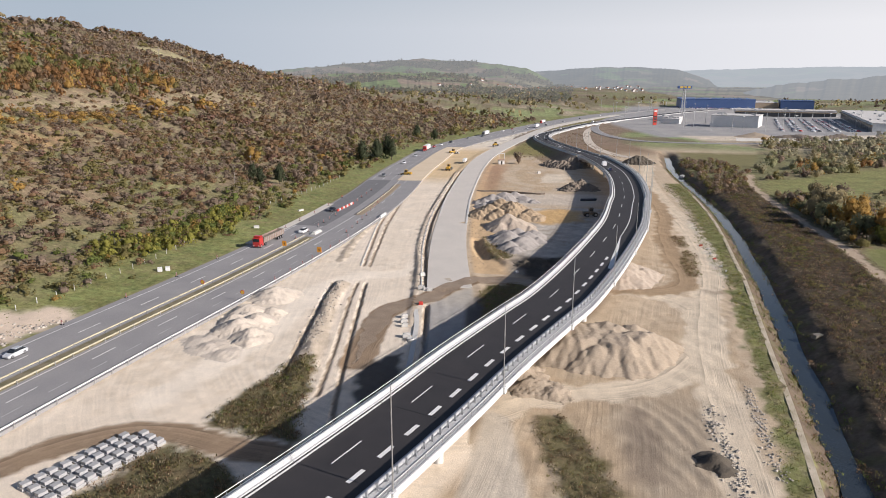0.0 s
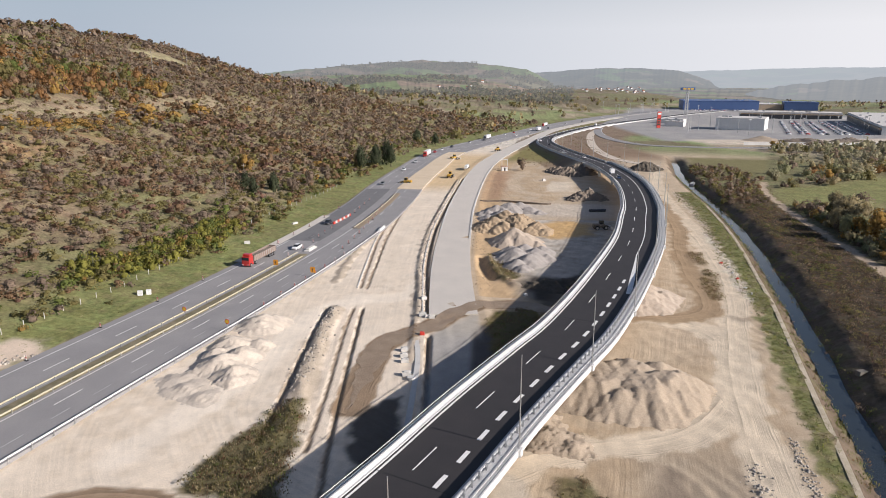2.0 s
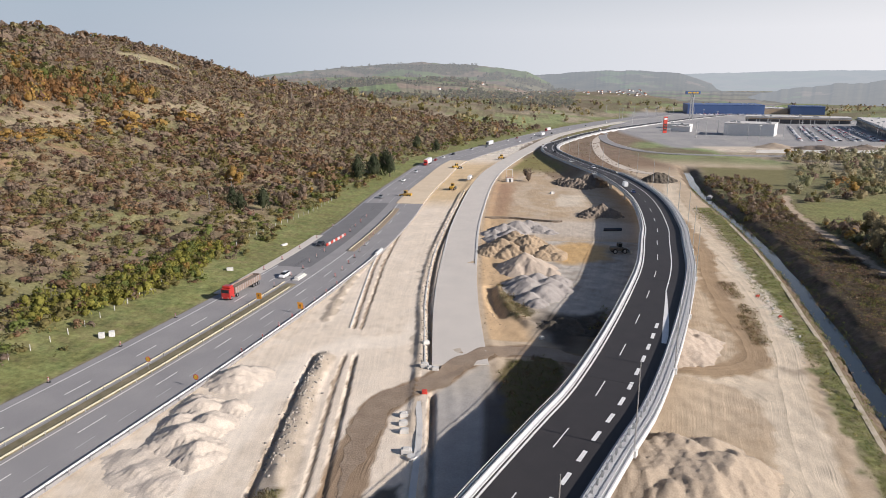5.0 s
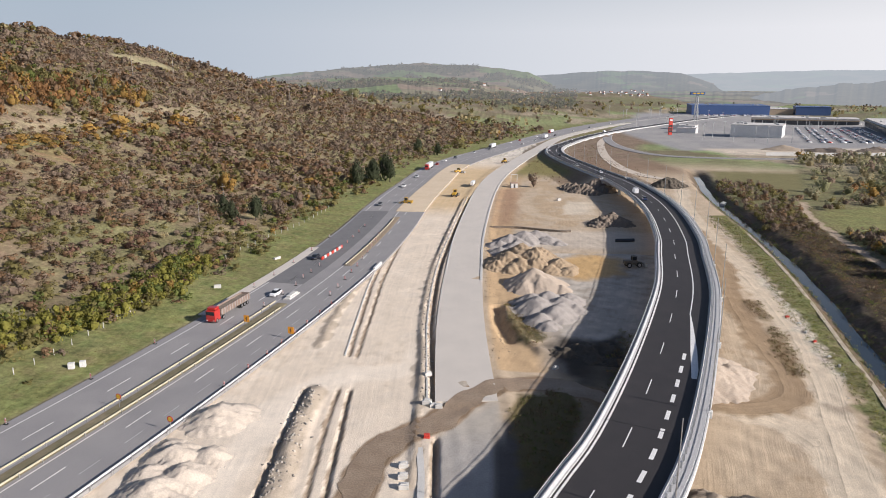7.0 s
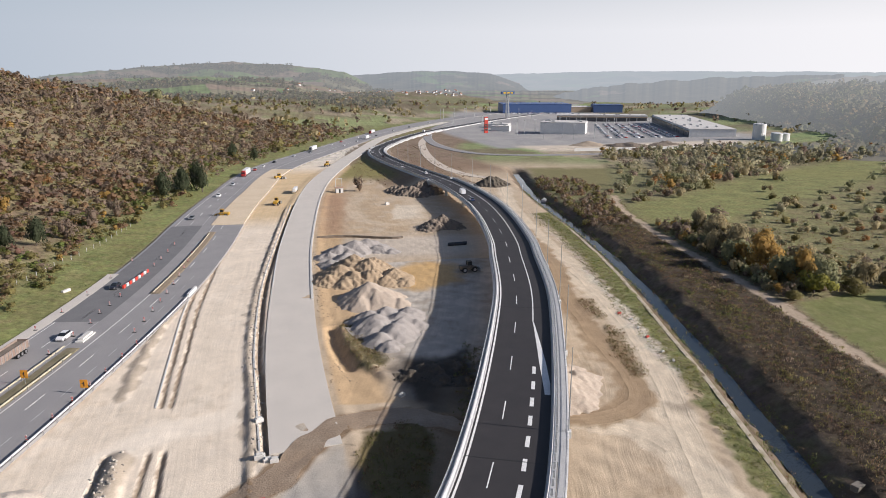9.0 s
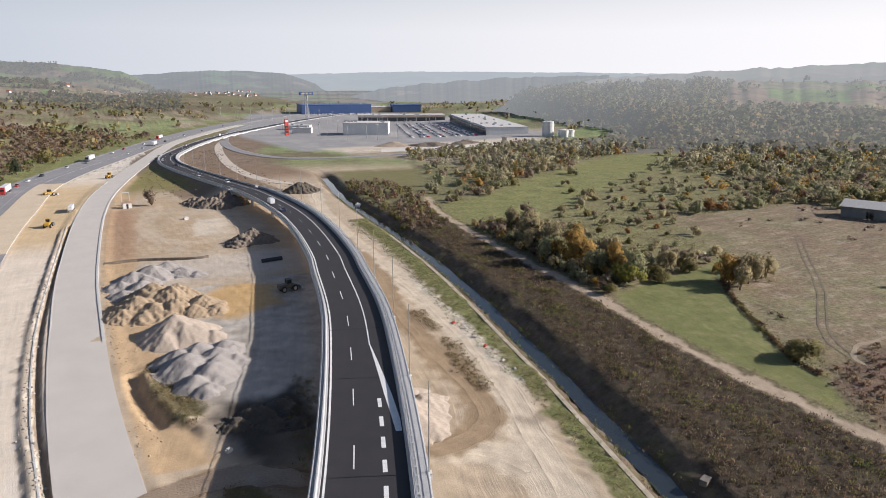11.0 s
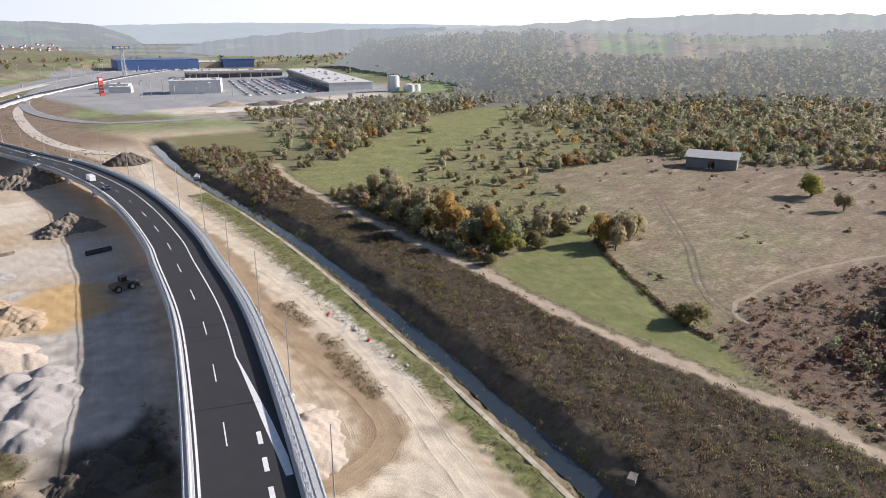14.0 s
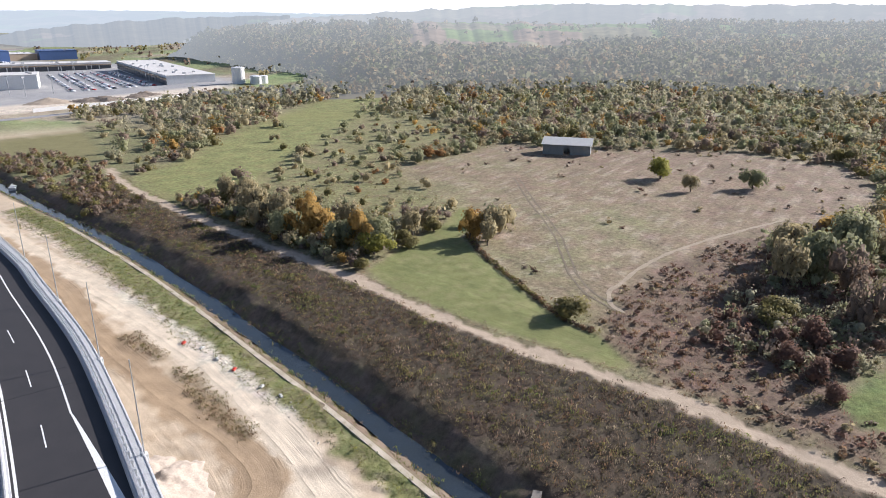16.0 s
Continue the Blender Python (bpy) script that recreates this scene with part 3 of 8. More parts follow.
fast_mesh(me, np.column_stack([X.ravel(), Y.ravel(), Z.ravel()]), faces)
me.polygons.foreach_set("use_smooth", [True] * len(me.polygons))
layer = me.color_attributes.new("soil", "FLOAT_COLOR", "POINT")
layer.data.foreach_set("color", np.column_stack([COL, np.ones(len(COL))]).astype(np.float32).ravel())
ways = me.color_attributes.new("ways", "FLOAT_COLOR", "POINT")
ways.data.foreach_set("color", np.column_stack([WAYS, np.ones(len(COL))]).astype(np.float32).ravel())
M_GROUND = bpy.data.materials.new("soil_and_grass")
M_GROUND.use_nodes = True
N, L = M_GROUND.node_tree.nodes, M_GROUND.node_tree.links
att = N.new("ShaderNodeAttribute")
att.attribute_name = "soil"
geo = N.new("ShaderNodeNewGeometry")
val = None
for sc, lo, hi in ((0.12, 0.9, 1.1), (0.5, 0.93, 1.07), (4.5, 0.86, 1.14)):
    tx, mr = N.new("ShaderNodeTexNoise"), N.new("ShaderNodeMapRange")
    tx.inputs["Scale"].default_value, tx.inputs["Detail"].default_value, tx.inputs["Roughness"].default_value = sc, 6, 0.68
    mr.inputs[1].default_value, mr.inputs[2].default_value, mr.inputs[3].default_value, mr.inputs[4].default_value = 0.3, 0.7, lo, hi
    L.new(geo.outputs["Position"], tx.inputs["Vector"])
    L.new(tx.outputs[0], mr.inputs[0])
    if val is None:
        val = mr.outputs[0]
    else:
        mu = N.new("ShaderNodeMath")
        mu.operation = "MULTIPLY"
        L.new(val, mu.inputs[0])
        L.new(mr.outputs[0], mu.inputs[1])
        val = mu.outputs[0]

def node_math(op, a, b):
    m = N.new("ShaderNodeMath")
    m.operation = op
    for i, v in enumerate((a, b)):
        if isinstance(v, (int, float)):
            m.inputs[i].default_value = v
        else:
            L.new(v, m.inputs[i])
    return m.outputs[0]


def node_range(src, a, b, lo, hi):
    m = N.new("ShaderNodeMapRange")
    for i, v in enumerate((a, b, lo, hi)):
        m.inputs[1 + i].default_value = v
    L.new(src, m.inputs[0])
    return m.outputs[0]


def node_noise(scale, detail=5, rough=0.65, w=None):
    m = N.new("ShaderNodeTexNoise")
    m.inputs["Scale"].default_value, m.inputs["Detail"].default_value, m.inputs["Roughness"].default_value = scale, detail, rough
    if w is None:
        L.new(geo.outputs["Position"], m.inputs["Vector"])
    else:
        m.noise_dimensions = "1D"
        L.new(w, m.inputs["W"])
    return m.outputs[0]


# wheel marks along the ways, and the mottling of grass and weeds
wat, sep = N.new("ShaderNodeAttribute"), N.new("ShaderNodeSeparateColor")
wat.attribute_name = "ways"
L.new(wat.outputs["Color"], sep.inputs[0])
wander = node_math("MULTIPLY", node_noise(0.035, 2), 3.0)
marks = node_range(node_noise(0.95, 4, 0.75, node_math("ADD", sep.outputs[0], wander)), 0.34, 0.66, -0.42, 0.28)
broken = node_range(node_noise(0.13, 4), 0.38, 0.62, 0.15, 1.0)
marks = node_math("MULTIPLY", node_math("MULTIPLY", marks, broken), sep.outputs[1])
tufts = node_math("ADD", node_range(node_noise(0.75, 7, 0.72), 0.32, 0.68, -0.42, 0.36), node_range(node_noise(0.11, 5, 0.7), 0.32, 0.68, -0.22, 0.2))
tufts = node_math("MULTIPLY", tufts, sep.outputs[2])
val = node_math("MULTIPLY", val, node_math("MULTIPLY", node_math("ADD", marks, 1.0), node_math("ADD", tufts, 1.0)))
hs = N.new("ShaderNodeHueSaturation")
L.new(node_math("ADD", 0.5, node_math("MULTIPLY", sep.outputs[2], node_range(node_noise(0.16, 5), 0.3, 0.7, -0.025, 0.03))), hs.inputs["Hue"])
L.new(att.outputs["Color"], hs.inputs["Color"])
L.new(val, hs.inputs["Value"])
bs = N["Principled BSDF"]
L.new(hs.outputs[0], bs.inputs["Base Color"])
bs.inputs["Roughness"].default_value = 0.95
bs.inputs["Specular IOR Level"].default_value = 0.2
bp = N.new("ShaderNodeBump")
bp.inputs["Strength"].default_value, bp.inputs["Distance"].default_value = 0.5, 0.16
L.new(val, bp.inputs["Height"])
L.new(bp.outputs[0], bs.inputs["Normal"])
me.materials.append(M_GROUND)
ground = tagged(new("ground", me), "pale sandy building ground among autumn meadows and scrub", "ground", kind="structure")

# far hills, their haze glowing in the materials
RANGES = []
STORES = [(60, 560), (420, 560), (490, 640), (560, 900), (640, 1120), (600, 1480), (180, 1480), (40, 900)]


def range_z(p, x, y):
    """Height of a range of far hills at a place: from its foot up to an uneven skyline."""
    az, rr = np.degrees(np.arctan2(x, y - 50)), np.hypot(x, y - 50)
    u = np.clip((rr - (p["r"] - p["deep"])) / p["deep"], 0, 1)
    h = np.interp(az, [q[0] for q in p["peaks"]], [q[1] for q in p["peaks"]])
    z = p["foot"] + (h - p["foot"]) * u ** p["bow"] + 0.12 * np.maximum(h, 0) * waves(x, y, 420, p["seed"], 3) * np.sin(math.pi * u)
    z = z - 60 * inside(x, y, STORES, 70)
    return z + (1.6 * waves(az * 100, az * 0, 90, p["seed"] + 1, 5) + 3.0 * waves(az * 100, az * 0, 260, p["seed"], 5)) * u


def far_field(az, rr, p):
    """1 where a slope of far hills is farmed, 0 where it is wooded."""
    x, y = rr * np.sin(np.radians(az)), rr * np.cos(np.radians(az))
    n = waves(x, y, 420, p["seed"] + 3, 4)
    w = az + 1.2 * waves(x, y, 130, p["seed"] + 4, 3)
    f = n + p["open"] > 0.35
    if p["name"] == "hills_right_near":
        f = ((w > 48) & (w < 61) & (rr > 830 + 5 * (61 - w))) | ((w > 59) & (w < 68) & (rr > 990)) | ((w > 72) & (rr > 1080) & (n > 0.1))
    return f


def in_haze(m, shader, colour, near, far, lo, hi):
    """Mixes haze glow into a material, its share growing with distance from the place."""
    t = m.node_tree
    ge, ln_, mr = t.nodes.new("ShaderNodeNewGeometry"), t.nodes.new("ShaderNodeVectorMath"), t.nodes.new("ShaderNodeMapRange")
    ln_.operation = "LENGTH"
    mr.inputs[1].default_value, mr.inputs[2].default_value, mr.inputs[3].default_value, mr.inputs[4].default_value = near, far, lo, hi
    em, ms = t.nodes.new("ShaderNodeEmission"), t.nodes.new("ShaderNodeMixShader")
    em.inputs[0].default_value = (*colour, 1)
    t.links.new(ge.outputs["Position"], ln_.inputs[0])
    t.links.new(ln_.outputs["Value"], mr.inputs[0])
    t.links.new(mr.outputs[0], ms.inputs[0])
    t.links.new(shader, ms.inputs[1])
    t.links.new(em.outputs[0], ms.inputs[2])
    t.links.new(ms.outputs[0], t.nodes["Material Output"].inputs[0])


def ridge(name, r, deep, az0, az1, peaks, colour, lo, hi, seed, foot=-30, bow=1.1, open_=0.35, rows=40):
    """A distant range: a sheet that climbs from its foot to its skyline, wooded, with fields on its slopes."""
    p = dict(name=name, r=r, deep=deep, peaks=peaks, seed=seed, foot=foot, bow=bow, open=open_, az0=az0, az1=az1, colour=colour, lo=lo, hi=hi)
    RANGES.append(p)
    n = 460
    A, R = np.meshgrid(np.linspace(az0, az1, n), np.linspace(r - deep, r, rows))
    A, R = A.ravel(), R.ravel()
    x, y = R * np.sin(np.radians(A)), 50 + R * np.cos(np.radians(A))
    idx_ = np.arange(rows * n).reshape(rows, n)
    f = np.stack([idx_[:-1, :-1], idx_[:-1, 1:], idx_[1:, 1:], idx_[1:, :-1]], -1).reshape(-1, 4)
    m = bpy.data.meshes.new(name)
    fast_mesh(m, np.column_stack([x, y, range_z(p, x, y)]), f)
    m.polygons.foreach_set("use_smooth", [True] * len(m.polygons))
    # strips of meadow, stubble and ploughland between the woods
    cell = np.sin(np.floor((A * 17 + R * 0.03) / 90) * 12.9898 + np.floor((R + A * 6) / 130) * 78.233 + seed) * 43758.5453
    cell = cell - np.floor(cell)
    col = np.where((cell > 0.72)[:, None], (0.19, 0.25, 0.1), np.where((cell > 0.35)[:, None], (0.26, 0.235, 0.15), (0.3, 0.225, 0.165)))
    col = np.where(far_field(A, R, p)[:, None], col, (0.15, 0.13, 0.085))
    m.color_attributes.new("soil", "FLOAT_COLOR", "POINT").data.foreach_set("color", np.column_stack([col, np.ones(len(col))]).astype(np.float32).ravel())
    k = bpy.data.materials.new(name + "_hazed_slopes")
    k.use_nodes = True
    t = k.node_tree
    ge, at, tx, mr, hs = t.nodes.new("ShaderNodeNewGeometry"), t.nodes.new("ShaderNodeAttribute"), t.nodes.new("ShaderNodeTexNoise"), t.nodes.new("ShaderNodeMapRange"), t.nodes.new("ShaderNodeHueSaturation")
    at.attribute_name = "soil"
    tx.inputs["Scale"].default_value, tx.inputs["Detail"].default_value, tx.inputs["Roughness"].default_value = 0.03, 7, 0.7
    mr.inputs[1].default_value, mr.inputs[2].default_value, mr.inputs[3].default_value, mr.inputs[4].default_value = 0.3, 0.7, 0.7, 1.35
    t.links.new(ge.outputs["Position"], tx.inputs["Vector"])
    t.links.new(tx.outputs[0], mr.inputs[0])
    t.links.new(at.outputs["Color"], hs.inputs["Color"])
    t.links.new(mr.outputs[0], hs.inputs["Value"])
    b = t.nodes["Principled BSDF"]
    b.inputs["Roughness"].default_value = 1.0
    b.inputs["Specular IOR Level"].default_value = 0.0
    t.links.new(hs.outputs[0], b.inputs["Base Color"])
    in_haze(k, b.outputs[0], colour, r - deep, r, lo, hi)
    m.materials.append(k)
    return tagged(new("backdrop", m), "hazy line of distant wooded hills and fields", "hills", kind="structure")


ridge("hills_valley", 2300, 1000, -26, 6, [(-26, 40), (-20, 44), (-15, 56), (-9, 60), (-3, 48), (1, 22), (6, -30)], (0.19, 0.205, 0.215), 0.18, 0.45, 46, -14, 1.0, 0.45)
# a flat sheet added over the valley ground to carry the haze
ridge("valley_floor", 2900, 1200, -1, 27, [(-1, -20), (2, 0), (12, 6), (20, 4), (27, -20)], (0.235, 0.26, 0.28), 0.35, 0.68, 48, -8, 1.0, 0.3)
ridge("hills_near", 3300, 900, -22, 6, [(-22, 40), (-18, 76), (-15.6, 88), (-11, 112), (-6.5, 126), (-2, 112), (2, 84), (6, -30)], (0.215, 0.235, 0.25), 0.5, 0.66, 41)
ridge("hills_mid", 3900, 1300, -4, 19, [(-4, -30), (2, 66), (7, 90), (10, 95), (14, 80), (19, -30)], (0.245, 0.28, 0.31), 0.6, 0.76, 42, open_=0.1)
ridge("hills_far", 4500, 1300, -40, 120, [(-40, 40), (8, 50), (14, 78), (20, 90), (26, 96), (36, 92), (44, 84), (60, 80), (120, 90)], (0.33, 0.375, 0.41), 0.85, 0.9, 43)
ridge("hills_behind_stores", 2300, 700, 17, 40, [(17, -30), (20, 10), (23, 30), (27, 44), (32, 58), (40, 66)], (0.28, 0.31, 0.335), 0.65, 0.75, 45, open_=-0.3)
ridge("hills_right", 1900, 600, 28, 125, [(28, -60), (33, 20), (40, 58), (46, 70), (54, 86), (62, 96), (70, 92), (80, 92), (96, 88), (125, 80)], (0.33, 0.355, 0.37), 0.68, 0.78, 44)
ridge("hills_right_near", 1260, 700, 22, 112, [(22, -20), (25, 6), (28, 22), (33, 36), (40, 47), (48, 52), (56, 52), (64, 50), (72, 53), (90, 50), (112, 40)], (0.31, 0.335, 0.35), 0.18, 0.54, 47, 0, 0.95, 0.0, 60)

# the hazy lower sky, all the way round: brightest towards the sun, thinning out upwards
seg = 96
a = np.linspace(0, 2 * math.pi, seg, endpoint=False)
rings = [np.column_stack([4700 * np.sin(a), 50 + 4700 * np.cos(a), np.full(seg, z)]) for z in (-120.0, 250.0, 600.0, 1000.0, 1500.0)]
f = np.array([(k * seg + i, k * seg + (i + 1) % seg, (k + 1) * seg + (i + 1) % seg, (k + 1) * seg + i) for k in range(4) for i in range(seg)])
m = bpy.data.meshes.new("sky_haze")
fast_mesh(m, np.concatenate(rings), f)
k = bpy.data.materials.new("sky_haze")
k.use_nodes = True
t = k.node_tree
for n in list(t.nodes):
    if n.type == "BSDF_PRINCIPLED":
        t.nodes.remove(n)
ge, sx = t.nodes.new("ShaderNodeNewGeometry"), t.nodes.new("ShaderNodeSeparateXYZ")
em, tp, mx = t.nodes.new("ShaderNodeEmission"), t.nodes.new("ShaderNodeBsdfTransparent"), t.nodes.new("ShaderNodeMixShader")
side, up, col = t.nodes.new("ShaderNodeMapRange"), t.nodes.new("ShaderNodeMapRange"), t.nodes.new("ShaderNodeMix")
col.data_type = "RGBA"
side.inputs[1].default_value, side.inputs[2].default_value = -2500, 4200
up.inputs[1].default_value, up.inputs[2].default_value = 350, 1450
col.inputs[6].default_value, col.inputs[7].default_value = (0.30, 0.36, 0.42, 1), (0.70, 0.705, 0.705, 1)
t.links.new(ge.outputs["Position"], sx.inputs[0])
t.links.new(sx.outputs[0], side.inputs[0])
t.links.new(sx.outputs[2], up.inputs[0])
t.links.new(side.outputs[0], col.inputs[0])
t.links.new(col.outputs[2], em.inputs[0])
t.links.new(up.outputs[0], mx.inputs[0])
t.links.new(em.outputs[0], mx.inputs[1])
t.links.new(tp.outputs[0], mx.inputs[2])
t.links.new(mx.outputs[0], t.nodes["Material Output"].inputs[0])
m.materials.append(k)
haze = tagged(new("backdrop", m), "pale hazy autumn sky above the horizon", "sky", kind="structure")
haze.visible_shadow = False

# ---------------------------------------------------------------- roads
def holder(name, label, category, group="", kind=""):
    ob = new(name)
    return tagged(ob, label, category, group, kind)


def piece(name, me, parent, m=None, label=""):
    ob = new(name, me)
    ob.parent = parent
    if m is not None:
        ob.matrix_local = m
    if label:
        ob["label"] = label
    return ob


def turn_to(p, t, off=0.0, dz=0.0):
    """Pose at p, x along the heading t, moved off metres to the right."""
    r = np.array([t[1], -t[0]]) / math.hypot(t[0], t[1])
    return Matrix.Translation((p[0] + r[0] * off, p[1] + r[1] * off, p[2] + dz)) @ Matrix.Rotation(math.atan2(t[1], t[0]), 4, "Z")


def box(bm, x0, x1, y0, y1, z0, z1, bevel=0.0):
    """Adds a box to a bmesh."""
    m = Matrix.Translation(((x0 + x1) / 2, (y0 + y1) / 2, (z0 + z1) / 2)) @ Matrix.Diagonal((x1 - x0, y1 - y0, z1 - z0, 1))
    r = bmesh.ops.create_cube(bm, size=1.0, matrix=m)
    if bevel:
        es = list({e for v in r["verts"] for e in v.link_edges})
        bmesh.ops.bevel(bm, geom=es, offset=bevel, segments=2, affect="EDGES", profile=0.6)
    return bm


def tube(bm, p, q, r0, r1, n=8):
    """Adds a tapered round bar from p to q."""
    p, q = Vector(p), Vector(q)
    d = q - p
    m = Matrix.Translation((p + q) / 2) @ d.to_track_quat("Z", "Y").to_matrix().to_4x4()
    bmesh.ops.create_cone(bm, cap_ends=True, segments=n, radius1=r0, radius2=r1, depth=d.length, matrix=m)
    return bm


def done(bm, name, material):
    me = bpy.data.meshes.new(name)
    bm.to_mesh(me)
    bm.free()
    me.materials.append(material)
    return me


def made(name, material, *boxes):
    """A mesh of some boxes: (x0, x1, y0, y1, z0, z1[, bevel])."""
    bm = bmesh.new()
    for b in boxes:
        box(bm, *b)
    return done(bm, name, material)


def dashes(parent, curve, off, y0, y1, length, pitch, width, material, z=0.006, start=0.0):
    l = along(curve)
    s0, s1 = np.interp(y0, curve[:, 1], l), np.interp(y1, curve[:, 1], l)
    me = made("lane_dash", material, (-length / 2, length / 2, -width / 2, width / 2, -0.004, 0.006))
    s = s0 + start
    while s < s1:
        p, t = at_length(curve, s)
        piece("lane_dash", me, parent, turn_to(p, t, off, z))
        s += pitch


# motorway
road = tagged(strip("road", MEDIAN, -14.4, 13.4, 0, M_OLD_ASPHALT, 0.9), "worn grey asphalt of a busy motorway", "road", kind="structure")
for o, w in ((-12.2, 0.2), (-2.2, 0.2), (2.4, 0.2)):
    strip("edge_line", cut(MEDIAN, 20, 900), o - w / 2, o + w / 2, 0.008, M_LINE if o != -2.2 else M_OLD_LINE, parent=road)
dashes(road, MEDIAN, -7.0, 30, 560, 6, 18, 0.18, M_LINE)
dashes(road, MEDIAN, 5.9, 30, 400, 6, 18, 0.18, M_LINE, start=8)
dashes(road, MEDIAN, 9.3, 30, 260, 4, 9, 0.15, M_OLD_LINE, start=3)
M_MEDIAN_GRASS = mat("median_grass", (0.13, 0.12, 0.06), 0.95, (0.3, 0.25, 0.17), 0.5, 0.8, 5, 0.8)
M_FRESH = mat("asphalt_fresh_patch", (0.15, 0.15, 0.155), 0.9, (0.2, 0.2, 0.2), 0.3, 0.6, 8, 0.2)
sweep("verge", cut(MEDIAN, 20, 205), [(-1.5, 0.01), (-1.2, 0.14), (0, 0.2), (1.2, 0.14), (1.5, 0.01)], M_MEDIAN_GRASS, parent=road, label="dry grass median strip", closed=False)
sweep("verge", cut(offset(MEDIAN, 3.5), 236, 318), [(-1.4, 0.01), (-1.0, 0.12), (1.0, 0.12), (1.4, 0.01)], mat("median_dirt", (0.3, 0.24, 0.17), 0.95, (0.2, 0.16, 0.11), 0.6), parent=road, label="bare dirt divider", closed=False)
strip("asphalt_patch", cut(offset(MEDIAN, -1), 218, 330), -12.6, -1.0, 0.012, M_FRESH, parent=road, label="darker fresh asphalt of the diversion")
strip("concrete_verge", cut(offset(MEDIAN, -14.6), 190, 262), -1.6, 1.6, 0.05, M_ROAD_CONC, 0.3, parent=road, label="pale gravel lay-by")

strip("sand_bed", cut(MEDIAN, 324, 505), 1.2, 13.5, 0.22, mat("sand_bed", (0.6, 0.48, 0.33), 0.95, (0.68, 0.57, 0.43), 0.12, 0.8, 2.0, 0.2), 0.3, parent=road, label="levelled yellow sand over the closed carriageway")

# guard rails: a folded steel beam on posts
M_RAIL_YELLOW = mat("weathered_guard_rail", (0.62, 0.57, 0.43), 0.55, (0.45, 0.38, 0.26), 1.2, 0.6, 20, 0.0, metal=0.1)
RAIL = [(-0.04, 0.45), (0.03, 0.5), (-0.01, 0.57), (0.03, 0.66), (-0.04, 0.72), (-0.07, 0.72), (-0.01, 0.66), (-0.05, 0.57), (-0.01, 0.5), (-0.07, 0.45)]
POST = made("post", M_STEEL, (-0.05, 0.05, -0.06, 0.06, -0.3, 0.7))


def guard_rail(curve, off, y0, y1, material, pitch=4.0, label="galvanised steel guard rail on posts", wide=1.0):
    c = cut(offset(curve, off), y0, y1)
    ob = holder("guard_rail", label, "guard rail", "guard rails")
    sweep("beam", c, [(a * wide, b) for a, b in RAIL], material, parent=ob)
    l = along(c)
    for s in np.arange(1, l[-1], pitch):
        p, t = at_length(c, s)
        piece("post", POST, ob, turn_to(p, t, 0.1))
    return ob


guard_rail(MEDIAN, -1.75, 25, 204, M_RAIL_YELLOW, 4, "weathered yellowish guard rail along the grass median", 2)
guard_rail(MEDIAN, 1.75, 25, 200, M_RAIL_YELLOW, 4, "weathered yellowish guard rail along the grass median", 2)
guard_rail(MEDIAN, 13.6, 25, 236, M_WHITE, 4, "white-painted guard rail at the edge of the works", 2)
guard_rail(MEDIAN, 3.2, 236, 312, M_RAIL_YELLOW, 4, "guard rail along the bare dirt divider", 2)

# the unfinished road
NEWC = cut(CONC, 153, 1060)
M_KERB = mat("kerb_concrete", (0.6, 0.59, 0.56), 0.85, (0.48, 0.47, 0.44), 0.7, 0.6, 8, 0.1)
newroad = tagged(strip("road", NEWC, -5.6, 5.6, 0.02, M_ROAD_CONC, 0.6), "unfinished grey carriageway of compacted gravel", "road", kind="structure")
strip("channel", cut(offset(CONC, 5.2), 225, 700), -0.3, 0.3, 0.18, M_KERB, 0.3, parent=newroad, label="white concrete kerb line")
strip("channel", cut(offset(CONC, -5.4), 240, 500), -0.12, 0.12, 0.08, M_KERB, 0.2, parent=newroad, label="thin concrete edging")

# ---------------------------------------------------------------- viaduct
BR = cut(BRIDGE, 18, 1900)
NB = cut(BRIDGE, 18, 402)
FB = cut(BRIDGE, 396, 1900)
M_GIRDER = mat("bridge_concrete", (0.6, 0.595, 0.58), 0.8, (0.5, 0.49, 0.47), 0.25, 0.6, 3, 0.1)
M_BARRIER = mat("barrier_concrete", (0.47, 0.475, 0.48), 0.8, (0.39, 0.395, 0.4), 0.6, 0.6, 5, 0.1)
M_WALK = mat("walkway_concrete", (0.47, 0.475, 0.48), 0.85, (0.38, 0.385, 0.39), 0.8, 0.6, 5, 0.1)
bridge = holder("bridge", "curved concrete road viaduct with fresh black asphalt", "bridge", kind="structure")
sweep("deck", NB, [(-7.6, -0.05), (-7.6, -0.55), (-6.2, -0.75), (-4.6, -1.0), (-4.2, -2.0), (4.2, -2.0), (4.6, -1.0), (6.2, -0.75), (7.6, -0.55), (7.6, -0.05)], M_GIRDER, parent=bridge, label="pale concrete deck girder")
asphalt = tagged(strip("asphalt", BR, -6.3, 5.0, 0.0, M_NEW_ASPHALT, 0.04), "", "")
asphalt.parent = bridge
asphalt["label"] = "smooth new black asphalt"
sweep("road_bed", FB, [(-7.6, -0.05), (-8.2, -1.4), (8.2, -1.4), (7.6, -0.05)], M_GIRDER, parent=bridge, label="road bed on the embankment")
sweep("kerb", NB, [(-7.6, -0.05), (-7.6, 0.16), (-6.35, 0.16), (-6.3, -0.05)], M_WALK, parent=bridge)
sweep("walkway", NB, [(5.0, -0.05), (5.05, 0.18), (7.6, 0.18), (7.6, -0.05)], M_WALK, parent=bridge)
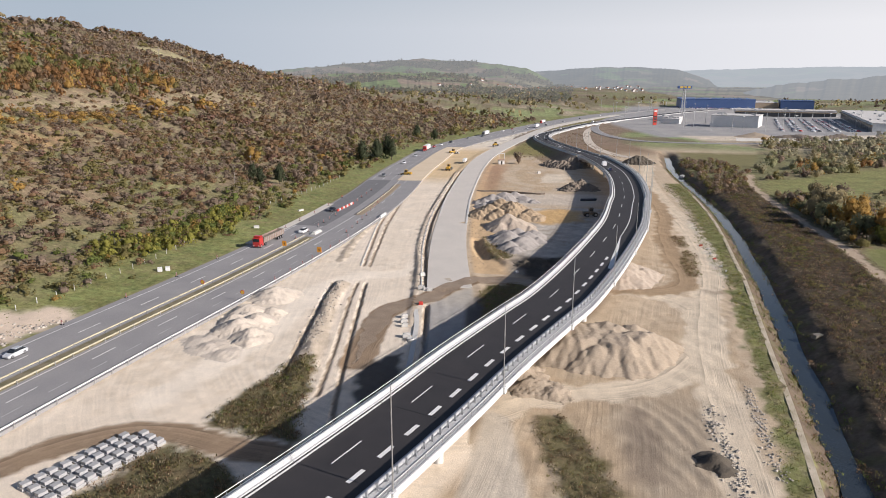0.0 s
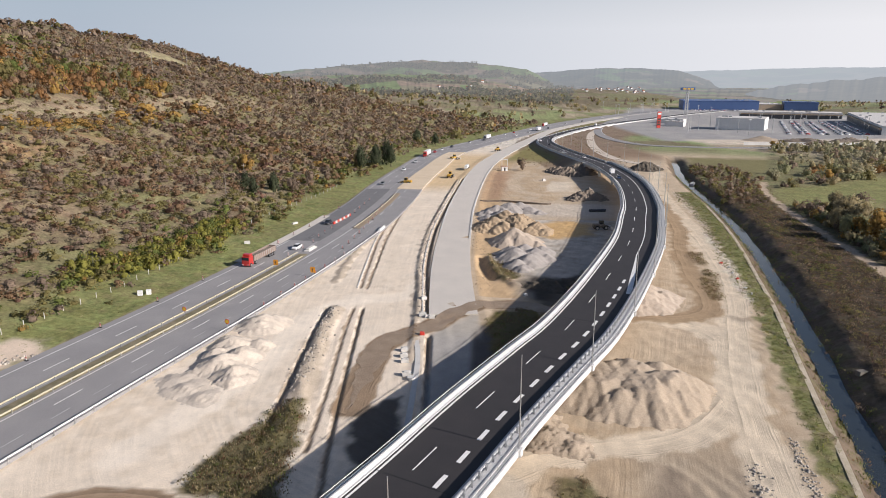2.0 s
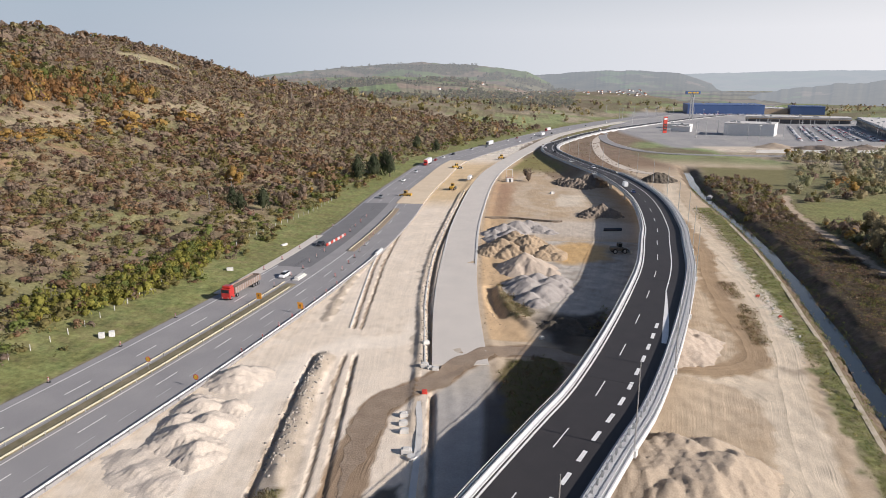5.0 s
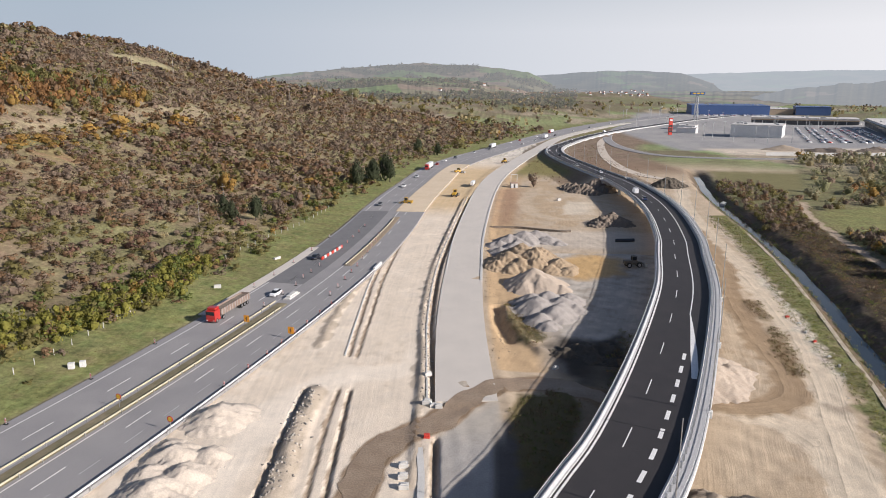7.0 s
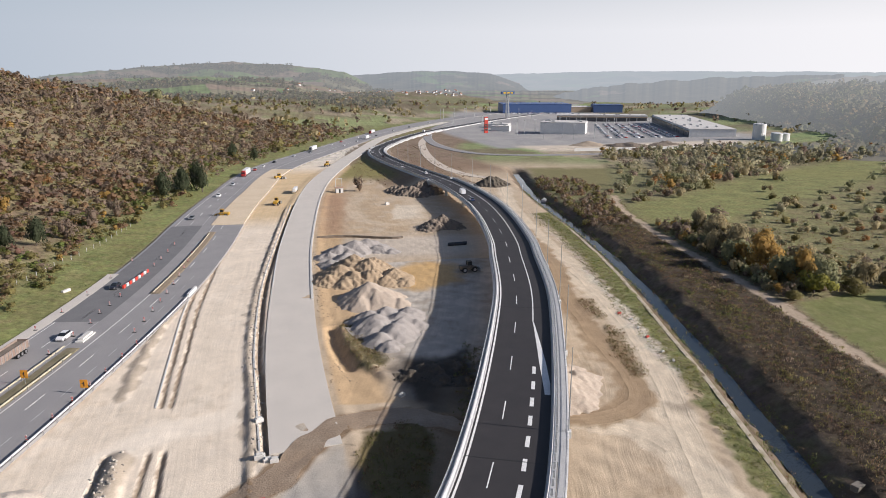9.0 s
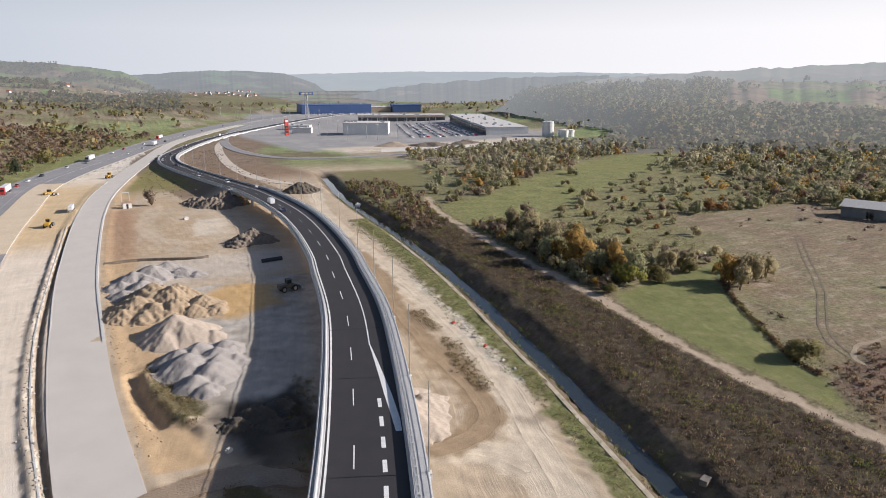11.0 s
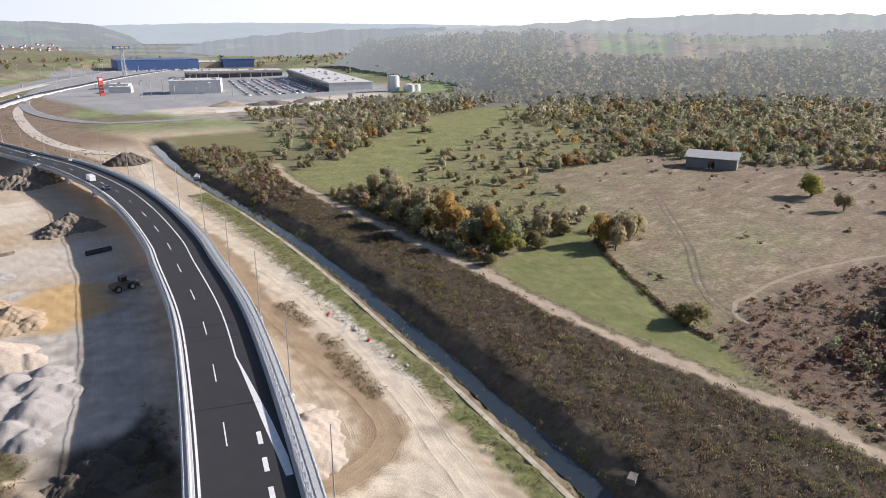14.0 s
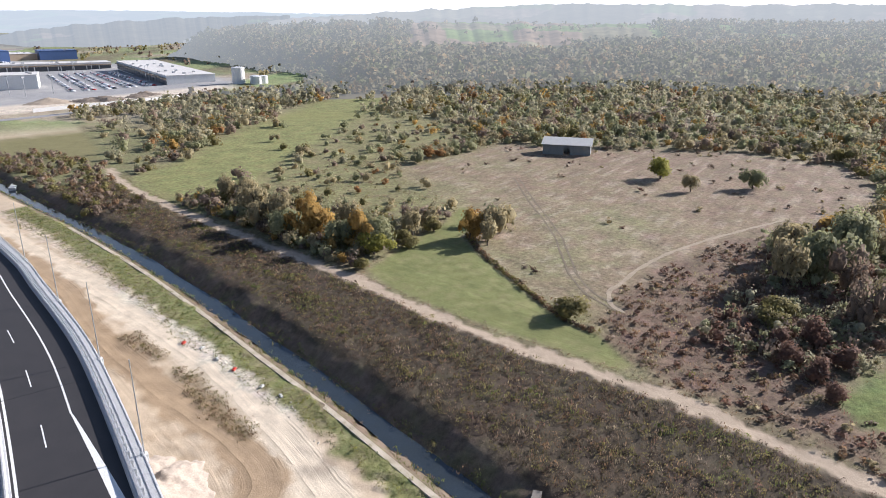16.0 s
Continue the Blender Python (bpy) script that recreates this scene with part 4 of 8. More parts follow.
sweep("cornice", NB, [(7.6, -0.75), (7.72, -0.75), (7.72, 0.26), (7.5, 0.26), (7.5, 0.2), (7.6, 0.2)], M_WHITE, parent=bridge)
sweep("cornice", NB, [(-7.6, -0.75), (-7.72, -0.75), (-7.72, 0.26), (-7.5, 0.26), (-7.5, 0.2), (-7.6, 0.2)], M_WHITE, parent=bridge)
sweep("side_barrier", NB, [(-7.05, 0.16), (-7.0, 0.5), (-6.92, 0.78), (-6.74, 0.78), (-6.68, 0.5), (-6.6, 0.16)], M_BARRIER, parent=bridge, label="pale concrete side barrier")
sweep("side_barrier", NB, [(5.08, 0.18), (5.14, 0.5), (5.2, 0.8), (5.4, 0.8), (5.46, 0.5), (5.52, 0.18)], M_BARRIER, parent=bridge, label="pale concrete side barrier")
sweep("side_barrier", cut(BRIDGE, 402, 900), [(5.08, 0.0), (5.2, 0.8), (5.4, 0.8), (5.52, 0.0)], M_STEEL, parent=bridge)
sweep("side_barrier", cut(BRIDGE, 402, 620), [(-6.9, 0.0), (-6.8, 0.8), (-6.65, 0.8), (-6.55, 0.0)], M_STEEL, parent=bridge)
# edge lines and lane marks
GORE_Y = 185
strip("edge_line", cut(offset(BRIDGE, -5.85), 18, 1300), -0.16, 0.16, 0.006, M_LINE, parent=bridge)
strip("edge_line", cut(offset(BRIDGE, 1.5), GORE_Y, 1300), -0.13, 0.13, 0.006, M_LINE, parent=bridge)
dashes(bridge, BRIDGE, -2.15, 30, 640, 6, 18, 0.18, M_LINE, 0.002, start=5)
dashes(bridge, BRIDGE, 1.98, 30, GORE_Y - 17, 3, 6.06, 0.62, M_LINE, 0.002, start=1)
g = cut(BRIDGE, GORE_Y - 33, GORE_Y + 3)
n = normals(g)
a, b = np.interp(g[:, 1], [154.5, 166.2, 187], [3.96, 2.85, 1.4]), np.interp(g[:, 1], [156, 166.2, 187], [5.0, 4.07, 1.62])
v = np.concatenate([np.column_stack([g[:, :2] + n * a[:, None], g[:, 2] + 0.007]), np.column_stack([g[:, :2] + n * np.minimum(b, 4.85)[:, None], g[:, 2] + 0.007])])
m_ = len(g)
piece("gore_marking", mesh("gore_marking", v, [(i, m_ + i, m_ + i + 1, i + 1) for i in range(m_ - 1)], M_LINE), bridge, label="solid white wedge marking")
# expansion joints
M_JOINT = mat("joint", (0.02, 0.02, 0.02), 0.6)
ln = along(BRIDGE)
SPAN0 = float(np.interp(107, BRIDGE[:, 1], ln))
jm = made("expansion_joint", M_JOINT, (-0.09, 0.09, -5.0, 6.3, -0.006, 0.008))
for k in (-1, 1, 3, 5):
    p, t = at_length(BRIDGE, SPAN0 + 31.5 * k)
    piece("expansion_joint", jm, bridge, turn_to(p, t, 0.0, 0.004))
# railings: rails and upright bars
RAIL_TOP = [(-0.03, 1.02), (-0.03, 1.1), (0.03, 1.1), (0.03, 1.02)]
bars = made("railing_post", M_STEEL, (-0.03, 0.03, -0.03, 0.03, 0.1, 1.05))
for o in (-7.42, 7.42):
    c = cut(offset(BRIDGE, o), 18, 402)
    sweep("handrail", c, RAIL_TOP, M_WHITE, parent=bridge)
    sweep("handrail", c, [(x_, z_ - 0.45) for x_, z_ in RAIL_TOP], M_STEEL, parent=bridge)
    l = along(c)
    for s in np.arange(1, l[-1], 2.0):
        p, t = at_length(c, s)
        piece("railing_post", bars, bridge, turn_to(p, t, 0.0, 0.12))
# steel rail on the walkway's inner side, with its brackets
c = cut(offset(BRIDGE, 5.75), 18, 402)
sweep("steel_rail", c, [(a * 1.6, b + 0.35) for a, b in RAIL], M_STEEL, parent=bridge)
bk = made("bracket", M_STEEL, (-0.08, 0.08, -0.2, 0.12, 0.0, 1.0))
l = along(c)
for s in np.arange(1, l[-1], 2.0):
    p, t = at_length(c, s)
    piece("bracket", bk, bridge, turn_to(p, t, 0.12, 0.15))
# piers: a round pair with a crosshead
for k in range(-3, 10):
    p, t = at_length(BRIDGE, SPAN0 + 31.5 * k)
    if p[1] > 392 or p[1] < 25:
        continue
    bm = bmesh.new()
    gz = ground_z(p[0], p[1])
    for o in (-3.4, 3.4):
        tube(bm, (0, o, gz - p[2] - 1.0), (0, o, -3.0), 0.75, 0.75, 16)
    box(bm, -0.9, 0.9, -5.0, 5.0, -3.1, -2.0, 0.12)
    piece("pier", done(bm, "pier", M_GIRDER), bridge, turn_to(p, t))
p, t = at_length(BRIDGE, float(np.interp(399, BRIDGE[:, 1], ln)))
piece("abutment", made("abutment", M_GIRDER, (-1.0, 1.2, -8.2, 8.2, -6.5, -0.8, 0.1), (1.2, 9.0, -8.3, -7.7, -6.0, -0.2, 0.05), (1.2, 9.0, 7.7, 8.3, -6.0, -0.2, 0.05)), bridge, turn_to(p, t), "pale concrete abutment")

# lamp posts on the outer cornice
bm = bmesh.new()
tube(bm, (0, 0, 0.25), (0, 0, 13.2), 0.11, 0.055, 10)
POLE = done(bm, "pole", M_STEEL)
BASE = made("base_plate", M_WHITE, (-0.45, 0.45, -0.4, 0.3, -0.75, 0.28, 0.04))
first = None
S1 = float(np.interp(113.8, EDGE[:, 1], along(EDGE)))
E3 = np.column_stack([EDGE, np.interp(EDGE[:, 1], BRIDGE[:, 1], BRIDGE[:, 2])])
for k in range(-3, 16):
    p, t = at_length(E3, S1 + 29.9 * k)
    if p[1] < 25 or p[1] > 620:
        continue
    m = turn_to(p, t, 0.05 if p[1] < 400 else -1.2)
    if first is None:
        first = holder("street_lamp", "slender grey steel lamp post on the bridge edge", "street lamp", "lamp posts along the bridge")
        piece("pole", POLE, first)
        piece("base_plate", BASE, first, label="white concrete bracket")
        first.matrix_world = m
    else:
        copy_thing(first, m)

# ---------------------------------------------------------------- canal
M_WATER = mat("canal_water", (0.03, 0.04, 0.05), 0.08, (0.03, 0.035, 0.03), 0.3, 0.5, 4, 0.05)
C3 = np.column_stack([CANAL, np.full(len(CANAL), -2.45) + base_z(CANAL[:, 0], CANAL[:, 1])])
wv = []
wn_ = normals(C3)
for i, (c, m) in enumerate(zip(C3, wn_)):
    a = 1.9 + 0.3 * math.sin(i * 0.9)
    b = 2.0 + 0.3 * math.sin(i * 0.7 + 1)
    wv += [(c[0] - m[0] * a, c[1] - m[1] * a, c[2]), (c[0] + m[0] * b, c[1] + m[1] * b, c[2])]
water = tagged(new("water", mesh("water", wv, [(2 * i, 2 * i + 1, 2 * i + 3, 2 * i + 2) for i in range(len(C3) - 1)], M_WATER)), "narrow dark stream in a canal reflecting sky", "stream", kind="structure")
KC = offset(np.column_stack([CANAL, base_z(CANAL[:, 0], CANAL[:, 1])]), -5.3)
M_LINING = mat("canal_lining", (0.55, 0.48, 0.38), 0.9, (0.27, 0.23, 0.15), 0.35, 0.9, 6, 0.4)
lining = tagged(sweep("canal_edge", cut(KC, 40, 300), [(-0.75, -0.3), (-0.7, 0.05), (0.26, 0.02), (0.7, -1.0)], M_LINING), "pale stone lining along the canal edge", "canal edge", kind="structure")

# ---------------------------------------------------------------- plants
def leafmat(name, c, d, rand=0.13):
    """Leaves: some of the light goes through them."""
    c, d = [tuple(v * 1.2 for v in k) for k in (c, d)]
    m = mat(name, c, 0.8, d, 0.35, 0.8, 3.0, 0.0, island=True, rand=rand)
    nt = m.node_tree
    # every plant has a tint of its own
    hsv = [n for n in nt.nodes if n.type == "HUE_SAT"][0]
    at, mr, mu = nt.nodes.new("ShaderNodeAttribute"), nt.nodes.new("ShaderNodeMapRange"), nt.nodes.new("ShaderNodeMath")
    at.attribute_name = "tint"
    mr.inputs[3].default_value, mr.inputs[4].default_value = 0.72, 1.32
    mu.operation = "MULTIPLY"
    nt.links.new(at.outputs["Fac"], mr.inputs[0])
    nt.links.new(hsv.inputs["Value"].links[0].from_socket, mu.inputs[0])
    nt.links.new(mr.outputs[0], mu.inputs[1])
    nt.links.new(mu.outputs[0], hsv.inputs["Value"])
    b = nt.nodes["Principled BSDF"]
    b.inputs["Specular IOR Level"].default_value = 0.2
    tr, mx = nt.nodes.new("ShaderNodeBsdfTranslucent"), nt.nodes.new("ShaderNodeMixShader")
    nt.links.new(b.inputs["Base Color"].links[0].from_socket, tr.inputs["Color"])
    mx.inputs[0].default_value = 0.48
    nt.links.new(b.outputs[0], mx.inputs[1])
    nt.links.new(tr.outputs[0], mx.inputs[2])
    nt.links.new(mx.outputs[0], nt.nodes["Material Output"].inputs[0])
    return m


LEAF = [leafmat("leaves_brown", (0.225, 0.145, 0.085), (0.18, 0.118, 0.07)),
        leafmat("leaves_grey_brown", (0.235, 0.178, 0.132), (0.19, 0.145, 0.11)),
        leafmat("leaves_olive", (0.165, 0.15, 0.058), (0.2, 0.165, 0.07)),
        leafmat("leaves_green", (0.115, 0.145, 0.042), (0.15, 0.165, 0.05)),
        leafmat("leaves_yellow", (0.36, 0.225, 0.065), (0.29, 0.2, 0.075)),
        leafmat("leaves_orange", (0.28, 0.15, 0.06), (0.2, 0.12, 0.06)),
        leafmat("leaves_red_brown", (0.19, 0.11, 0.08), (0.155, 0.1, 0.075)),
        leafmat("leaves_dark_green", (0.058, 0.072, 0.04), (0.07, 0.08, 0.045)),
        leafmat("leaves_straw", (0.34, 0.28, 0.18), (0.26, 0.21, 0.13)),
        leafmat("leaves_silver_olive", (0.26, 0.262, 0.145), (0.22, 0.215, 0.12)),
        leafmat("leaves_autumn_wood", (0.32, 0.27, 0.155), (0.27, 0.225, 0.13)),
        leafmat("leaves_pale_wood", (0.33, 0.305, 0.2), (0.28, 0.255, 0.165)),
        leafmat("leaves_dry_weed", (0.135, 0.1, 0.068), (0.1, 0.075, 0.052)),
        leafmat("leaves_lime", (0.25, 0.235, 0.055), (0.2, 0.195, 0.05))]
BROWN, GREYB, OLIVE, GREEN, YELLOW, ORANGE, REDB, DARKG, STRAW, SILVER, WOODS, PALEW, DRY, LIME = range(14)
rng = np.random.RandomState(7)


def lump_quads():
    """A round lump of 24 four-cornered faces."""
    out = []
    for ax in range(3):
        for sg in (-1, 1):
            for i in (-1, 0):
                for j in (-1, 0):
                    f = []
                    for u, v in ((i, j), (i + 1, j), (i + 1, j + 1), (i, j + 1)):
                        c = [0, 0, 0]
                        c[ax], c[(ax + 1) % 3], c[(ax + 2) % 3] = sg, u * 0.9, v * 0.9
                        f.append(c)
                    out.append(f if sg > 0 else f[::-1])
    q = np.array(out, float)
    return q / np.linalg.norm(q, axis=2)[:, :, None]


LUMP = lump_quads()


def cloud(n, lumps, size, flat=0.8, seed=0, lift=0.55, upright=0.0, narrow=1.0, stray=0.2, core=0):
    """n small leaf sprays on the surface of a few lumps: an uneven crown about 1 m in radius, standing on z = 0.
    Gives the corners of the sprays and, for each spray, the direction in which its part of the crown faces."""
    r = np.random.RandomState(seed)
    cs = r.normal(0, 0.34, (lumps, 3)) * (1, 1, 0.7 * flat) + (0, 0, lift)
    rad = r.uniform(0.35, 0.62, lumps)
    k = r.randint(0, lumps, n)
    d = r.normal(0, 1, (n, 3))
    d /= np.linalg.norm(d, axis=1)[:, None]
    d[:, 2] = np.where(d[:, 2] < -0.4, -d[:, 2], d[:, 2])
    p = cs[k] + d * rad[k][:, None] * r.uniform(0.6, 1.08, n)[:, None] * (1, 1, flat)
    nrm = d + r.normal(0, 0.32, (n, 3))
    nrm /= np.linalg.norm(nrm, axis=1)[:, None]
    a = np.cross(nrm, r.normal(0, 1, (n, 3)))
    a /= np.linalg.norm(a, axis=1)[:, None]
    b = np.cross(nrm, a)
    if upright:
        b = b * (1 - upright) + np.array((0, 0, 1.0)) * upright
    s = size * r.uniform(0.6, 1.3, n)[:, None]
    w = s * narrow
    q = np.stack([p - a * w - b * s * 0.6, p + a * w * 0.7 - b * s, p + a * w + b * s * 0.8, p - a * w * 0.6 + b * s], 1)
    q[:, :, 2] = np.maximum(q[:, :, 2], -0.05)
    face = d * 0.6 + (p - cs.mean(0)) * 0.7 + (0, 0, 0.25) + r.normal(0, stray, (n, 3))
    face /= np.linalg.norm(face, axis=1)[:, None]
    g = np.cross(q[:, 1] - q[:, 0], q[:, 2] - q[:, 0])
    turned = (g * face).sum(1) < 0
    q[turned] = q[turned][:, ::-1]
    face = np.repeat(face[:, None], 4, axis=1)
    # the dense inner growth behind the outer sprays
    for i in np.argsort(-rad)[:core]:
        d = LUMP * (1 + 0.14 * np.sin(LUMP @ r.normal(0, 4, (3, 3)) + i).sum(2, keepdims=True) / 1.5)
        c = cs[i] + d * rad[i] * 0.64 * (1, 1, flat)
        c[:, :, 2] = np.maximum(c[:, :, 2], -0.05)
        f = LUMP * 0.6 + (c - cs.mean(0)) * 0.7 + (0, 0, 0.25)
        q, face = np.concatenate([q, c]), np.concatenate([face, f / np.linalg.norm(f, axis=2)[:, :, None]])
    return q, face


def soft_normals(me, nrm):
    """Shades a crown by the direction in which its parts face, not leaf by leaf."""
    me.polygons.foreach_set("use_smooth", [True] * len(me.polygons))
    me.attributes.new("custom_normal", "FLOAT_VECTOR", "POINT").data.foreach_set("vector", np.asarray(nrm, np.float32).ravel())


def stuff(name, label, category, xy, size, tall, species, templates, mats_, z=None, kind="stuff"):
    """One object of many plants: templates turned, scaled and set on the ground at xy."""
    xy, size, tall, species = np.asarray(xy), np.asarray(size), np.asarray(tall), np.asarray(species)
    if not len(xy):
        return None
    z = ground_zs(xy[:, 0], xy[:, 1]) if z is None else z
    pick = rng.randint(0, len(templates), len(xy))
    ang = rng.uniform(0, 2 * math.pi, len(xy))
    vs, ks, ts, ns = [], [], [], []
    tint = np.clip(rng.normal(0.5, 0.2, len(xy)), 0, 1)
    for i, (q, face) in enumerate(templates):
        w = np.where(pick == i)[0]
        if not len(w):
            continue
        c, s = np.cos(ang[w])[:, None, None], np.sin(ang[w])[:, None, None]
        sx = size[w][:, None, None]
        x = (q[None, :, :, 0] * c - q[None, :, :, 1] * s) * sx + xy[w, 0][:, None, None]
        y = (q[None, :, :, 0] * s + q[None, :, :, 1] * c) * sx + xy[w, 1][:, None, None]
        zz = q[None, :, :, 2] * tall[w][:, None, None] + z[w][:, None, None] - 0.1
        vs.append(np.stack([x, y, zz], -1).reshape(-1, 3))
        f = np.stack([face[None, :, :, 0] * c - face[None, :, :, 1] * s, face[None, :, :, 0] * s + face[None, :, :, 1] * c, face[None, :, :, 2] + 0 * c], -1)
        ns.append(f.reshape(-1, 3))
        ks.append(np.repeat(species[w], len(q)))
        ts.append(np.repeat(tint[w], len(q) * 4))
    v = np.concatenate(vs)
    me = bpy.data.meshes.new(name)
    fast_mesh(me, v, np.arange(len(v)).reshape(-1, 4))
    for m in mats_:
        me.materials.append(m)
    me.polygons.foreach_set("material_index", np.concatenate(ks).astype(np.int32))
    me.attributes.new("tint", "FLOAT", "POINT").data.foreach_set("value", np.concatenate(ts).astype(np.float32))
    soft_normals(me, np.concatenate(ns))
    return tagged(new(name, me), label, category, kind=kind)


def jitter_grid(x0, x1, y0, y1, step):
    gx, gy = np.meshgrid(np.arange(x0, x1, step), np.arange(y0, y1, step))
    return gx.ravel() + rng.uniform(-0.5, 0.5, gx.size) * step, gy.ravel() + rng.uniform(-0.5, 0.5, gx.size) * step


BUSH = [cloud(64, 7, 0.105, 0.85, s, core=1) for s in range(6)]
BUSH_FAR = [cloud(27, 6, 0.2, 0.9, 20 + s) for s in range(6)]
CROWN = [cloud(104, 9, 0.088, 1.0, 40 + s, 0.6, core=2) for s in range(6)]
FAR_CROWN = [cloud(15, 4, 0.27, 1.0, 80 + s, 0.6) for s in range(6)]
WEED = [cloud(17, 3, 0.2, 0.75, 60 + s, 0.42, 0.6, 0.5, 0.3) for s in range(5)]
TUFT = [cloud(22, 4, 0.2, 0.7, 90 + s, 0.4, 0.75, 0.3, 0.35) for s in range(6)]


def choose(n, table):
    k = list(table)
    return rng.choice(k, n, p=np.array([table[i] for i in k]) / sum(table.values()))


# scrub on the hill
for x0, x1, y0, y1, step, tmpl in ((-260, -80, 90, 330, 2.9, BUSH), (-330, -40, 330, 620, 4.0, BUSH_FAR), (-440, -260, 90, 330, 4.0, BUSH_FAR), (-480, 120, 620, 900, 5.5, BUSH_FAR), (-520, -330, 330, 620, 6.0, BUSH_FAR)):
    x, y = jitter_grid(x0, x1, y0, y1, step)
    dl = -dist(x, y, MEDIAN[::6]) - 15.5
    az = np.degrees(np.arctan2(x - 4, y + 8))
    wd = np.interp(y, [0, 500, 1000, 1500], [230, 290, 400, 520])
    n1, n2, n3 = waves(x, y, 55, 51), waves(x, y, 20, 52), waves(x, y, 130, 53)
    up = smooth01(dl, 143, 158)
    strip_ = np.exp(-((dl - 135 - 5 * n1) / 8.0) ** 2) * (1 - smooth01(y, 430, 560))
    bare = np.exp(-((dl - 103 - 6 * n2) / 6.0) ** 2) * smooth01(n1, -0.3, 0.4) * (1 - smooth01(y, 280, 340))
    dens = np.where(up > 0.5, 0.97, 0.6 - 0.32 * n1 - 0.42 * n2 + 0.28 * smooth01(dl, 25, 80) + 0.3 * smooth01(y, 300, 450)) * (1 - 0.75 * strip_) * (1 - 0.75 * bare) - 0.35 * smooth01(y, 640, 800)
    keep = (dl > 15 + 9 * n2 + 6 * n1) & (dl < wd * 1.12) & (az > -41) & (rng.rand(len(x)) < np.clip(dens, 0.08, 0.97))
    keep &= inside(x, y, [(-306, 545), (-285, 606), (-262, 600), (-276, 545)], 4) < 0.5
    keep &= ~((dl > 141) & (dl < 186 + 12 * n2) & (y < 420 + 30 * n1) & (rng.rand(len(x)) < 0.75))
    x, y, dl, n1, n2, n3, up = x[keep], y[keep], dl[keep], n1[keep], n2[keep], n3[keep], up[keep]
    near_ = 1 - smooth01(y, 380, 480)
    k = choose(len(x), {BROWN: 0.36, GREYB: 0.32, OLIVE: 0.17, REDB: 0.12, WOODS: 0.03})
    patch = waves(x, y, 26, 55, 3) + 0.3 * rng.normal(0, 1, len(x))
    k = np.where(patch > 0.75, OLIVE, np.where(patch > 0.35, BROWN, np.where(patch < -0.9, REDB, np.where(patch < -0.35, GREYB, k))))
    k = np.where((n1 + n2 < -0.5) & (rng.rand(len(x)) < 0.55), OLIVE, k)
    k = np.where((up > 0.5) | (y > 430), choose(len(x), {GREYB: 0.58, BROWN: 0.26, OLIVE: 0.08, WOODS: 0.08}), k)
    k = np.where((up > 0.5) & (rng.rand(len(x)) < (0.6 + 0.35 * n2) * near_), np.where(n1 > 0.1, choose(len(x), {GREEN: 0.6, OLIVE: 0.4}), choose(len(x), {ORANGE: 0.7, OLIVE: 0.18, WOODS: 0.12})), k)
    band = np.exp(-((dl - 119 - 4 * n3) / 5.0) ** 2) * (1 - smooth01(y, 360, 480))
    k = np.where((rng.rand(len(x)) < 0.6 * band * (n1 > -0.45)), choose(len(x), {YELLOW: 0.7, ORANGE: 0.15, OLIVE: 0.15}), k)
    k = np.where((dl < 38) & (rng.rand(len(x)) < 0.4), choose(len(x), {OLIVE: 0.65, GREEN: 0.33, YELLOW: 0.02}), k)
    k = np.where(rng.rand(len(x)) < 0.005, choose(len(x), {YELLOW: 0.5, ORANGE: 0.5}), k)
    low_ = (up < 0.5) & (y < 430)
    big = rng.rand(len(x)) < 0.11
    sz = step * rng.uniform(0.36, 0.66, len(x)) * (1 + 0.3 * n2 + 0.15 * n1) * np.where(big, 1.8, 1.0) * np.where(low_ & ~big, 1.55, 1.0)
    row_ = np.exp(-((dl - 119 - 4 * n3) / 5.0) ** 2) * (1 - smooth01(y, 360, 480))
    sz = sz * np.where((k == YELLOW) & (row_ > 0.3), 1.35, 1.0) * np.where((up > 0.5) & (y < 430), 1.25, 1.0)
    tall = sz * np.where(low_ & ~big, rng.uniform(0.5, 0.9, len(x)), rng.uniform(0.65, 1.0, len(x)))
    stuff("hillside_scrub", "dense brown autumn scrub covering the hillside", "scrub", np.column_stack([x, y]), sz, tall, k, tmpl, LEAF)

# oaks in autumn leaf above the bare strip
x, y = jitter_grid(-330, -130, 100, 440, 5.4)
dl = -dist(x, y, MEDIAN[::6]) - 15.5
n1, n2 = waves(x, y, 55, 51), waves(x, y, 20, 52)
keep = (dl > 143) & (dl < 184 + 12 * n2) & (y < 415 + 30 * n1) & (np.degrees(np.arctan2(x - 4, y + 8)) > -41) & (rng.rand(len(x)) < 0.95)
x, y, n1, n2 = x[keep], y[keep], n1[keep], n2[keep]
k = choose(len(x), {ORANGE: 0.36, OLIVE: 0.2, BROWN: 0.27, GREEN: 0.05, YELLOW: 0.12})
k = np.where((n2 > 0.35) & (rng.rand(len(x)) < 0.7), choose(len(x), {GREEN: 0.4, OLIVE: 0.6}), k)
sz = rng.uniform(2.8, 4.4, len(x))
stuff("oak_wood", "rounded oaks in rust, orange and olive leaf on the hillside", "woods", np.column_stack([x, y]), sz, sz * rng.uniform(1.1, 1.6, len(x)), k, BUSH, LEAF)

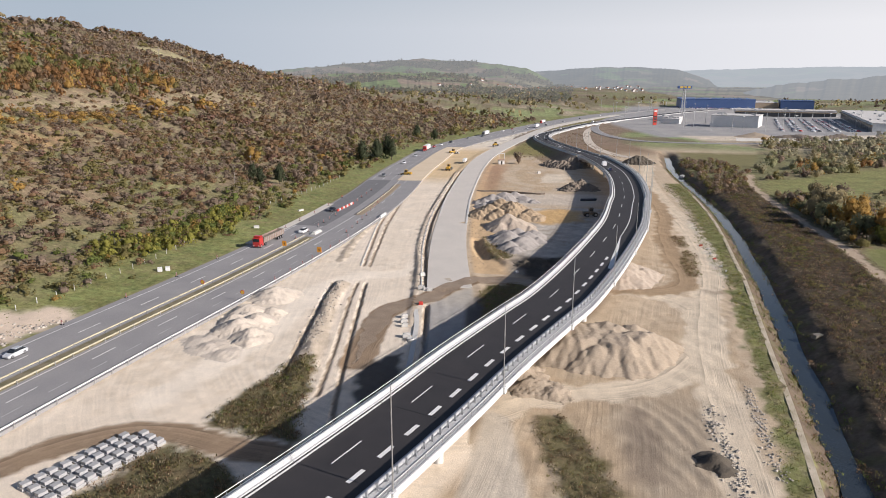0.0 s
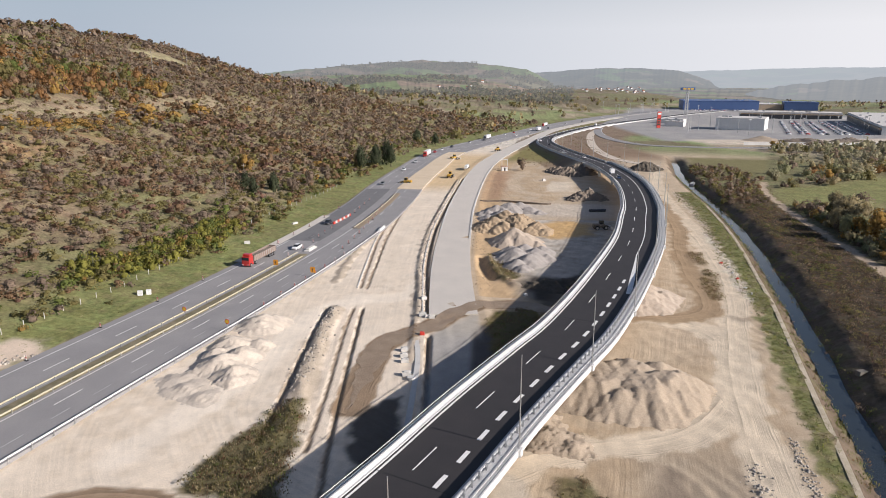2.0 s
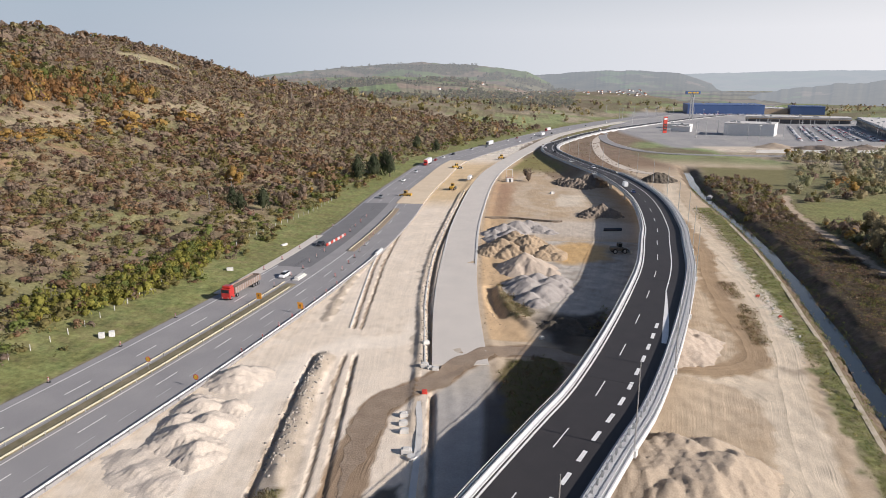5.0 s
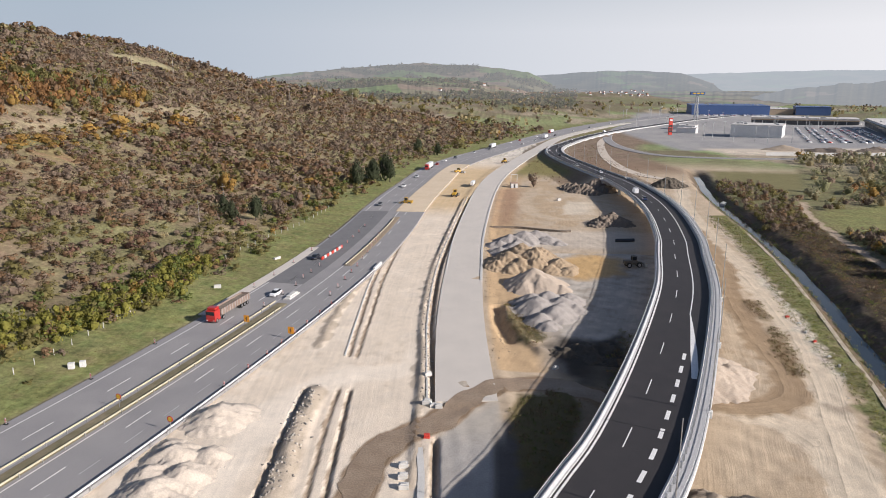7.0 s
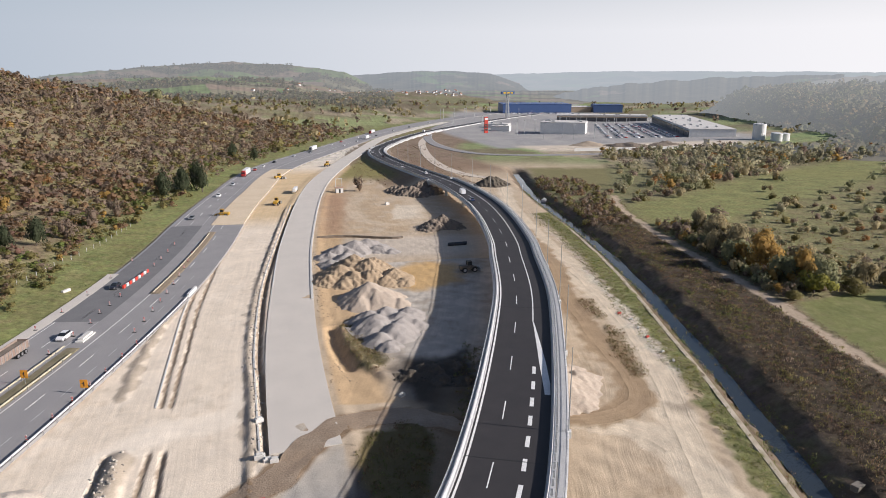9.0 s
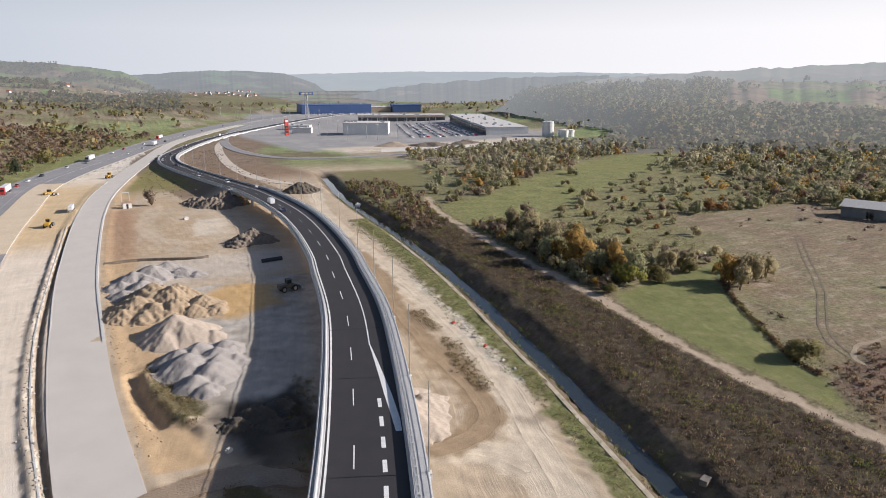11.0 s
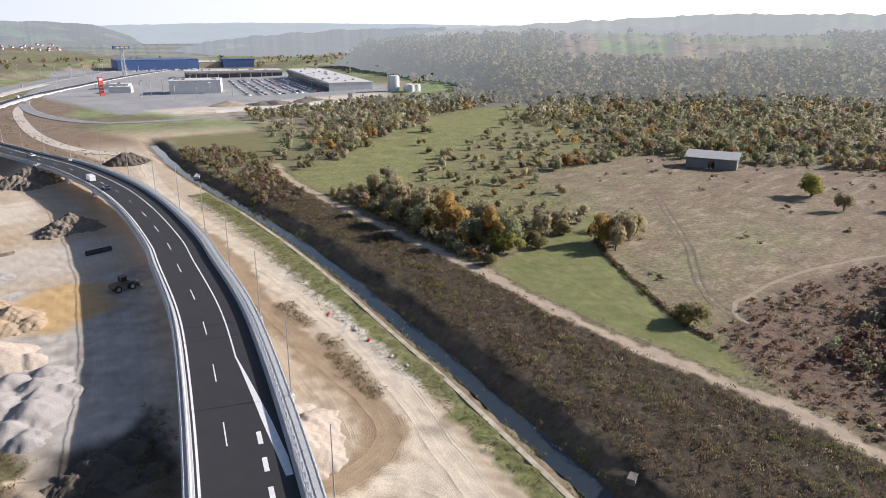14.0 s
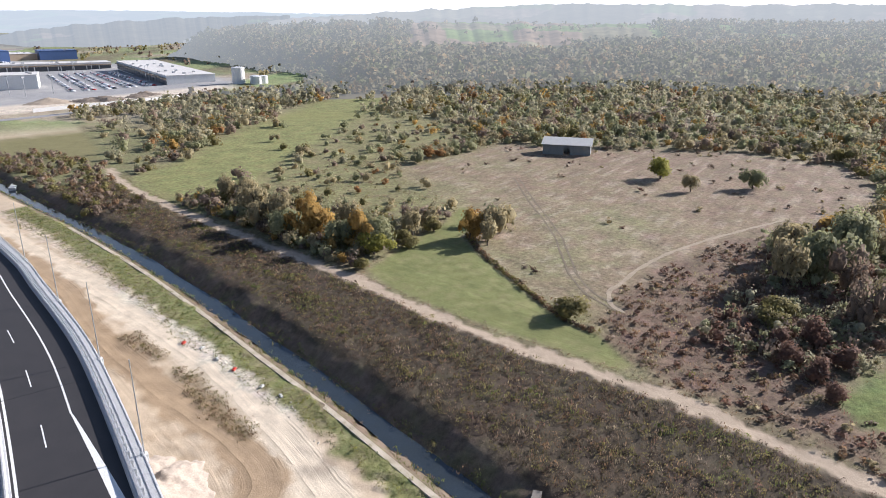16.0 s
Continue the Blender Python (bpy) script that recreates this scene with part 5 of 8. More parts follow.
# yellow-green shrubs at the foot of the hill
x, y = jitter_grid(-112, -76, 150, 240, 2.0)
dl = -dist(x, y, MEDIAN[::6]) - 15.5
dd = np.abs(dist(x, y, np.array([(-104, 168), (-97, 182), (-93, 200), (-91, 216), (-94, 232)], float)))
keep = (dd < 6 + 2 * waves(x, y, 12, 54)) & (dl > 6)
x, y = x[keep], y[keep]
sz = rng.uniform(1.3, 2.5, len(x))
stuff("verge_shrubs", "yellow-green shrubs at the foot of the slope", "shrubs", np.column_stack([x, y]), sz, sz * rng.uniform(0.9, 1.4, len(x)), choose(len(x), {LIME: 0.6, OLIVE: 0.15, GREEN: 0.2, YELLOW: 0.05}), BUSH, LEAF)
x, y = jitter_grid(-130, -60, 60, 330, 1.7)
dl = -dist(x, y, MEDIAN[::6]) - 15.5
keep = (dl > 1.5) & (dl < 34) & (rng.rand(len(x)) < 0.55)
x, y = x[keep], y[keep]
sz = rng.uniform(0.4, 0.9, len(x))
stuff("verge_grass", "rough green and straw grass tufts on the verge", "grass", np.column_stack([x, y]), sz, sz * 0.3, choose(len(x), {GREEN: 0.6, OLIVE: 0.32, STRAW: 0.08}), WEED, LEAF)

# weeds between the canal and the farm track
x, y = jitter_grid(40, 135, 58, 350, 0.85)
dk, dt = dist(x, y, CANAL[::4]), dist(x, y, TRACK[::4])
n1, n2 = waves(x, y, 40, 61), waves(x, y, 9, 62)
keep = (dk > 6.6 + 1.2 * n2) & (dt < -2.0 - 0.5 * n2) & (rng.rand(len(x)) < 0.8 + 0.25 * n2)
x, y, n1, n2, dk = x[keep], y[keep], n1[keep], n2[keep], dk[keep]
k = choose(len(x), {DRY: 0.4, BROWN: 0.18, REDB: 0.06, OLIVE: 0.22, GREYB: 0.1, STRAW: 0.04})
k = np.where((n2 + n1 > 0.55) & (rng.rand(len(x)) < 0.5), choose(len(x), {OLIVE: 0.6, GREEN: 0.4}), k)
sz = rng.uniform(0.75, 1.45, len(x)) * (1 + 0.35 * n2) * (0.55 + 0.45 * smooth01(dk, 6, 10))
stuff("weeds", "dense brown dried weeds between canal and track", "weeds", np.column_stack([x, y]), sz, sz * rng.uniform(0.4, 0.85, len(x)), k, TUFT, LEAF)
x, y = jitter_grid(96, 135, 60, 360, 0.9)
dt = dist(x, y, TRACK[::4])
keep = (np.abs(dt - 2.5) < 0.75) & (rng.rand(len(x)) < 0.8)
x, y = x[keep], y[keep]
sz = rng.uniform(0.35, 0.7, len(x))
stuff("track_weeds", "low dark weeds along the farm track's edge", "weeds", np.column_stack([x, y]), sz, sz * 0.7, choose(len(x), {BROWN: 0.35, GREYB: 0.3, OLIVE: 0.35}), WEED, LEAF)
# green plants by the water and on the near bank
x, y = jitter_grid(30, 110, 58, 400, 0.9)
dk = dist(x, y, CANAL[::4])
n2, n1 = waves(x, y, 8, 63), waves(x, y, 30, 64)
low = (((dk > 1.7) & (dk < 3.6)) | ((dk < -1.5) & (dk > -4.3))) & (rng.rand(len(x)) < 0.55 + 0.5 * n2)
bank = (dk < -5.7) & (dk + 1.3 * n1 > -9.2 - 5 * smooth01(y, 140, 225)) & (rng.rand(len(x)) < 0.85 + 0.3 * n2) & (y < 330)
for keep, nm, lb, tb, h in ((low, "bank_plants", "green and brown plants on the canal banks", {GREEN: 0.5, OLIVE: 0.25, BROWN: 0.15, GREYB: 0.1}, 0.7), (bank, "bank_grass", "green grass and weeds beside the canal", {GREEN: 0.46, OLIVE: 0.24, LIME: 0.16, STRAW: 0.1, GREYB: 0.04}, 0.5)):
    sz = rng.uniform(0.5, 1.0, keep.sum()) * (1.3 if nm == "bank_plants" else 1.0)
    stuff(nm, lb, "plants", np.column_stack([x[keep], y[keep]]), sz, sz * h * rng.uniform(0.7, 1.4, keep.sum()), choose(keep.sum(), tb), TUFT, LEAF)

# meadow, brown scrub and green corner beyond the track
x, y = jitter_grid(98, 340, 60, 300, 2.3)
dt = dist(x, y, TRACK[::4])
ns = waves(x, y, 22, 65)
mead, brn, wed, cor = inside(x, y, MEADOW, 3), inside(x, y, BROWN_SCRUB, 3), inside(x, y, GREEN_WEDGE, 1), inside(x, y, GREEN_CORNER, 1)
off_path = (np.abs(dist(x, y, PATH_1)) > 1.4) & (np.abs(dist(x, y, PATH_2)) > 1.6)
keep = (dt > 2.6) & off_path & (wed < 0.3) & (cor < 0.5) & (rng.rand(len(x)) < 0.6 + 0.3 * ns + 0.4 * brn)
x, y, mead, brn, ns = x[keep], y[keep], mead[keep], brn[keep], ns[keep]
k = choose(len(x), {OLIVE: 0.3, GREYB: 0.3, BROWN: 0.25, STRAW: 0.15})
k = np.where(mead > 0.5, choose(len(x), {STRAW: 0.3, WOODS: 0.3, GREYB: 0.3, OLIVE: 0.1}), k)
k = np.where(brn > 0.5, choose(len(x), {REDB: 0.36, BROWN: 0.26, GREYB: 0.2, WOODS: 0.12, OLIVE: 0.06}), k)
sz = rng.uniform(0.7, 1.4, len(x)) * (1 - 0.3 * mead) * (1 + 0.35 * brn)
stuff("meadow_growth", "straw-coloured rough grass and russet scrub", "grass", np.column_stack([x, y]), sz, sz * np.where(mead > 0.5, 0.22, 0.7) * rng.uniform(0.7, 1.3, len(x)), k, TUFT, LEAF)
# russet bushes over the brown scrub
x, y = jitter_grid(100, 232, 94, 152, 1.9)
keep = (inside(x, y, BROWN_SCRUB, 2) > 0.5) & (np.abs(dist(x, y, PATH_1)) > 1.5) & (rng.rand(len(x)) < 0.5 + 0.35 * waves(x, y, 14, 67)) & (dist(x, y, TRACK[::4]) > 3)
sz = rng.uniform(0.6, 1.3, keep.sum())
stuff("scrub_bushes", "low russet and grey-brown bushes in dry scrub", "bushes", np.column_stack([x[keep], y[keep]]), sz, sz * 0.7, choose(keep.sum(), {REDB: 0.3, BROWN: 0.25, GREYB: 0.3, WOODS: 0.15}), BUSH_FAR, LEAF)
# the dark hedge between the mown field and the meadow
c = spline([(118, 146), (119.5, 152), (125.5, 162), (134.5, 176), (142.5, 188), (153, 201)], 0.7)
x, y = (np.repeat(c, 2, axis=0) + rng.normal(0, 0.35, (2 * len(c), 2))).T
sz = rng.uniform(0.5, 1.0, len(x))
stuff("hedge", "low dark hedge along the mown field", "hedge", np.column_stack([x, y]), sz, sz * 0.8, choose(len(x), {BROWN: 0.4, OLIVE: 0.4, DRY: 0.2}), BUSH_FAR, LEAF)
# low bushes dotted over the meadow
x, y = rng.uniform(130, 330, 260), rng.uniform(120, 280, 260)
nb = waves(x, y, 40, 66)
keep = (inside(x, y, MEADOW, 2) > 0.5) & (nb + 0.6 * smooth01(x - 0.5 * y, 90, 190) > 0.35) & (np.abs(dist(x, y, PATH_2)) > 4) & (np.abs(dist(x, y, PATH_1)) > 3)
sz = rng.uniform(0.8, 2.0, keep.sum())
stuff("meadow_bushes", "low grey-brown bushes dotted over rough meadow", "bushes", np.column_stack([x[keep], y[keep]]), sz, sz * 0.7, choose(keep.sum(), {GREYB: 0.5, REDB: 0.2, WOODS: 0.3}), BUSH, LEAF)


def ribbon(name, label, curve, off, wide, material, lift=0.05, seed=0):
    """A narrow uneven way pressed into the grass, lying on the ground."""
    c = spline([tuple(p) for p in curve[::2]], 1.0)
    n, r = normals(c), np.random.RandomState(seed)
    w = wide * (1 + 0.35 * waves(c[:, 0], c[:, 1], 7, seed, 3))
    o = off + 0.2 * waves(c[:, 0], c[:, 1], 14, seed + 1, 3)
    v = []
    for a in (-0.5, 0.5):
        p = c + n * (o + a * w)[:, None]
        v.append(np.column_stack([p, ground_zs(p[:, 0], p[:, 1]) + lift]))
    m_ = len(c)
    return tagged(new(name, mesh(name, np.concatenate(v), [(i, m_ + i, m_ + i + 1, i + 1) for i in range(m_ - 1)], material)), label, "path", kind="structure")


M_RUT = mat("rut_soil", (0.14, 0.11, 0.075), 0.95, (0.22, 0.175, 0.11), 0.5, 0.8, 3, 0.5)
M_FOOTPATH = mat("trodden_soil", (0.36, 0.29, 0.21), 0.95, (0.25, 0.2, 0.13), 0.4, 0.8, 3, 0.5)
for i, o in enumerate((-0.95, 0.95)):
    ribbon("wheel_rut", "dark wheel rut across rough meadow", PATH_2, o, 0.55, M_RUT, 0.05, 5 + i)
ribbon("footpath", "pale trodden path through brown scrub", PATH_1, 0, 1.1, M_FOOTPATH, 0.05, 8)

# patches of bushes in the works
for p, n, tb in ((PATCH_A, 460, {OLIVE: 0.38, WOODS: 0.25, BROWN: 0.25, GREEN: 0.12}), (PATCH_B, 500, {OLIVE: 0.3, BROWN: 0.4, STRAW: 0.3}), (PATCH_C, 260, {OLIVE: 0.45, STRAW: 0.25, BROWN: 0.3}), (PATCH_D, 330, {OLIVE: 0.3, STRAW: 0.45, BROWN: 0.25}), (PATCH_E, 300, {OLIVE: 0.5, GREEN: 0.25, BROWN: 0.25}),
                 (ISLAND_1, 90, {BROWN: 0.5, STRAW: 0.3, OLIVE: 0.2}), (ISLAND_2, 210, {BROWN: 0.4, STRAW: 0.2, OLIVE: 0.4}), ([(17, 155), (20, 160), (29, 190), (26, 192), (20, 175)], 160, {OLIVE: 0.5, BROWN: 0.3, GREEN: 0.2})):
    q = np.array(p, float)
    x, y = rng.uniform(q[:, 0].min(), q[:, 0].max(), n * 3), rng.uniform(q[:, 1].min(), q[:, 1].max(), n * 3)
    keep = np.where(inside(x, y, p, 0.5) > 0.5)[0][:n]
    sz = rng.uniform(0.5, 1.15, len(keep)) * (1.3 if p in (PATCH_A, PATCH_B) else 1.0)
    stuff("rough_growth", "patch of olive and straw weeds on loose earth", "weeds", np.column_stack([x[keep], y[keep]]), sz, sz * rng.uniform(0.45, 0.8, len(keep)), choose(len(keep), tb), TUFT, LEAF)

# woods to the right
for r0, r1, step, tmpl in ((190, 400, 5.6, CROWN), (400, 560, 6.6, BUSH), (560, 600, 7.0, BUSH_FAR)):
    x, y = jitter_grid(80, r1, 40, r1 + 60, step)
    r, az = np.hypot(x, y - 95), np.degrees(np.arctan2(x, y - 95))
    n1, n2 = waves(x, y, 110, 71), waves(x, y, 35, 72)
    clear = inside(x, y, MEADOW, 6) + inside(x, y, GREEN_WEDGE, 4) + inside(x, y, [(130, 560), (380, 590), (440, 640), (560, 1060), (500, 1380), (220, 1400), (80, 900)], 10)
    clear = clear + 0.95 * inside(x + 6 * n2, y + 6 * n1, GRASS_SLOPE, 5)
    slope = inside(x, y, [(130, 330), (180, 400), (240, 520), (150, 560), (95, 500), (105, 420)], 12)
    keep = (r > r0) & (r < r1) & (az > 15) & (az < 92) & ((clear < 0.5) | ((rng.rand(len(x)) < 0.05) & (inside(x, y, GRASS_SLOPE, 3) > 0.5))) & (dist(x, y, TRACK[::4]) > 6)
    keep &= rng.rand(len(x)) < 1 - 0.62 * inside(x, y, OPEN_SCRUB, 8)
    keep &= rng.rand(len(x)) < np.clip(0.8 + 0.35 * n1 - 0.75 * slope - 0.5 * (az < 24), 0.1, 1)
    keep &= ~((az < 27) & (r > 560) & (r < 1400))
    x, y, n1, n2, r = x[keep], y[keep], n1[keep], n2[keep], r[keep]
    k = choose(len(x), {WOODS: 0.28, SILVER: 0.26, OLIVE: 0.16, GREYB: 0.18, YELLOW: 0.07, ORANGE: 0.05})
    k = np.where((n2 > 0.45) & (rng.rand(len(x)) < 0.6), SILVER, k)
    # haze put into the leaf colour: more pale crowns farther off
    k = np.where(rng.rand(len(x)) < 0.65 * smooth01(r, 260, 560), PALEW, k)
    sz = step * rng.uniform(0.45, 0.85, len(x)) * (1 + 0.15 * n2)
    tall = sz * rng.uniform(0.8, 1.35, len(x))
    open_ = np.maximum(smooth01(n1, 0.0, 0.5) * (r < 420), inside(x, y, OPEN_SCRUB, 8))
    sz, tall = sz * (1 - 0.35 * open_), tall * (1 - 0.45 * open_)
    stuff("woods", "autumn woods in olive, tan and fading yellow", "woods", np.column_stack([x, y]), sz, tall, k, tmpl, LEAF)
# the far hills' woods and hedges, with their slopes' haze glow in the leaves
for p in RANGES:
    if p["name"] not in ("hills_valley", "hills_right_near", "hills_near"):
        continue
    step = {"hills_valley": 17.0, "hills_near": 24.0, "hills_right_near": 9.0}[p["name"]]
    lim = (p["r"] * math.sin(radians(p["az0"])) if p["az0"] < 0 else 100, p["r"] * math.sin(radians(min(p["az1"], 85))))
    x, y = jitter_grid(lim[0], lim[1], 60, p["r"] + 50, step)
    az, rr = np.degrees(np.arctan2(x, y - 50)), np.hypot(x, y - 50)
    farm = far_field(az, rr, p)
    keep = (rr > p["r"] - p["deep"] + 25) & (rr < p["r"] - 4) & (az > p["az0"]) & (az < min(p["az1"], 98)) & (rng.rand(len(x)) < np.where(farm, 0.035, 0.94))
    keep &= inside(x, y, STORES, 10) < 0.5
    x, y, az = x[keep], y[keep], az[keep]
    z = np.maximum(range_z(p, x, y), ground_zs(x, y))
    mats_ = []
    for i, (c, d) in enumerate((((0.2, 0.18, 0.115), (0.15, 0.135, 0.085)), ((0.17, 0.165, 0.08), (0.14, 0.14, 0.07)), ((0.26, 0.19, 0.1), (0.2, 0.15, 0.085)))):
        m = leafmat("hazed_far_leaves", c, d)
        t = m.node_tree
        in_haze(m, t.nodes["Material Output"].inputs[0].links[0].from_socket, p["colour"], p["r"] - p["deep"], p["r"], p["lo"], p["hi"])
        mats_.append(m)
    sz = np.minimum(step * rng.uniform(0.4, 0.8, len(x)), rng.uniform(4.0, 8.0, len(x)))
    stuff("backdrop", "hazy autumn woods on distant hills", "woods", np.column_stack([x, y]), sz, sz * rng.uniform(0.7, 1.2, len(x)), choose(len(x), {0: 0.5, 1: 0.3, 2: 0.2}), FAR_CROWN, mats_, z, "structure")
# thicket along the track
x, y = jitter_grid(112, 175, 203, 300, 2.4)
lane = dist(x, y, TRACK[::4])
keep = (lane > 4) & (lane < 30 + 8 * waves(x, y, 30, 75)) & (inside(x, y, GREEN_WEDGE, 2) < 0.3) & (y > 208 + 0.25 * (x - 112)) & (inside(x, y, MEADOW, 3) < 0.5)
sz = rng.uniform(1.3, 3.0, keep.sum()) * (1 - 0.3 * smooth01(y[keep], 240, 280))
stuff("thicket", "dense autumn thicket along the farm track", "bushes", np.column_stack([x[keep], y[keep]]), sz, sz * rng.uniform(0.9, 1.5, keep.sum()), choose(keep.sum(), {WOODS: 0.3, OLIVE: 0.2, GREYB: 0.28, YELLOW: 0.07, SILVER: 0.15}), CROWN, LEAF)
x, y = jitter_grid(125, 215, 92, 130, 2.6)
keep = (dist(x, y, TRACK[::4]) > 16) & (inside(x, y, GREEN_CORNER, 2) < 0.3) & (rng.rand(len(x)) < 0.8)
sz = rng.uniform(1.0, 2.6, keep.sum())
stuff("thicket", "grey-brown thicket at the meadow's edge", "bushes", np.column_stack([x[keep], y[keep]]), sz, sz * rng.uniform(0.8, 1.4, keep.sum()), choose(keep.sum(), {REDB: 0.2, PALEW: 0.3, GREYB: 0.25, SILVER: 0.25}), BUSH, LEAF)
# scattered bushes beside the far roads and in the valley
x, y = jitter_grid(-900, 900, 700, 1500, 30)
dm, db = dist(x, y, MEDIAN[::8]), dist(x, y, BRIDGE[::8])
keep = (np.abs(dm) > 30) & (np.abs(db) > 25) & (rng.rand(len(x)) < 0.22 + 0.3 * waves(x, y, 200, 73)) & (inside(x, y, [(100, 560), (380, 590), (440, 640), (580, 1060), (520, 1420), (220, 1420), (60, 900)], 10) < 0.5)
x2, y2 = jitter_grid(-900, 900, 850, 1700, 13)
u, v = (x2 * 0.9 + y2 * 0.35) / 90, (y2 * 0.9 - x2 * 0.3) / 60
line = (np.abs(u - np.round(u)) < 0.05) | (np.abs(v - np.round(v)) < 0.07)
line &= (np.abs(dist(x2, y2, MEDIAN[::8])) > 30) & (np.abs(dist(x2, y2, BRIDGE[::8])) > 25) & (rng.rand(len(x2)) < 0.45) & (waves(x2, y2, 300, 76) > -0.2)
line &= inside(x2, y2, [(60, 560), (380, 590), (480, 640), (620, 1060), (560, 1420), (180, 1420), (40, 900)], 10) < 0.5
x, y, keep = np.r_[x[keep], x2[line]], np.r_[y[keep], y2[line]], np.ones(keep.sum() + line.sum(), bool)
sz = rng.uniform(2.5, 7, keep.sum())
stuff("valley_trees", "scattered trees and hedges in the far valley", "trees", np.column_stack([x[keep], y[keep]]), sz, sz, choose(keep.sum(), {WOODS: 0.4, GREYB: 0.3, OLIVE: 0.3}), FAR_CROWN, LEAF)
x, y = jitter_grid(18, 110, 425, 700, 4)
db, dc, dm = dist(x, y, BRIDGE[::6]), dist(x, y, CONC[::4]), dist(x, y, MEDIAN[::6])
keep = (np.abs(db) > 10) & (dc > 9) & (np.abs(db) < 40) & (rng.rand(len(x)) < 0.5 + 0.4 * waves(x, y, 30, 74))
sz = rng.uniform(0.8, 1.6, keep.sum())
stuff("embankment_growth", "brown weeds on the road embankment", "weeds", np.column_stack([x[keep], y[keep]]), sz, sz * 0.7, choose(keep.sum(), {BROWN: 0.5, GREYB: 0.3, OLIVE: 0.2}), WEED, LEAF)
x, y = jitter_grid(90, 140, 300, 430, 3.2)
dk = dist(x, y, CANAL[::4])
keep = (dk > 5) & (rng.rand(len(x)) < 0.6) & (dist(x, y, TRACK[::4]) < -3)
sz = rng.uniform(1.2, 2.6, keep.sum())
stuff("canal_bushes", "leafless and olive bushes along the canal", "bushes", np.column_stack([x[keep], y[keep]]), sz, sz, choose(keep.sum(), {GREYB: 0.4, BROWN: 0.3, OLIVE: 0.3}), BUSH, LEAF)

# single trees: trunk, limbs and a crown of many sprays
M_BARK = mat("bark", (0.15, 0.12, 0.095), 0.9, (0.08, 0.065, 0.05), 1.5, 0.7, 12, 0.5)


def tree(label, height_, radius, leaf, seed, sprays=420, lumps=16, bare=False):
    r = np.random.RandomState(seed)
    ob = holder("tree", label, "tree", "")
    bm = bmesh.new()
    top = height_ * 0.62
    tube(bm, (0, 0, -0.3), (0.1, 0.05, top * 0.55), radius * 0.085, radius * 0.06, 8)
    tube(bm, (0.1, 0.05, top * 0.55), (0.0, -0.1, top), radius * 0.06, radius * 0.03, 7)
    for i in range(7):
        a, z0 = i * 2.4 + r.uniform(0, 0.6), top * r.uniform(0.3, 0.9)
        e = (math.cos(a) * radius * 0.65, math.sin(a) * radius * 0.65, min(z0 + height_ * r.uniform(0.12, 0.3), height_ * 0.9))
        tube(bm, (0.05, 0, z0), e, radius * 0.035, radius * 0.012, 5)
        for j in range(3):
            f = (e[0] * r.uniform(1.1, 1.5) + r.normal(0, 0.2) * radius, e[1] * r.uniform(1.1, 1.5) + r.normal(0, 0.2) * radius, e[2] + r.uniform(0.02, 0.2) * height_)
            tube(bm, tuple(0.6 * c for c in e[:2]) + (z0 + (e[2] - z0) * 0.6,), f, radius * 0.014, radius * 0.005, 4)
    piece("trunk", done(bm, "trunk", M_BARK), ob, label="grey-brown bark")
    q, face = cloud(int(sprays * 3), max(6, lumps // 2), 0.055, 1.0, seed + 5, 0.54, core=3)
    zmin, zmax = 0.0, 1.35
    q[:, :, :2] *= radius / 0.95
    q[:, :, 2] = height_ * 0.06 + (q[:, :, 2] - zmin) / (zmax - zmin) * height_ * 0.94
    me = bpy.data.meshes.new("crown")
    fast_mesh(me, q.reshape(-1, 3), np.arange(len(q) * 4).reshape(-1, 4))
    me.materials.append(LEAF[leaf])
    me.attributes.new("tint", "FLOAT", "POINT").data.foreach_set("value", np.full(len(me.vertices), 0.55, np.float32))
    soft_normals(me, face.reshape(-1, 3))
    piece("crown", me, ob)
    return ob


KINDS = {"yellow": tree("spreading tree with fading yellow leaves", 10, 4.2, YELLOW, 101, 520, 18),
         "lime": tree("broad bushy tree with yellow-green leaves", 8, 5.0, LIME, 108, 560, 18),
         "olive": tree("leafy tree with dull olive autumn foliage", 9, 4.0, SILVER, 102, 560, 20),
         "brown": tree("half-bare tree with brown autumn leaves", 9, 3.4, WOODS, 103, 300, 14),
         "pine": tree("dark green pine at the roadside slope", 9, 2.8, DARKG, 104, 420, 14),
         "bare": tree("nearly leafless grey-brown tree", 8, 2.8, GREYB, 105, 150, 12),
         "red": tree("reddish-brown autumn shrub beside the track", 4, 2.6, REDB, 106, 300, 12),
         "green": tree("rounded green-yellow bush beside the field", 4.5, 3.2, OLIVE, 107, 420, 14)}
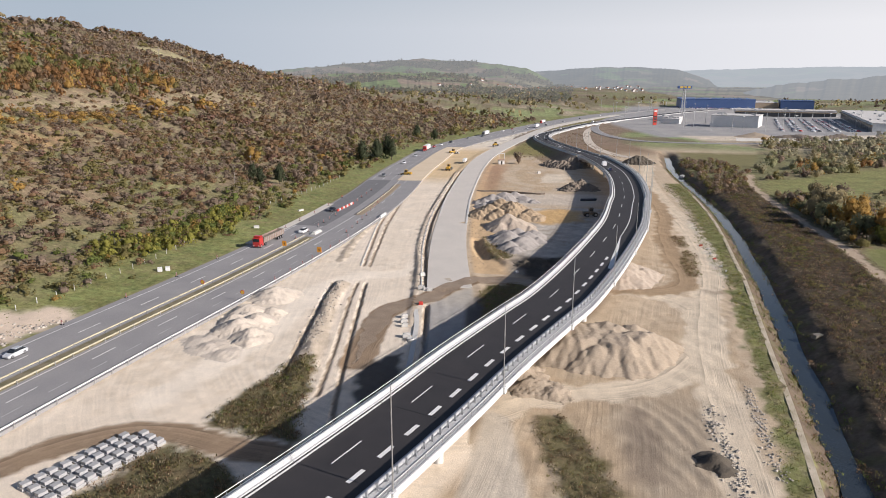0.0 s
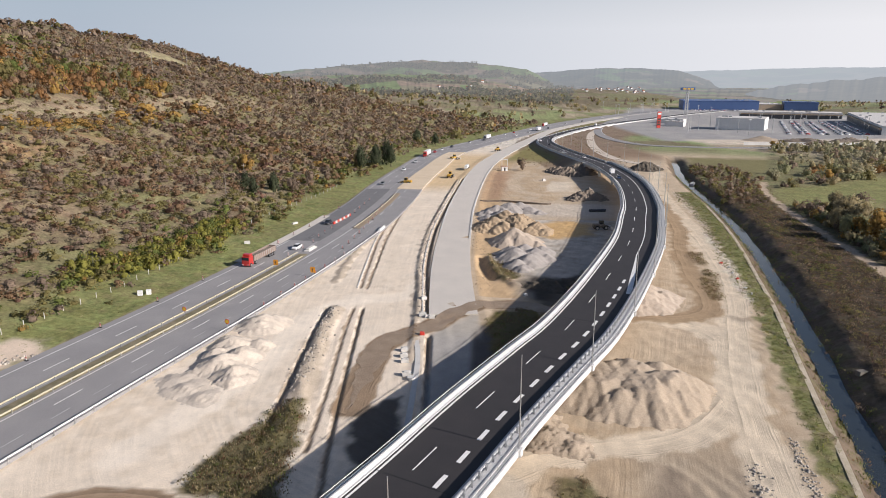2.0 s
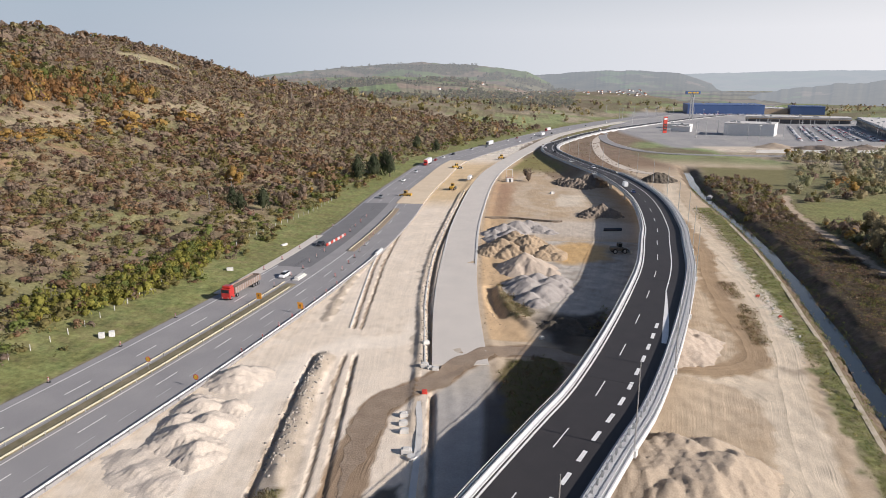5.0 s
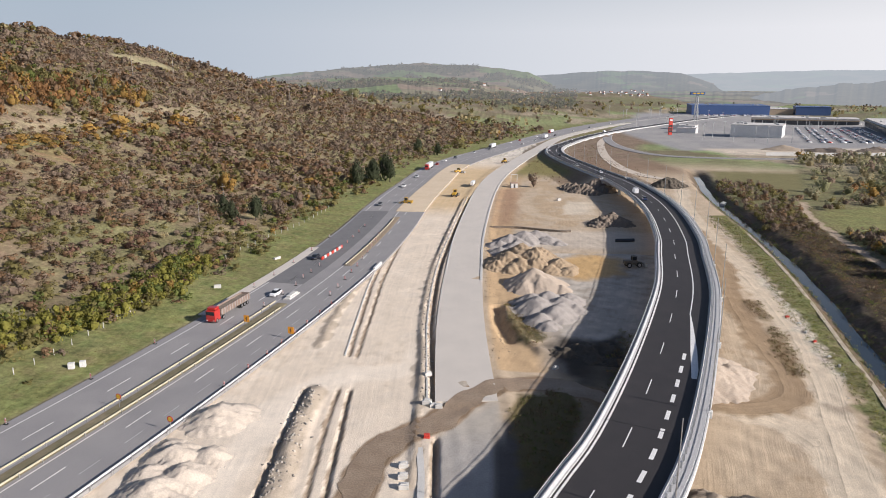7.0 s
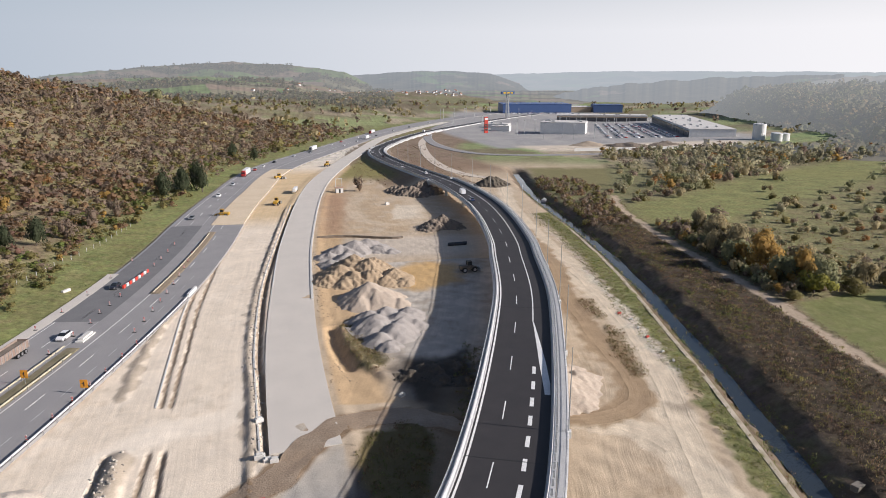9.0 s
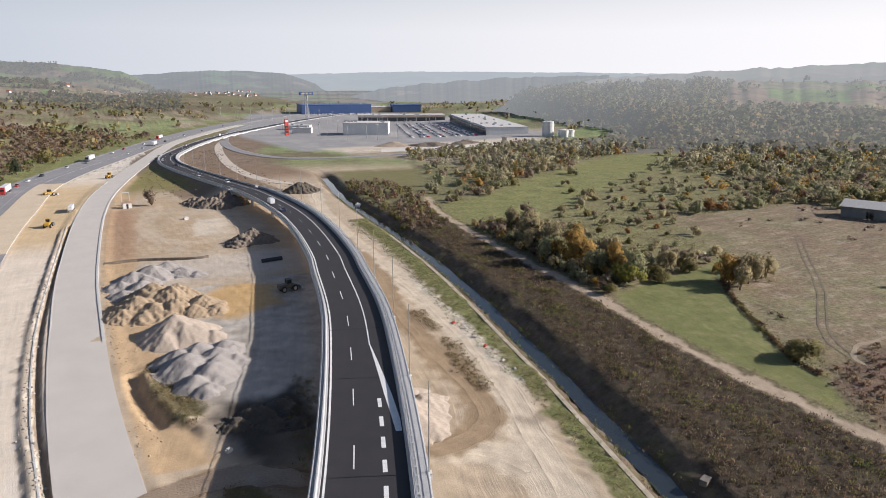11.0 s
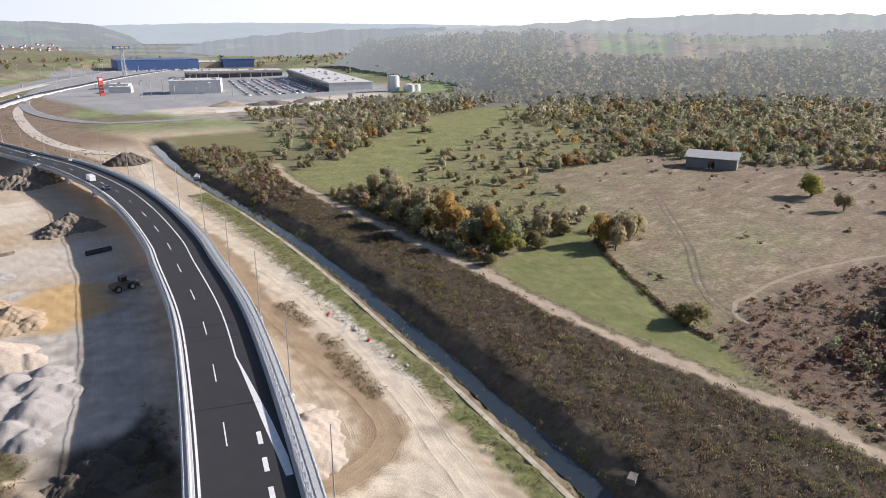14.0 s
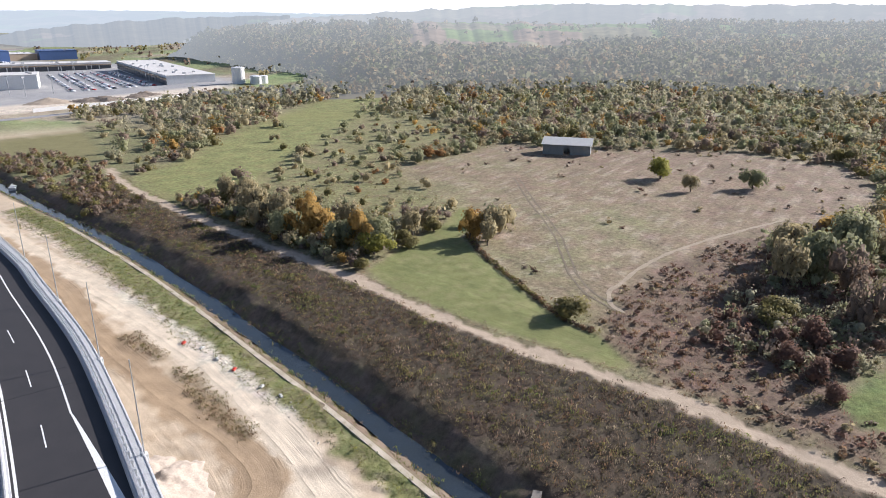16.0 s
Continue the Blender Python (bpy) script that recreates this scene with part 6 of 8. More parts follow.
SPOTS = {"yellow": [(124, 233, 1.0), (127, 217, 0.9), (-118, 318, 0.7), (133, 243, 0.8), (152, 199, 0.75)],
         "lime": [(257, 184, 0.95), (126, 211, 0.7), (135, 219, 0.65)],
         "olive": [(131, 214, 0.95), (124.5, 222, 0.8), (176, 116, 1.15), (196, 112, 1.2), (262, 152, 0.8), (120, 240, 0.9)],
         "brown": [(136, 287, 0.9), (129, 262, 1.05), (127, 248, 1.1), (133, 272, 0.9), (140, 281, 0.8), (144, 213, 0.8), (157, 195, 0.9), (150, 192, 0.7), (243, 168, 0.7), (122, 252, 0.9), (138, 232, 0.8), (166, 122, 1.1), (187, 125, 1.1), (160, 100, 1.1)],
         "pine": [(-71, 402, 1.2), (-64, 413, 1.25), (-78, 391, 1.1), (-68, 420, 1.2), (-66, 560, 1.1), (-51, 561, 0.9), (-73, 410, 1.0), (-94, 285, 0.75), (-97, 296, 0.7), (-106, 286, 0.7), (-100, 278, 0.65)],
         "bare": [(15, 405, 0.9), (-90, 300, 0.8), (-88, 318, 0.8), (150, 220, 0.7), (-85, 340, 0.9), (152, 105, 1.2), (180, 98, 1.3), (170, 110, 1.2)],
         "red": [(128, 113, 1.0), (133, 117, 0.9), (123, 108, 0.9), (138, 110, 1.1), (119, 105, 0.8), (131, 106, 1.0)],
         "green": [(121, 153.5, 1.0), (151, 211, 0.8), (139, 212, 0.8), (115.5, 206, 0.6), (135, 207, 0.7), (141, 118, 0.9), (148, 120, 1.0)]}
for kind_, spots in SPOTS.items():
    src = KINDS[kind_]
    for i, (x, y, s) in enumerate(spots):
        m = Matrix.Translation((x, y, ground_z(x, y) - 0.15)) @ Matrix.Rotation(1.7 * i, 4, "Z")
        if i == 0:
            ob = src
            ob.matrix_basis = m
        else:
            ob = copy_thing(src, m)
        s *= 1.2
        ob.scale = (s, s, s * (0.92 + 0.05 * (i % 4)))
lone = copy_thing(KINDS["olive"], Matrix.Translation((-209, 1000, ground_z(-209, 1000))))
lone.scale = (2.0, 2.0, 1.6)
lone["label"] = "lone broad dark tree on the ridge"

# ---------------------------------------------------------------- heaps of sand, gravel and rubble
def heap(label, category, cones, material, slope=0.62, cap=99.0, *, rough=0.12, step=0.36, seed=1):
    """Tipped loads that run into one another: cones (x, y, height) with rills and lumps."""
    c = np.array(cones, float)
    if slope >= 0.5:
        # the smaller loads and slips that lie round each top
        q = np.random.RandomState(seed + 50)
        more = []
        for cx, cy, ch in cones:
            for k in range(5):
                a, d = q.uniform(0, 6.28), ch * q.uniform(0.5, 1.25)
                more.append((cx + math.cos(a) * d, cy + math.sin(a) * d, max(0.3, ch - slope * d) + ch * q.uniform(0.02, 0.16)))
        c = np.array(list(cones) + more, float)
    reach = c[:, 2].max() / slope + 1.5
    xs, ys = np.arange(c[:, 0].min() - reach, c[:, 0].max() + reach, step), np.arange(c[:, 1].min() - reach, c[:, 1].max() + reach, step)
    x, y = np.meshgrid(xs, ys)
    h = np.full(x.shape, -9.0)
    for i, (cx, cy, ch) in enumerate(c):
        d = np.hypot(x - cx, y - cy)
        a = np.arctan2(y - cy, x - cx)
        rill = 1 + 0.09 * np.sin(a * 3 + i) + 0.05 * np.sin(a * 7 + 2 * i + seed + 0.3 * d) + 0.02 * np.sin(a * 19 + i) * (d > 1)
        top = np.sqrt(d * d + 0.3) - 0.5
        h = np.maximum(h, ch - slope * top * rill)
    h = np.minimum(h, cap + 0.25 * waves(x, y, 6, 70 + seed, 2))
    ok = h > -0.3
    h = h + 1.25 * rough * waves(x, y, 2.6, 80 + seed, 3) + 0.9 * rough * waves(x, y, 1.0, 90 + seed, 2)
    g = ground_zs(x.ravel(), y.ravel()).reshape(x.shape)
    # keep the one body that holds the highest place
    body = np.zeros(ok.shape, bool)
    j0 = np.unravel_index(np.argmax(h), h.shape)
    body[j0] = True
    while True:
        g2 = body.copy()
        g2[1:] |= body[:-1]
        g2[:-1] |= body[1:]
        g2[:, 1:] |= g2[:, :-1]
        g2[:, :-1] |= g2[:, 1:]
        g2 &= ok
        if (g2 == body).all():
            break
        body = g2
    ok = body
    idx = np.arange(x.size).reshape(x.shape)
    f = np.stack([idx[:-1, :-1], idx[:-1, 1:], idx[1:, 1:], idx[1:, :-1]], -1).reshape(-1, 4)
    f = f[ok.ravel()[f].any(1)]
    used, inv = np.unique(f, return_inverse=True)
    v = np.column_stack([x.ravel(), y.ravel(), (g + np.maximum(h, -0.6)).ravel()])[used]
    me = bpy.data.meshes.new(category.replace(" ", "_"))
    fast_mesh(me, v, inv.reshape(f.shape))
    me.polygons.foreach_set("use_smooth", [True] * len(me.polygons))
    me.materials.append(material)
    ob = tagged(new(category.replace(" ", "_"), me), label, category)
    return ob


M_PALE_SAND = mat("pale_sand", (0.58, 0.51, 0.43), 0.95, (0.5, 0.43, 0.35), 0.4, 0.7, 4, 0.4)
M_SAND = mat("yellow_sand", (0.40, 0.325, 0.245), 0.95, (0.33, 0.265, 0.195), 0.4, 0.7, 4, 0.4)
M_WHITE_SAND = mat("white_sand", (0.46, 0.385, 0.31), 0.95, (0.38, 0.305, 0.24), 0.4, 0.7, 4, 0.3)
M_GREY_GRAVEL = mat("grey_gravel", (0.36, 0.33, 0.305), 0.95, (0.28, 0.255, 0.235), 0.5, 0.7, 5, 0.5)
M_BROWN_SAND = mat("brown_sand", (0.41, 0.31, 0.205), 0.95, (0.29, 0.215, 0.14), 0.35, 0.8, 4, 0.5)
M_RUBBLE = mat("rubble_earth", (0.25, 0.205, 0.16), 0.95, (0.14, 0.11, 0.085), 0.6, 0.9, 4, 0.8)
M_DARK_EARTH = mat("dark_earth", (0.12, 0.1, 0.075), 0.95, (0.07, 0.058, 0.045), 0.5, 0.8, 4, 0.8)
heap("pale sand heap beside the motorway rail", "sand mound", [(-49.5, 144.6, 2.6), (-47.5, 146.5, 1.8)], M_PALE_SAND, 0.5, rough=0.15, seed=2)
heap("long pale sand heap of several tipped loads", "sand mound", [(-51.2, 132, 2.3), (-49.7, 122.5, 2.7), (-45.6, 118.5, 2.1), (-47.5, 127, 2.2), (-52.5, 127, 1.8), (-53, 120.5, 1.0), (-46, 133, 1.5), (-53.3, 135, 1.2)], M_PALE_SAND, 0.55, rough=0.2, seed=3)
heap("low spread of pale sand with wheel ruts", "sand mound", [(-52, 113, 0.8), (-48, 110, 0.6), (-55, 116, 0.7)], M_PALE_SAND, 0.2, rough=0.1, seed=4)
heap("grey gravel heap of many tipped loads", "gravel mound", [(7, 205, 3.6), (10, 211, 3.2), (13.2, 207, 3.0), (15.5, 212, 2.4), (11, 200, 2.9), (7.5, 197, 2.2), (16.5, 205, 1.7), (6, 210, 2.8), (12.5, 203, 2.6), (9, 193.5, 1.6)], M_GREY_GRAVEL, 0.6, rough=0.16, seed=5)
heap("pale conical sand heap", "sand mound", [(7.2, 226.5, 4.8), (11, 223, 2.8), (14.5, 221, 1.6), (4.5, 222, 2.6)], M_WHITE_SAND, 0.6, rough=0.1, seed=6)
heap("large brown sand heap partly dug away", "sand mound", [(0.5, 247, 4.2), (4.5, 254, 5.2), (8.5, 250, 4.6), (4, 243, 3.4), (-3, 243, 2.6), (8.5, 243, 3.4), (1.5, 240, 2.2), (10.5, 256, 3.6)], M_BROWN_SAND, 0.62, rough=0.28, seed=7)
heap("small orange-brown soil heap", "soil mound", [(15.5, 244, 3.2), (13, 240, 2.2), (18, 239.5, 1.8)], M_BROWN_SAND, 0.62, rough=0.25, seed=8)
heap("grey gravel heap of a few loads", "gravel mound", [(1, 275, 3.2), (6, 279, 3.6), (-2.5, 269.5, 2.2), (2.5, 266, 2.8), (-2, 261, 2.2), (4, 272, 2.2)], M_GREY_GRAVEL, 0.55, rough=0.16, seed=9)
heap("sloping pale gravel heap", "gravel mound", [(10.5, 282, 3.2), (14.5, 278, 2.2), (18, 275, 1.2)], M_GREY_GRAVEL, 0.5, rough=0.14, seed=10)
heap("brown heap of broken rubble", "rubble mound", [(38, 310, 3.2), (42, 313, 4.0), (45, 309, 2.6), (35, 306, 1.8)], M_RUBBLE, 0.6, rough=0.45, seed=11)
heap("long heap of rubble near the bridge end", "rubble mound", [(36, 396, 3.6), (40, 390, 4.2), (45, 395, 4.6), (50, 390, 3.2), (43, 383, 2.6), (33, 402, 2.6)], M_RUBBLE, 0.55, rough=0.5, seed=12)
heap("dark heap of earth on a sandy yard", "soil mound", [(86.5, 413, 5.0), (90.5, 415, 4.2), (83.5, 410, 2.4)], M_DARK_EARTH, 0.62, rough=0.3, seed=13)
heap("big sand mound with tracks beside the bridge", "sand mound", [(19.2, 116.5, 5.2), (23, 119, 5.6), (26.8, 115, 5.0), (31, 118, 4.6), (34, 120, 3.4), (26, 122.5, 4.6), (22.5, 112, 3.4), (28.5, 111, 2.8), (20, 121, 4.6), (31, 124, 3.4)], M_SAND, 0.62, 3.7, rough=0.16, seed=14)
heap("pale sand mound close to the bridge", "sand mound", [(36.0, 165, 3.8), (38, 168, 3.6), (42.5, 170, 2.2), (39, 173, 3.0)], M_WHITE_SAND, 0.5, 3.4, rough=0.14, seed=15)
# a mound added where dark plants lie in flat shade
heap("low dark mound standing for growth and shade by the bridge", "soil mound", [(11.5, 178, 1.1), (15.5, 180, 1.4), (20, 181.5, 1.1), (17, 175, 0.9), (21, 174, 0.8)], M_DARK_EARTH, 0.45, rough=0.35, seed=16)
heap("dark mound beside the haul road", "soil mound", [(34.4, 79.8, 1.2), (35.2, 78.2, 0.8)], M_DARK_EARTH, 0.6, rough=0.2, seed=17)
heap("low soil mound with weeds by a pier", "soil mound", [(10.5, 101, 1.6), (13.5, 99, 1.2), (9, 105, 1.6)], M_SAND, 0.4, rough=0.25, seed=18)

# broken stones along the haul roads and ditches
def stones(label, curve, width, n, s0, s1, material, seed):
    r = np.random.RandomState(seed)
    c = np.column_stack([curve, np.zeros(len(curve))]) if curve.shape[1] == 2 else curve
    l = along(c)[-1]
    cube = np.array([(-1, -1, -0.6), (1, -1, -0.6), (1, 1, -0.6), (-1, 1, -0.6), (-0.7, -0.7, 0.8), (0.8, -0.6, 0.6), (0.7, 0.8, 0.9), (-0.6, 0.7, 0.6)])
    fc = np.array([(0, 1, 5, 4), (1, 2, 6, 5), (2, 3, 7, 6), (3, 0, 4, 7), (4, 5, 6, 7)])
    vs, fs = [], []
    for i in range(n):
        p, t = at_length(c, r.uniform(0, l))
        p[:2] += r.normal(0, width / 2, 2)
        v = cube * r.uniform(s0, s1) * r.uniform(0.6, 1.3, 3) + r.normal(0, 0.1, (8, 3)) * s0
        a = r.uniform(0, 6.3)
        v = np.column_stack([v[:, 0] * math.cos(a) - v[:, 1] * math.sin(a), v[:, 0] * math.sin(a) + v[:, 1] * math.cos(a), v[:, 2]])
        vs.append(v + (p[0], p[1], ground_z(p[0], p[1])))
        fs.append(fc + 8 * i)
    me = bpy.data.meshes.new("stones")
    fast_mesh(me, np.concatenate(vs), np.concatenate(fs))
    me.materials.append(material)
    return tagged(new("stones", me), label, "stones", kind="stuff")


M_STONE = mat("broken_stone", (0.4, 0.36, 0.31), 0.9, (0.29, 0.26, 0.22), 1.0, 0.7, 6, 0.4, island=True, rand=0.35)
stones("broken grey rubble along the haul road", spline([(38.4, 96), (37.2, 86), (36, 72), (35, 60)], 2), 1.6, 420, 0.06, 0.24, M_STONE, 1)
stones("line of broken stones on dry ground", spline([(47, 104), (45.2, 95), (43.2, 84), (42, 76)], 2), 1.1, 320, 0.05, 0.2, M_STONE, 2)
stones("stones and clods along the ditch", spline([(-14.8, 152), (-17, 172), (-19.8, 198), (-21.6, 238), (-21, 283)], 3), 1.3, 300, 0.08, 0.3, M_STONE, 3)
stones("broken stones in a heap of spoil", spline([(-33, 114), (-34.6, 130), (-36, 146), (-36.4, 156)], 3), 2.4, 220, 0.08, 0.28, M_STONE, 4)
stones("lumps of rubble near the bridge end", spline([(34, 398), (42, 390), (51, 391)], 3), 5, 220, 0.2, 0.7, M_STONE, 5)
stones("clods of dug earth beside the new road", spline([(-3, 172), (-1, 190), (-4, 215), (-7, 240), (-8, 280)], 3), 3.0, 260, 0.06, 0.2, M_BROWN_SAND, 6)
stones("tumbled stones beside the canal", spline([(60, 158), (66, 178), (67.2, 195), (67.5, 206)], 3), 1.4, 60, 0.05, 0.16, M_STONE, 7)
stones("loose stones and earth on the verge", spline([(-102, 104), (-94, 116), (-89, 126)], 3), 5.0, 160, 0.1, 0.4, M_STONE, 8)

# ---------------------------------------------------------------- precast blocks
bm = bmesh.new()
box(bm, -0.75, 0.75, -0.62, 0.62, 0.0, 0.45, 0.04)
box(bm, -0.6, 0.6, -0.5, 0.5, 0.45, 0.95, 0.05)
BLOCK = done(bm, "precast_block", mat("block_concrete", (0.4, 0.4, 0.4), 0.85, (0.32, 0.32, 0.32), 0.7, 0.6, 8, 0.1))
a0, u, w = Vector((-56.2, 66.2)), Vector((5.6, 11.6)).normalized(), Vector((11.6, -5.6)).normalized()
r = random.Random(3)
for row in range(10):
    for col in range(4):
        if row >= 8 and col == 0 and r.random() < 0.5:
            continue
        p = a0 + u * (row * 1.75 + r.uniform(-0.12, 0.12)) + w * (col * 1.85 + 0.15 * row / 10 + r.uniform(-0.12, 0.12))
        ob = new("precast_block", BLOCK)
        ob.matrix_world = pose(p.x, p.y, ground_z(p.x, p.y) - 0.03, 0, 0, math.degrees(math.atan2(u.y, u.x)) + r.uniform(-5, 5))
        tagged(ob, "stepped grey precast concrete block on sand", "concrete block", "rows of precast blocks")

# ---------------------------------------------------------------- vehicles
M_GLASS = mat("car_glass", (0.02, 0.025, 0.03), 0.08, (0.03, 0.035, 0.04), 1, 0.3, 5, 0.0)
M_TYRE = mat("tyre_rubber", (0.025, 0.025, 0.025), 0.85)
M_RIM = mat("rim_metal", (0.5, 0.5, 0.52), 0.35, metal=0.8)
M_LAMP = mat("headlight_glass", (0.75, 0.75, 0.72), 0.15)
M_TAIL = mat("tail_light", (0.4, 0.02, 0.02), 0.25)


def paint(name, c):
    m = mat(name, c, 0.3, tuple(v * 0.9 for v in c), 0.8, 0.4, 4, 0.0)
    m.node_tree.nodes["Principled BSDF"].inputs["Coat Weight"].default_value = 0.5
    return m


def loft(bm, sections):
    """Rings (x, half width, z low, z high, rounding) joined along x into a closed shell."""
    rings = []
    for x, w, z0, z1, k in sections:
        pts = [(-w, z0), (w, z0), (w, z0 + (z1 - z0) * 0.55), (w * (1 - k * 0.4), z1 - (z1 - z0) * 0.08), (w * (1 - k), z1), (-w * (1 - k), z1), (-w * (1 - k * 0.4), z1 - (z1 - z0) * 0.08), (-w, z0 + (z1 - z0) * 0.55)]
        rings.append([bm.verts.new((x, y, z)) for y, z in pts])
    for a, b in zip(rings[:-1], rings[1:]):
        for i in range(8):
            bm.faces.new((a[i], a[(i + 1) % 8], b[(i + 1) % 8], b[i]))
    bm.faces.new(rings[0][::-1])
    bm.faces.new(rings[-1])
    bmesh.ops.recalc_face_normals(bm, faces=bm.faces)


def wheel_mesh(rad, wide):
    bm = bmesh.new()
    tube(bm, (0, -wide / 2, 0), (0, wide / 2, 0), rad, rad, 16)
    t = done(bm, "tyre", M_TYRE)
    bm = bmesh.new()
    tube(bm, (0, -wide / 2 - 0.015, 0), (0, wide / 2 + 0.015, 0), rad * 0.6, rad * 0.6, 10)
    return t, done(bm, "rim", M_RIM)


CAR_WHEEL, LORRY_WHEEL, BIG_WHEEL = wheel_mesh(0.32, 0.22), wheel_mesh(0.52, 0.32), wheel_mesh(0.8, 0.55)


def add_wheel(parent, x, y, rad, meshes):
    w = piece("wheel", meshes[0], parent, Matrix.Translation((x, y, rad)))
    piece("rim", meshes[1], w)


def car(label, colour, van=False):
    ob = holder("car", label, "van" if van else "car", "traffic on the roads")
    bm = bmesh.new()
    if van:
        loft(bm, [(-2.6, 0.9, 0.35, 1.9, 0.1), (-2.5, 0.98, 0.3, 2.25, 0.1), (1.2, 0.98, 0.3, 2.3, 0.1), (1.7, 0.97, 0.3, 1.5, 0.12), (2.4, 0.95, 0.3, 1.15, 0.15), (2.65, 0.85, 0.4, 0.85, 0.2)])
    else:
        loft(bm, [(-2.15, 0.78, 0.42, 0.82, 0.15), (-2.05, 0.86, 0.28, 0.95, 0.12), (-1.4, 0.9, 0.22, 1.0, 0.1), (0.9, 0.9, 0.22, 0.96, 0.1), (1.6, 0.88, 0.22, 0.84, 0.12), (2.05, 0.82, 0.26, 0.72, 0.15), (2.18, 0.7, 0.36, 0.6, 0.2)])
    body = piece("body", done(bm, "body", colour), ob)
    if not van:
        bm = bmesh.new()
        loft(bm, [(-1.85, 0.74, 0.95, 1.0, 0.1), (-1.25, 0.76, 0.93, 1.4, 0.2), (-0.2, 0.76, 0.93, 1.46, 0.2), (0.35, 0.76, 0.93, 1.4, 0.22), (1.15, 0.74, 0.92, 0.97, 0.1)])
        piece("windows", done(bm, "windows", M_GLASS), ob, label="dark window glass")
        bm = bmesh.new()
        loft(bm, [(-1.2, 0.56, 1.4, 1.47, 0.1), (-0.2, 0.6, 1.44, 1.5, 0.1), (0.3, 0.55, 1.4, 1.455, 0.1)])
        piece("roof", done(bm, "roof", colour), ob)
    else:
        piece("windscreen", made("windscreen", M_GLASS, (1.25, 1.62, -0.85, 0.85, 1.5, 2.1, 0.05)), ob, label="dark window glass")
    front = 2.12 if not van else 2.5
    for y in (-0.62, 0.62):
        piece("headlight", made("headlight", M_LAMP, (front - 0.12, front + 0.02, y - 0.16, y + 0.16, 0.55, 0.7, 0.02)), ob)
        piece("tail_light", made("tail_light", M_TAIL, (-front - 0.03, -front + 0.1, y - 0.14, y + 0.14, 0.68, 0.85, 0.02)), ob)
        for x in (-1.3, 1.35):
            add_wheel(ob, x, 0.8 if y > 0 else -0.8, 0.32, CAR_WHEEL)
    return ob


def lorry(label, cab, load, boxy=False):
    ob = holder("lorry", label, "lorry", "traffic on the roads")
    c = piece("cab", made("cab", cab, (5.6, 7.9, -1.22, 1.22, 0.9, 3.0, 0.18), (5.7, 7.4, -1.1, 1.1, 3.0, 3.65, 0.2), (5.5, 8.0, -1.2, 1.2, 0.45, 0.95, 0.06)), ob)
    piece("windscreen", made("windscreen", M_GLASS, (7.86, 7.95, -1.05, 1.05, 1.95, 2.8, 0.03)), ob)
    for y in (-0.85, 0.85):
        piece("headlight", made("headlight", M_LAMP, (7.96, 8.05, y - 0.2, y + 0.2, 0.6, 0.8, 0.02)), ob)
    piece("chassis", made("chassis", M_TYRE, (-7.9, 6.5, -0.5, 0.5, 0.75, 1.1, 0.03)), ob)
    if boxy:
        piece("box_body", made("box_body", load, (-8.0, 5.2, -1.25, 1.25, 1.1, 3.9, 0.06)), ob)
    else:
        t = piece("trailer", made("trailer", load, (-8.0, 5.2, -1.25, 1.25, 1.1, 1.3, 0.02), (-8.0, 5.2, -1.25, -1.18, 1.3, 2.7), (-8.0, 5.2, 1.18, 1.25, 1.3, 2.7), (-8.0, -7.93, -1.18, 1.18, 1.3, 2.7), (5.13, 5.2, -1.18, 1.18, 1.3, 3.0)), ob, label="open ribbed steel trailer")
        rib = made("rib", M_STEEL, (-0.06, 0.06, -1.32, -1.24, 1.1, 2.72), (-0.06, 0.06, 1.24, 1.32, 1.1, 2.72))
        for i in range(12):
            piece("rib", rib, t, Matrix.Translation((-7.7 + i * 1.14, 0, 0)))
        piece("load", made("load", M_RUBBLE, (-7.8, 5.0, -1.15, 1.15, 1.3, 2.35, 0.3)), ob, label="loose rust-brown load")
    for x in (7.0, 4.2, -4.0, -5.3, -6.6):
        for y in (-1.05, 1.05):
            add_wheel(ob, x, y, 0.52, LORRY_WHEEL)
    return ob


PAINTS = {"silver": paint("silver_paint", (0.5, 0.52, 0.54)), "white": paint("white_car_paint", (0.78, 0.78, 0.78)), "black": paint("black_paint", (0.02, 0.022, 0.03)),
          "red": paint("red_paint", (0.45, 0.03, 0.025)), "blue": paint("dark_blue_paint", (0.03, 0.06, 0.14)), "grey": paint("grey_paint", (0.16, 0.17, 0.18))}
CARS = {k: car(k + "-painted passenger car driving on the road", m) for k, m in PAINTS.items()}
CARS["van"] = car("white delivery van driving on the road", PAINTS["white"], True)
LORRIES = {"red": lorry("red articulated lorry with a loaded open trailer", PAINTS["red"], mat("trailer_steel", (0.3, 0.25, 0.22), 0.6, (0.2, 0.12, 0.08), 0.8, 0.7)),
           "white": lorry("white box lorry with a red cab", PAINTS["red"], PAINTS["white"], True),
           "blue": lorry("grey box lorry on the motorway", PAINTS["grey"], PAINTS["white"], True)}
used_once = set()


def drive(src, curve, off, y, back=False, dz=0.01):
    """Sets a vehicle on a road: off metres right of its axis at y, driving back towards smaller y or on."""
    p, t = at_length(curve, float(np.interp(y, curve[:, 1], along(curve))))
    m = turn_to(p, t, off, dz)
    if back:
        m = m @ Matrix.Rotation(math.pi, 4, "Z")
    if src.name in used_once:
        return copy_thing(src, m)
    used_once.add(src.name)
    src.matrix_basis = m
    return src


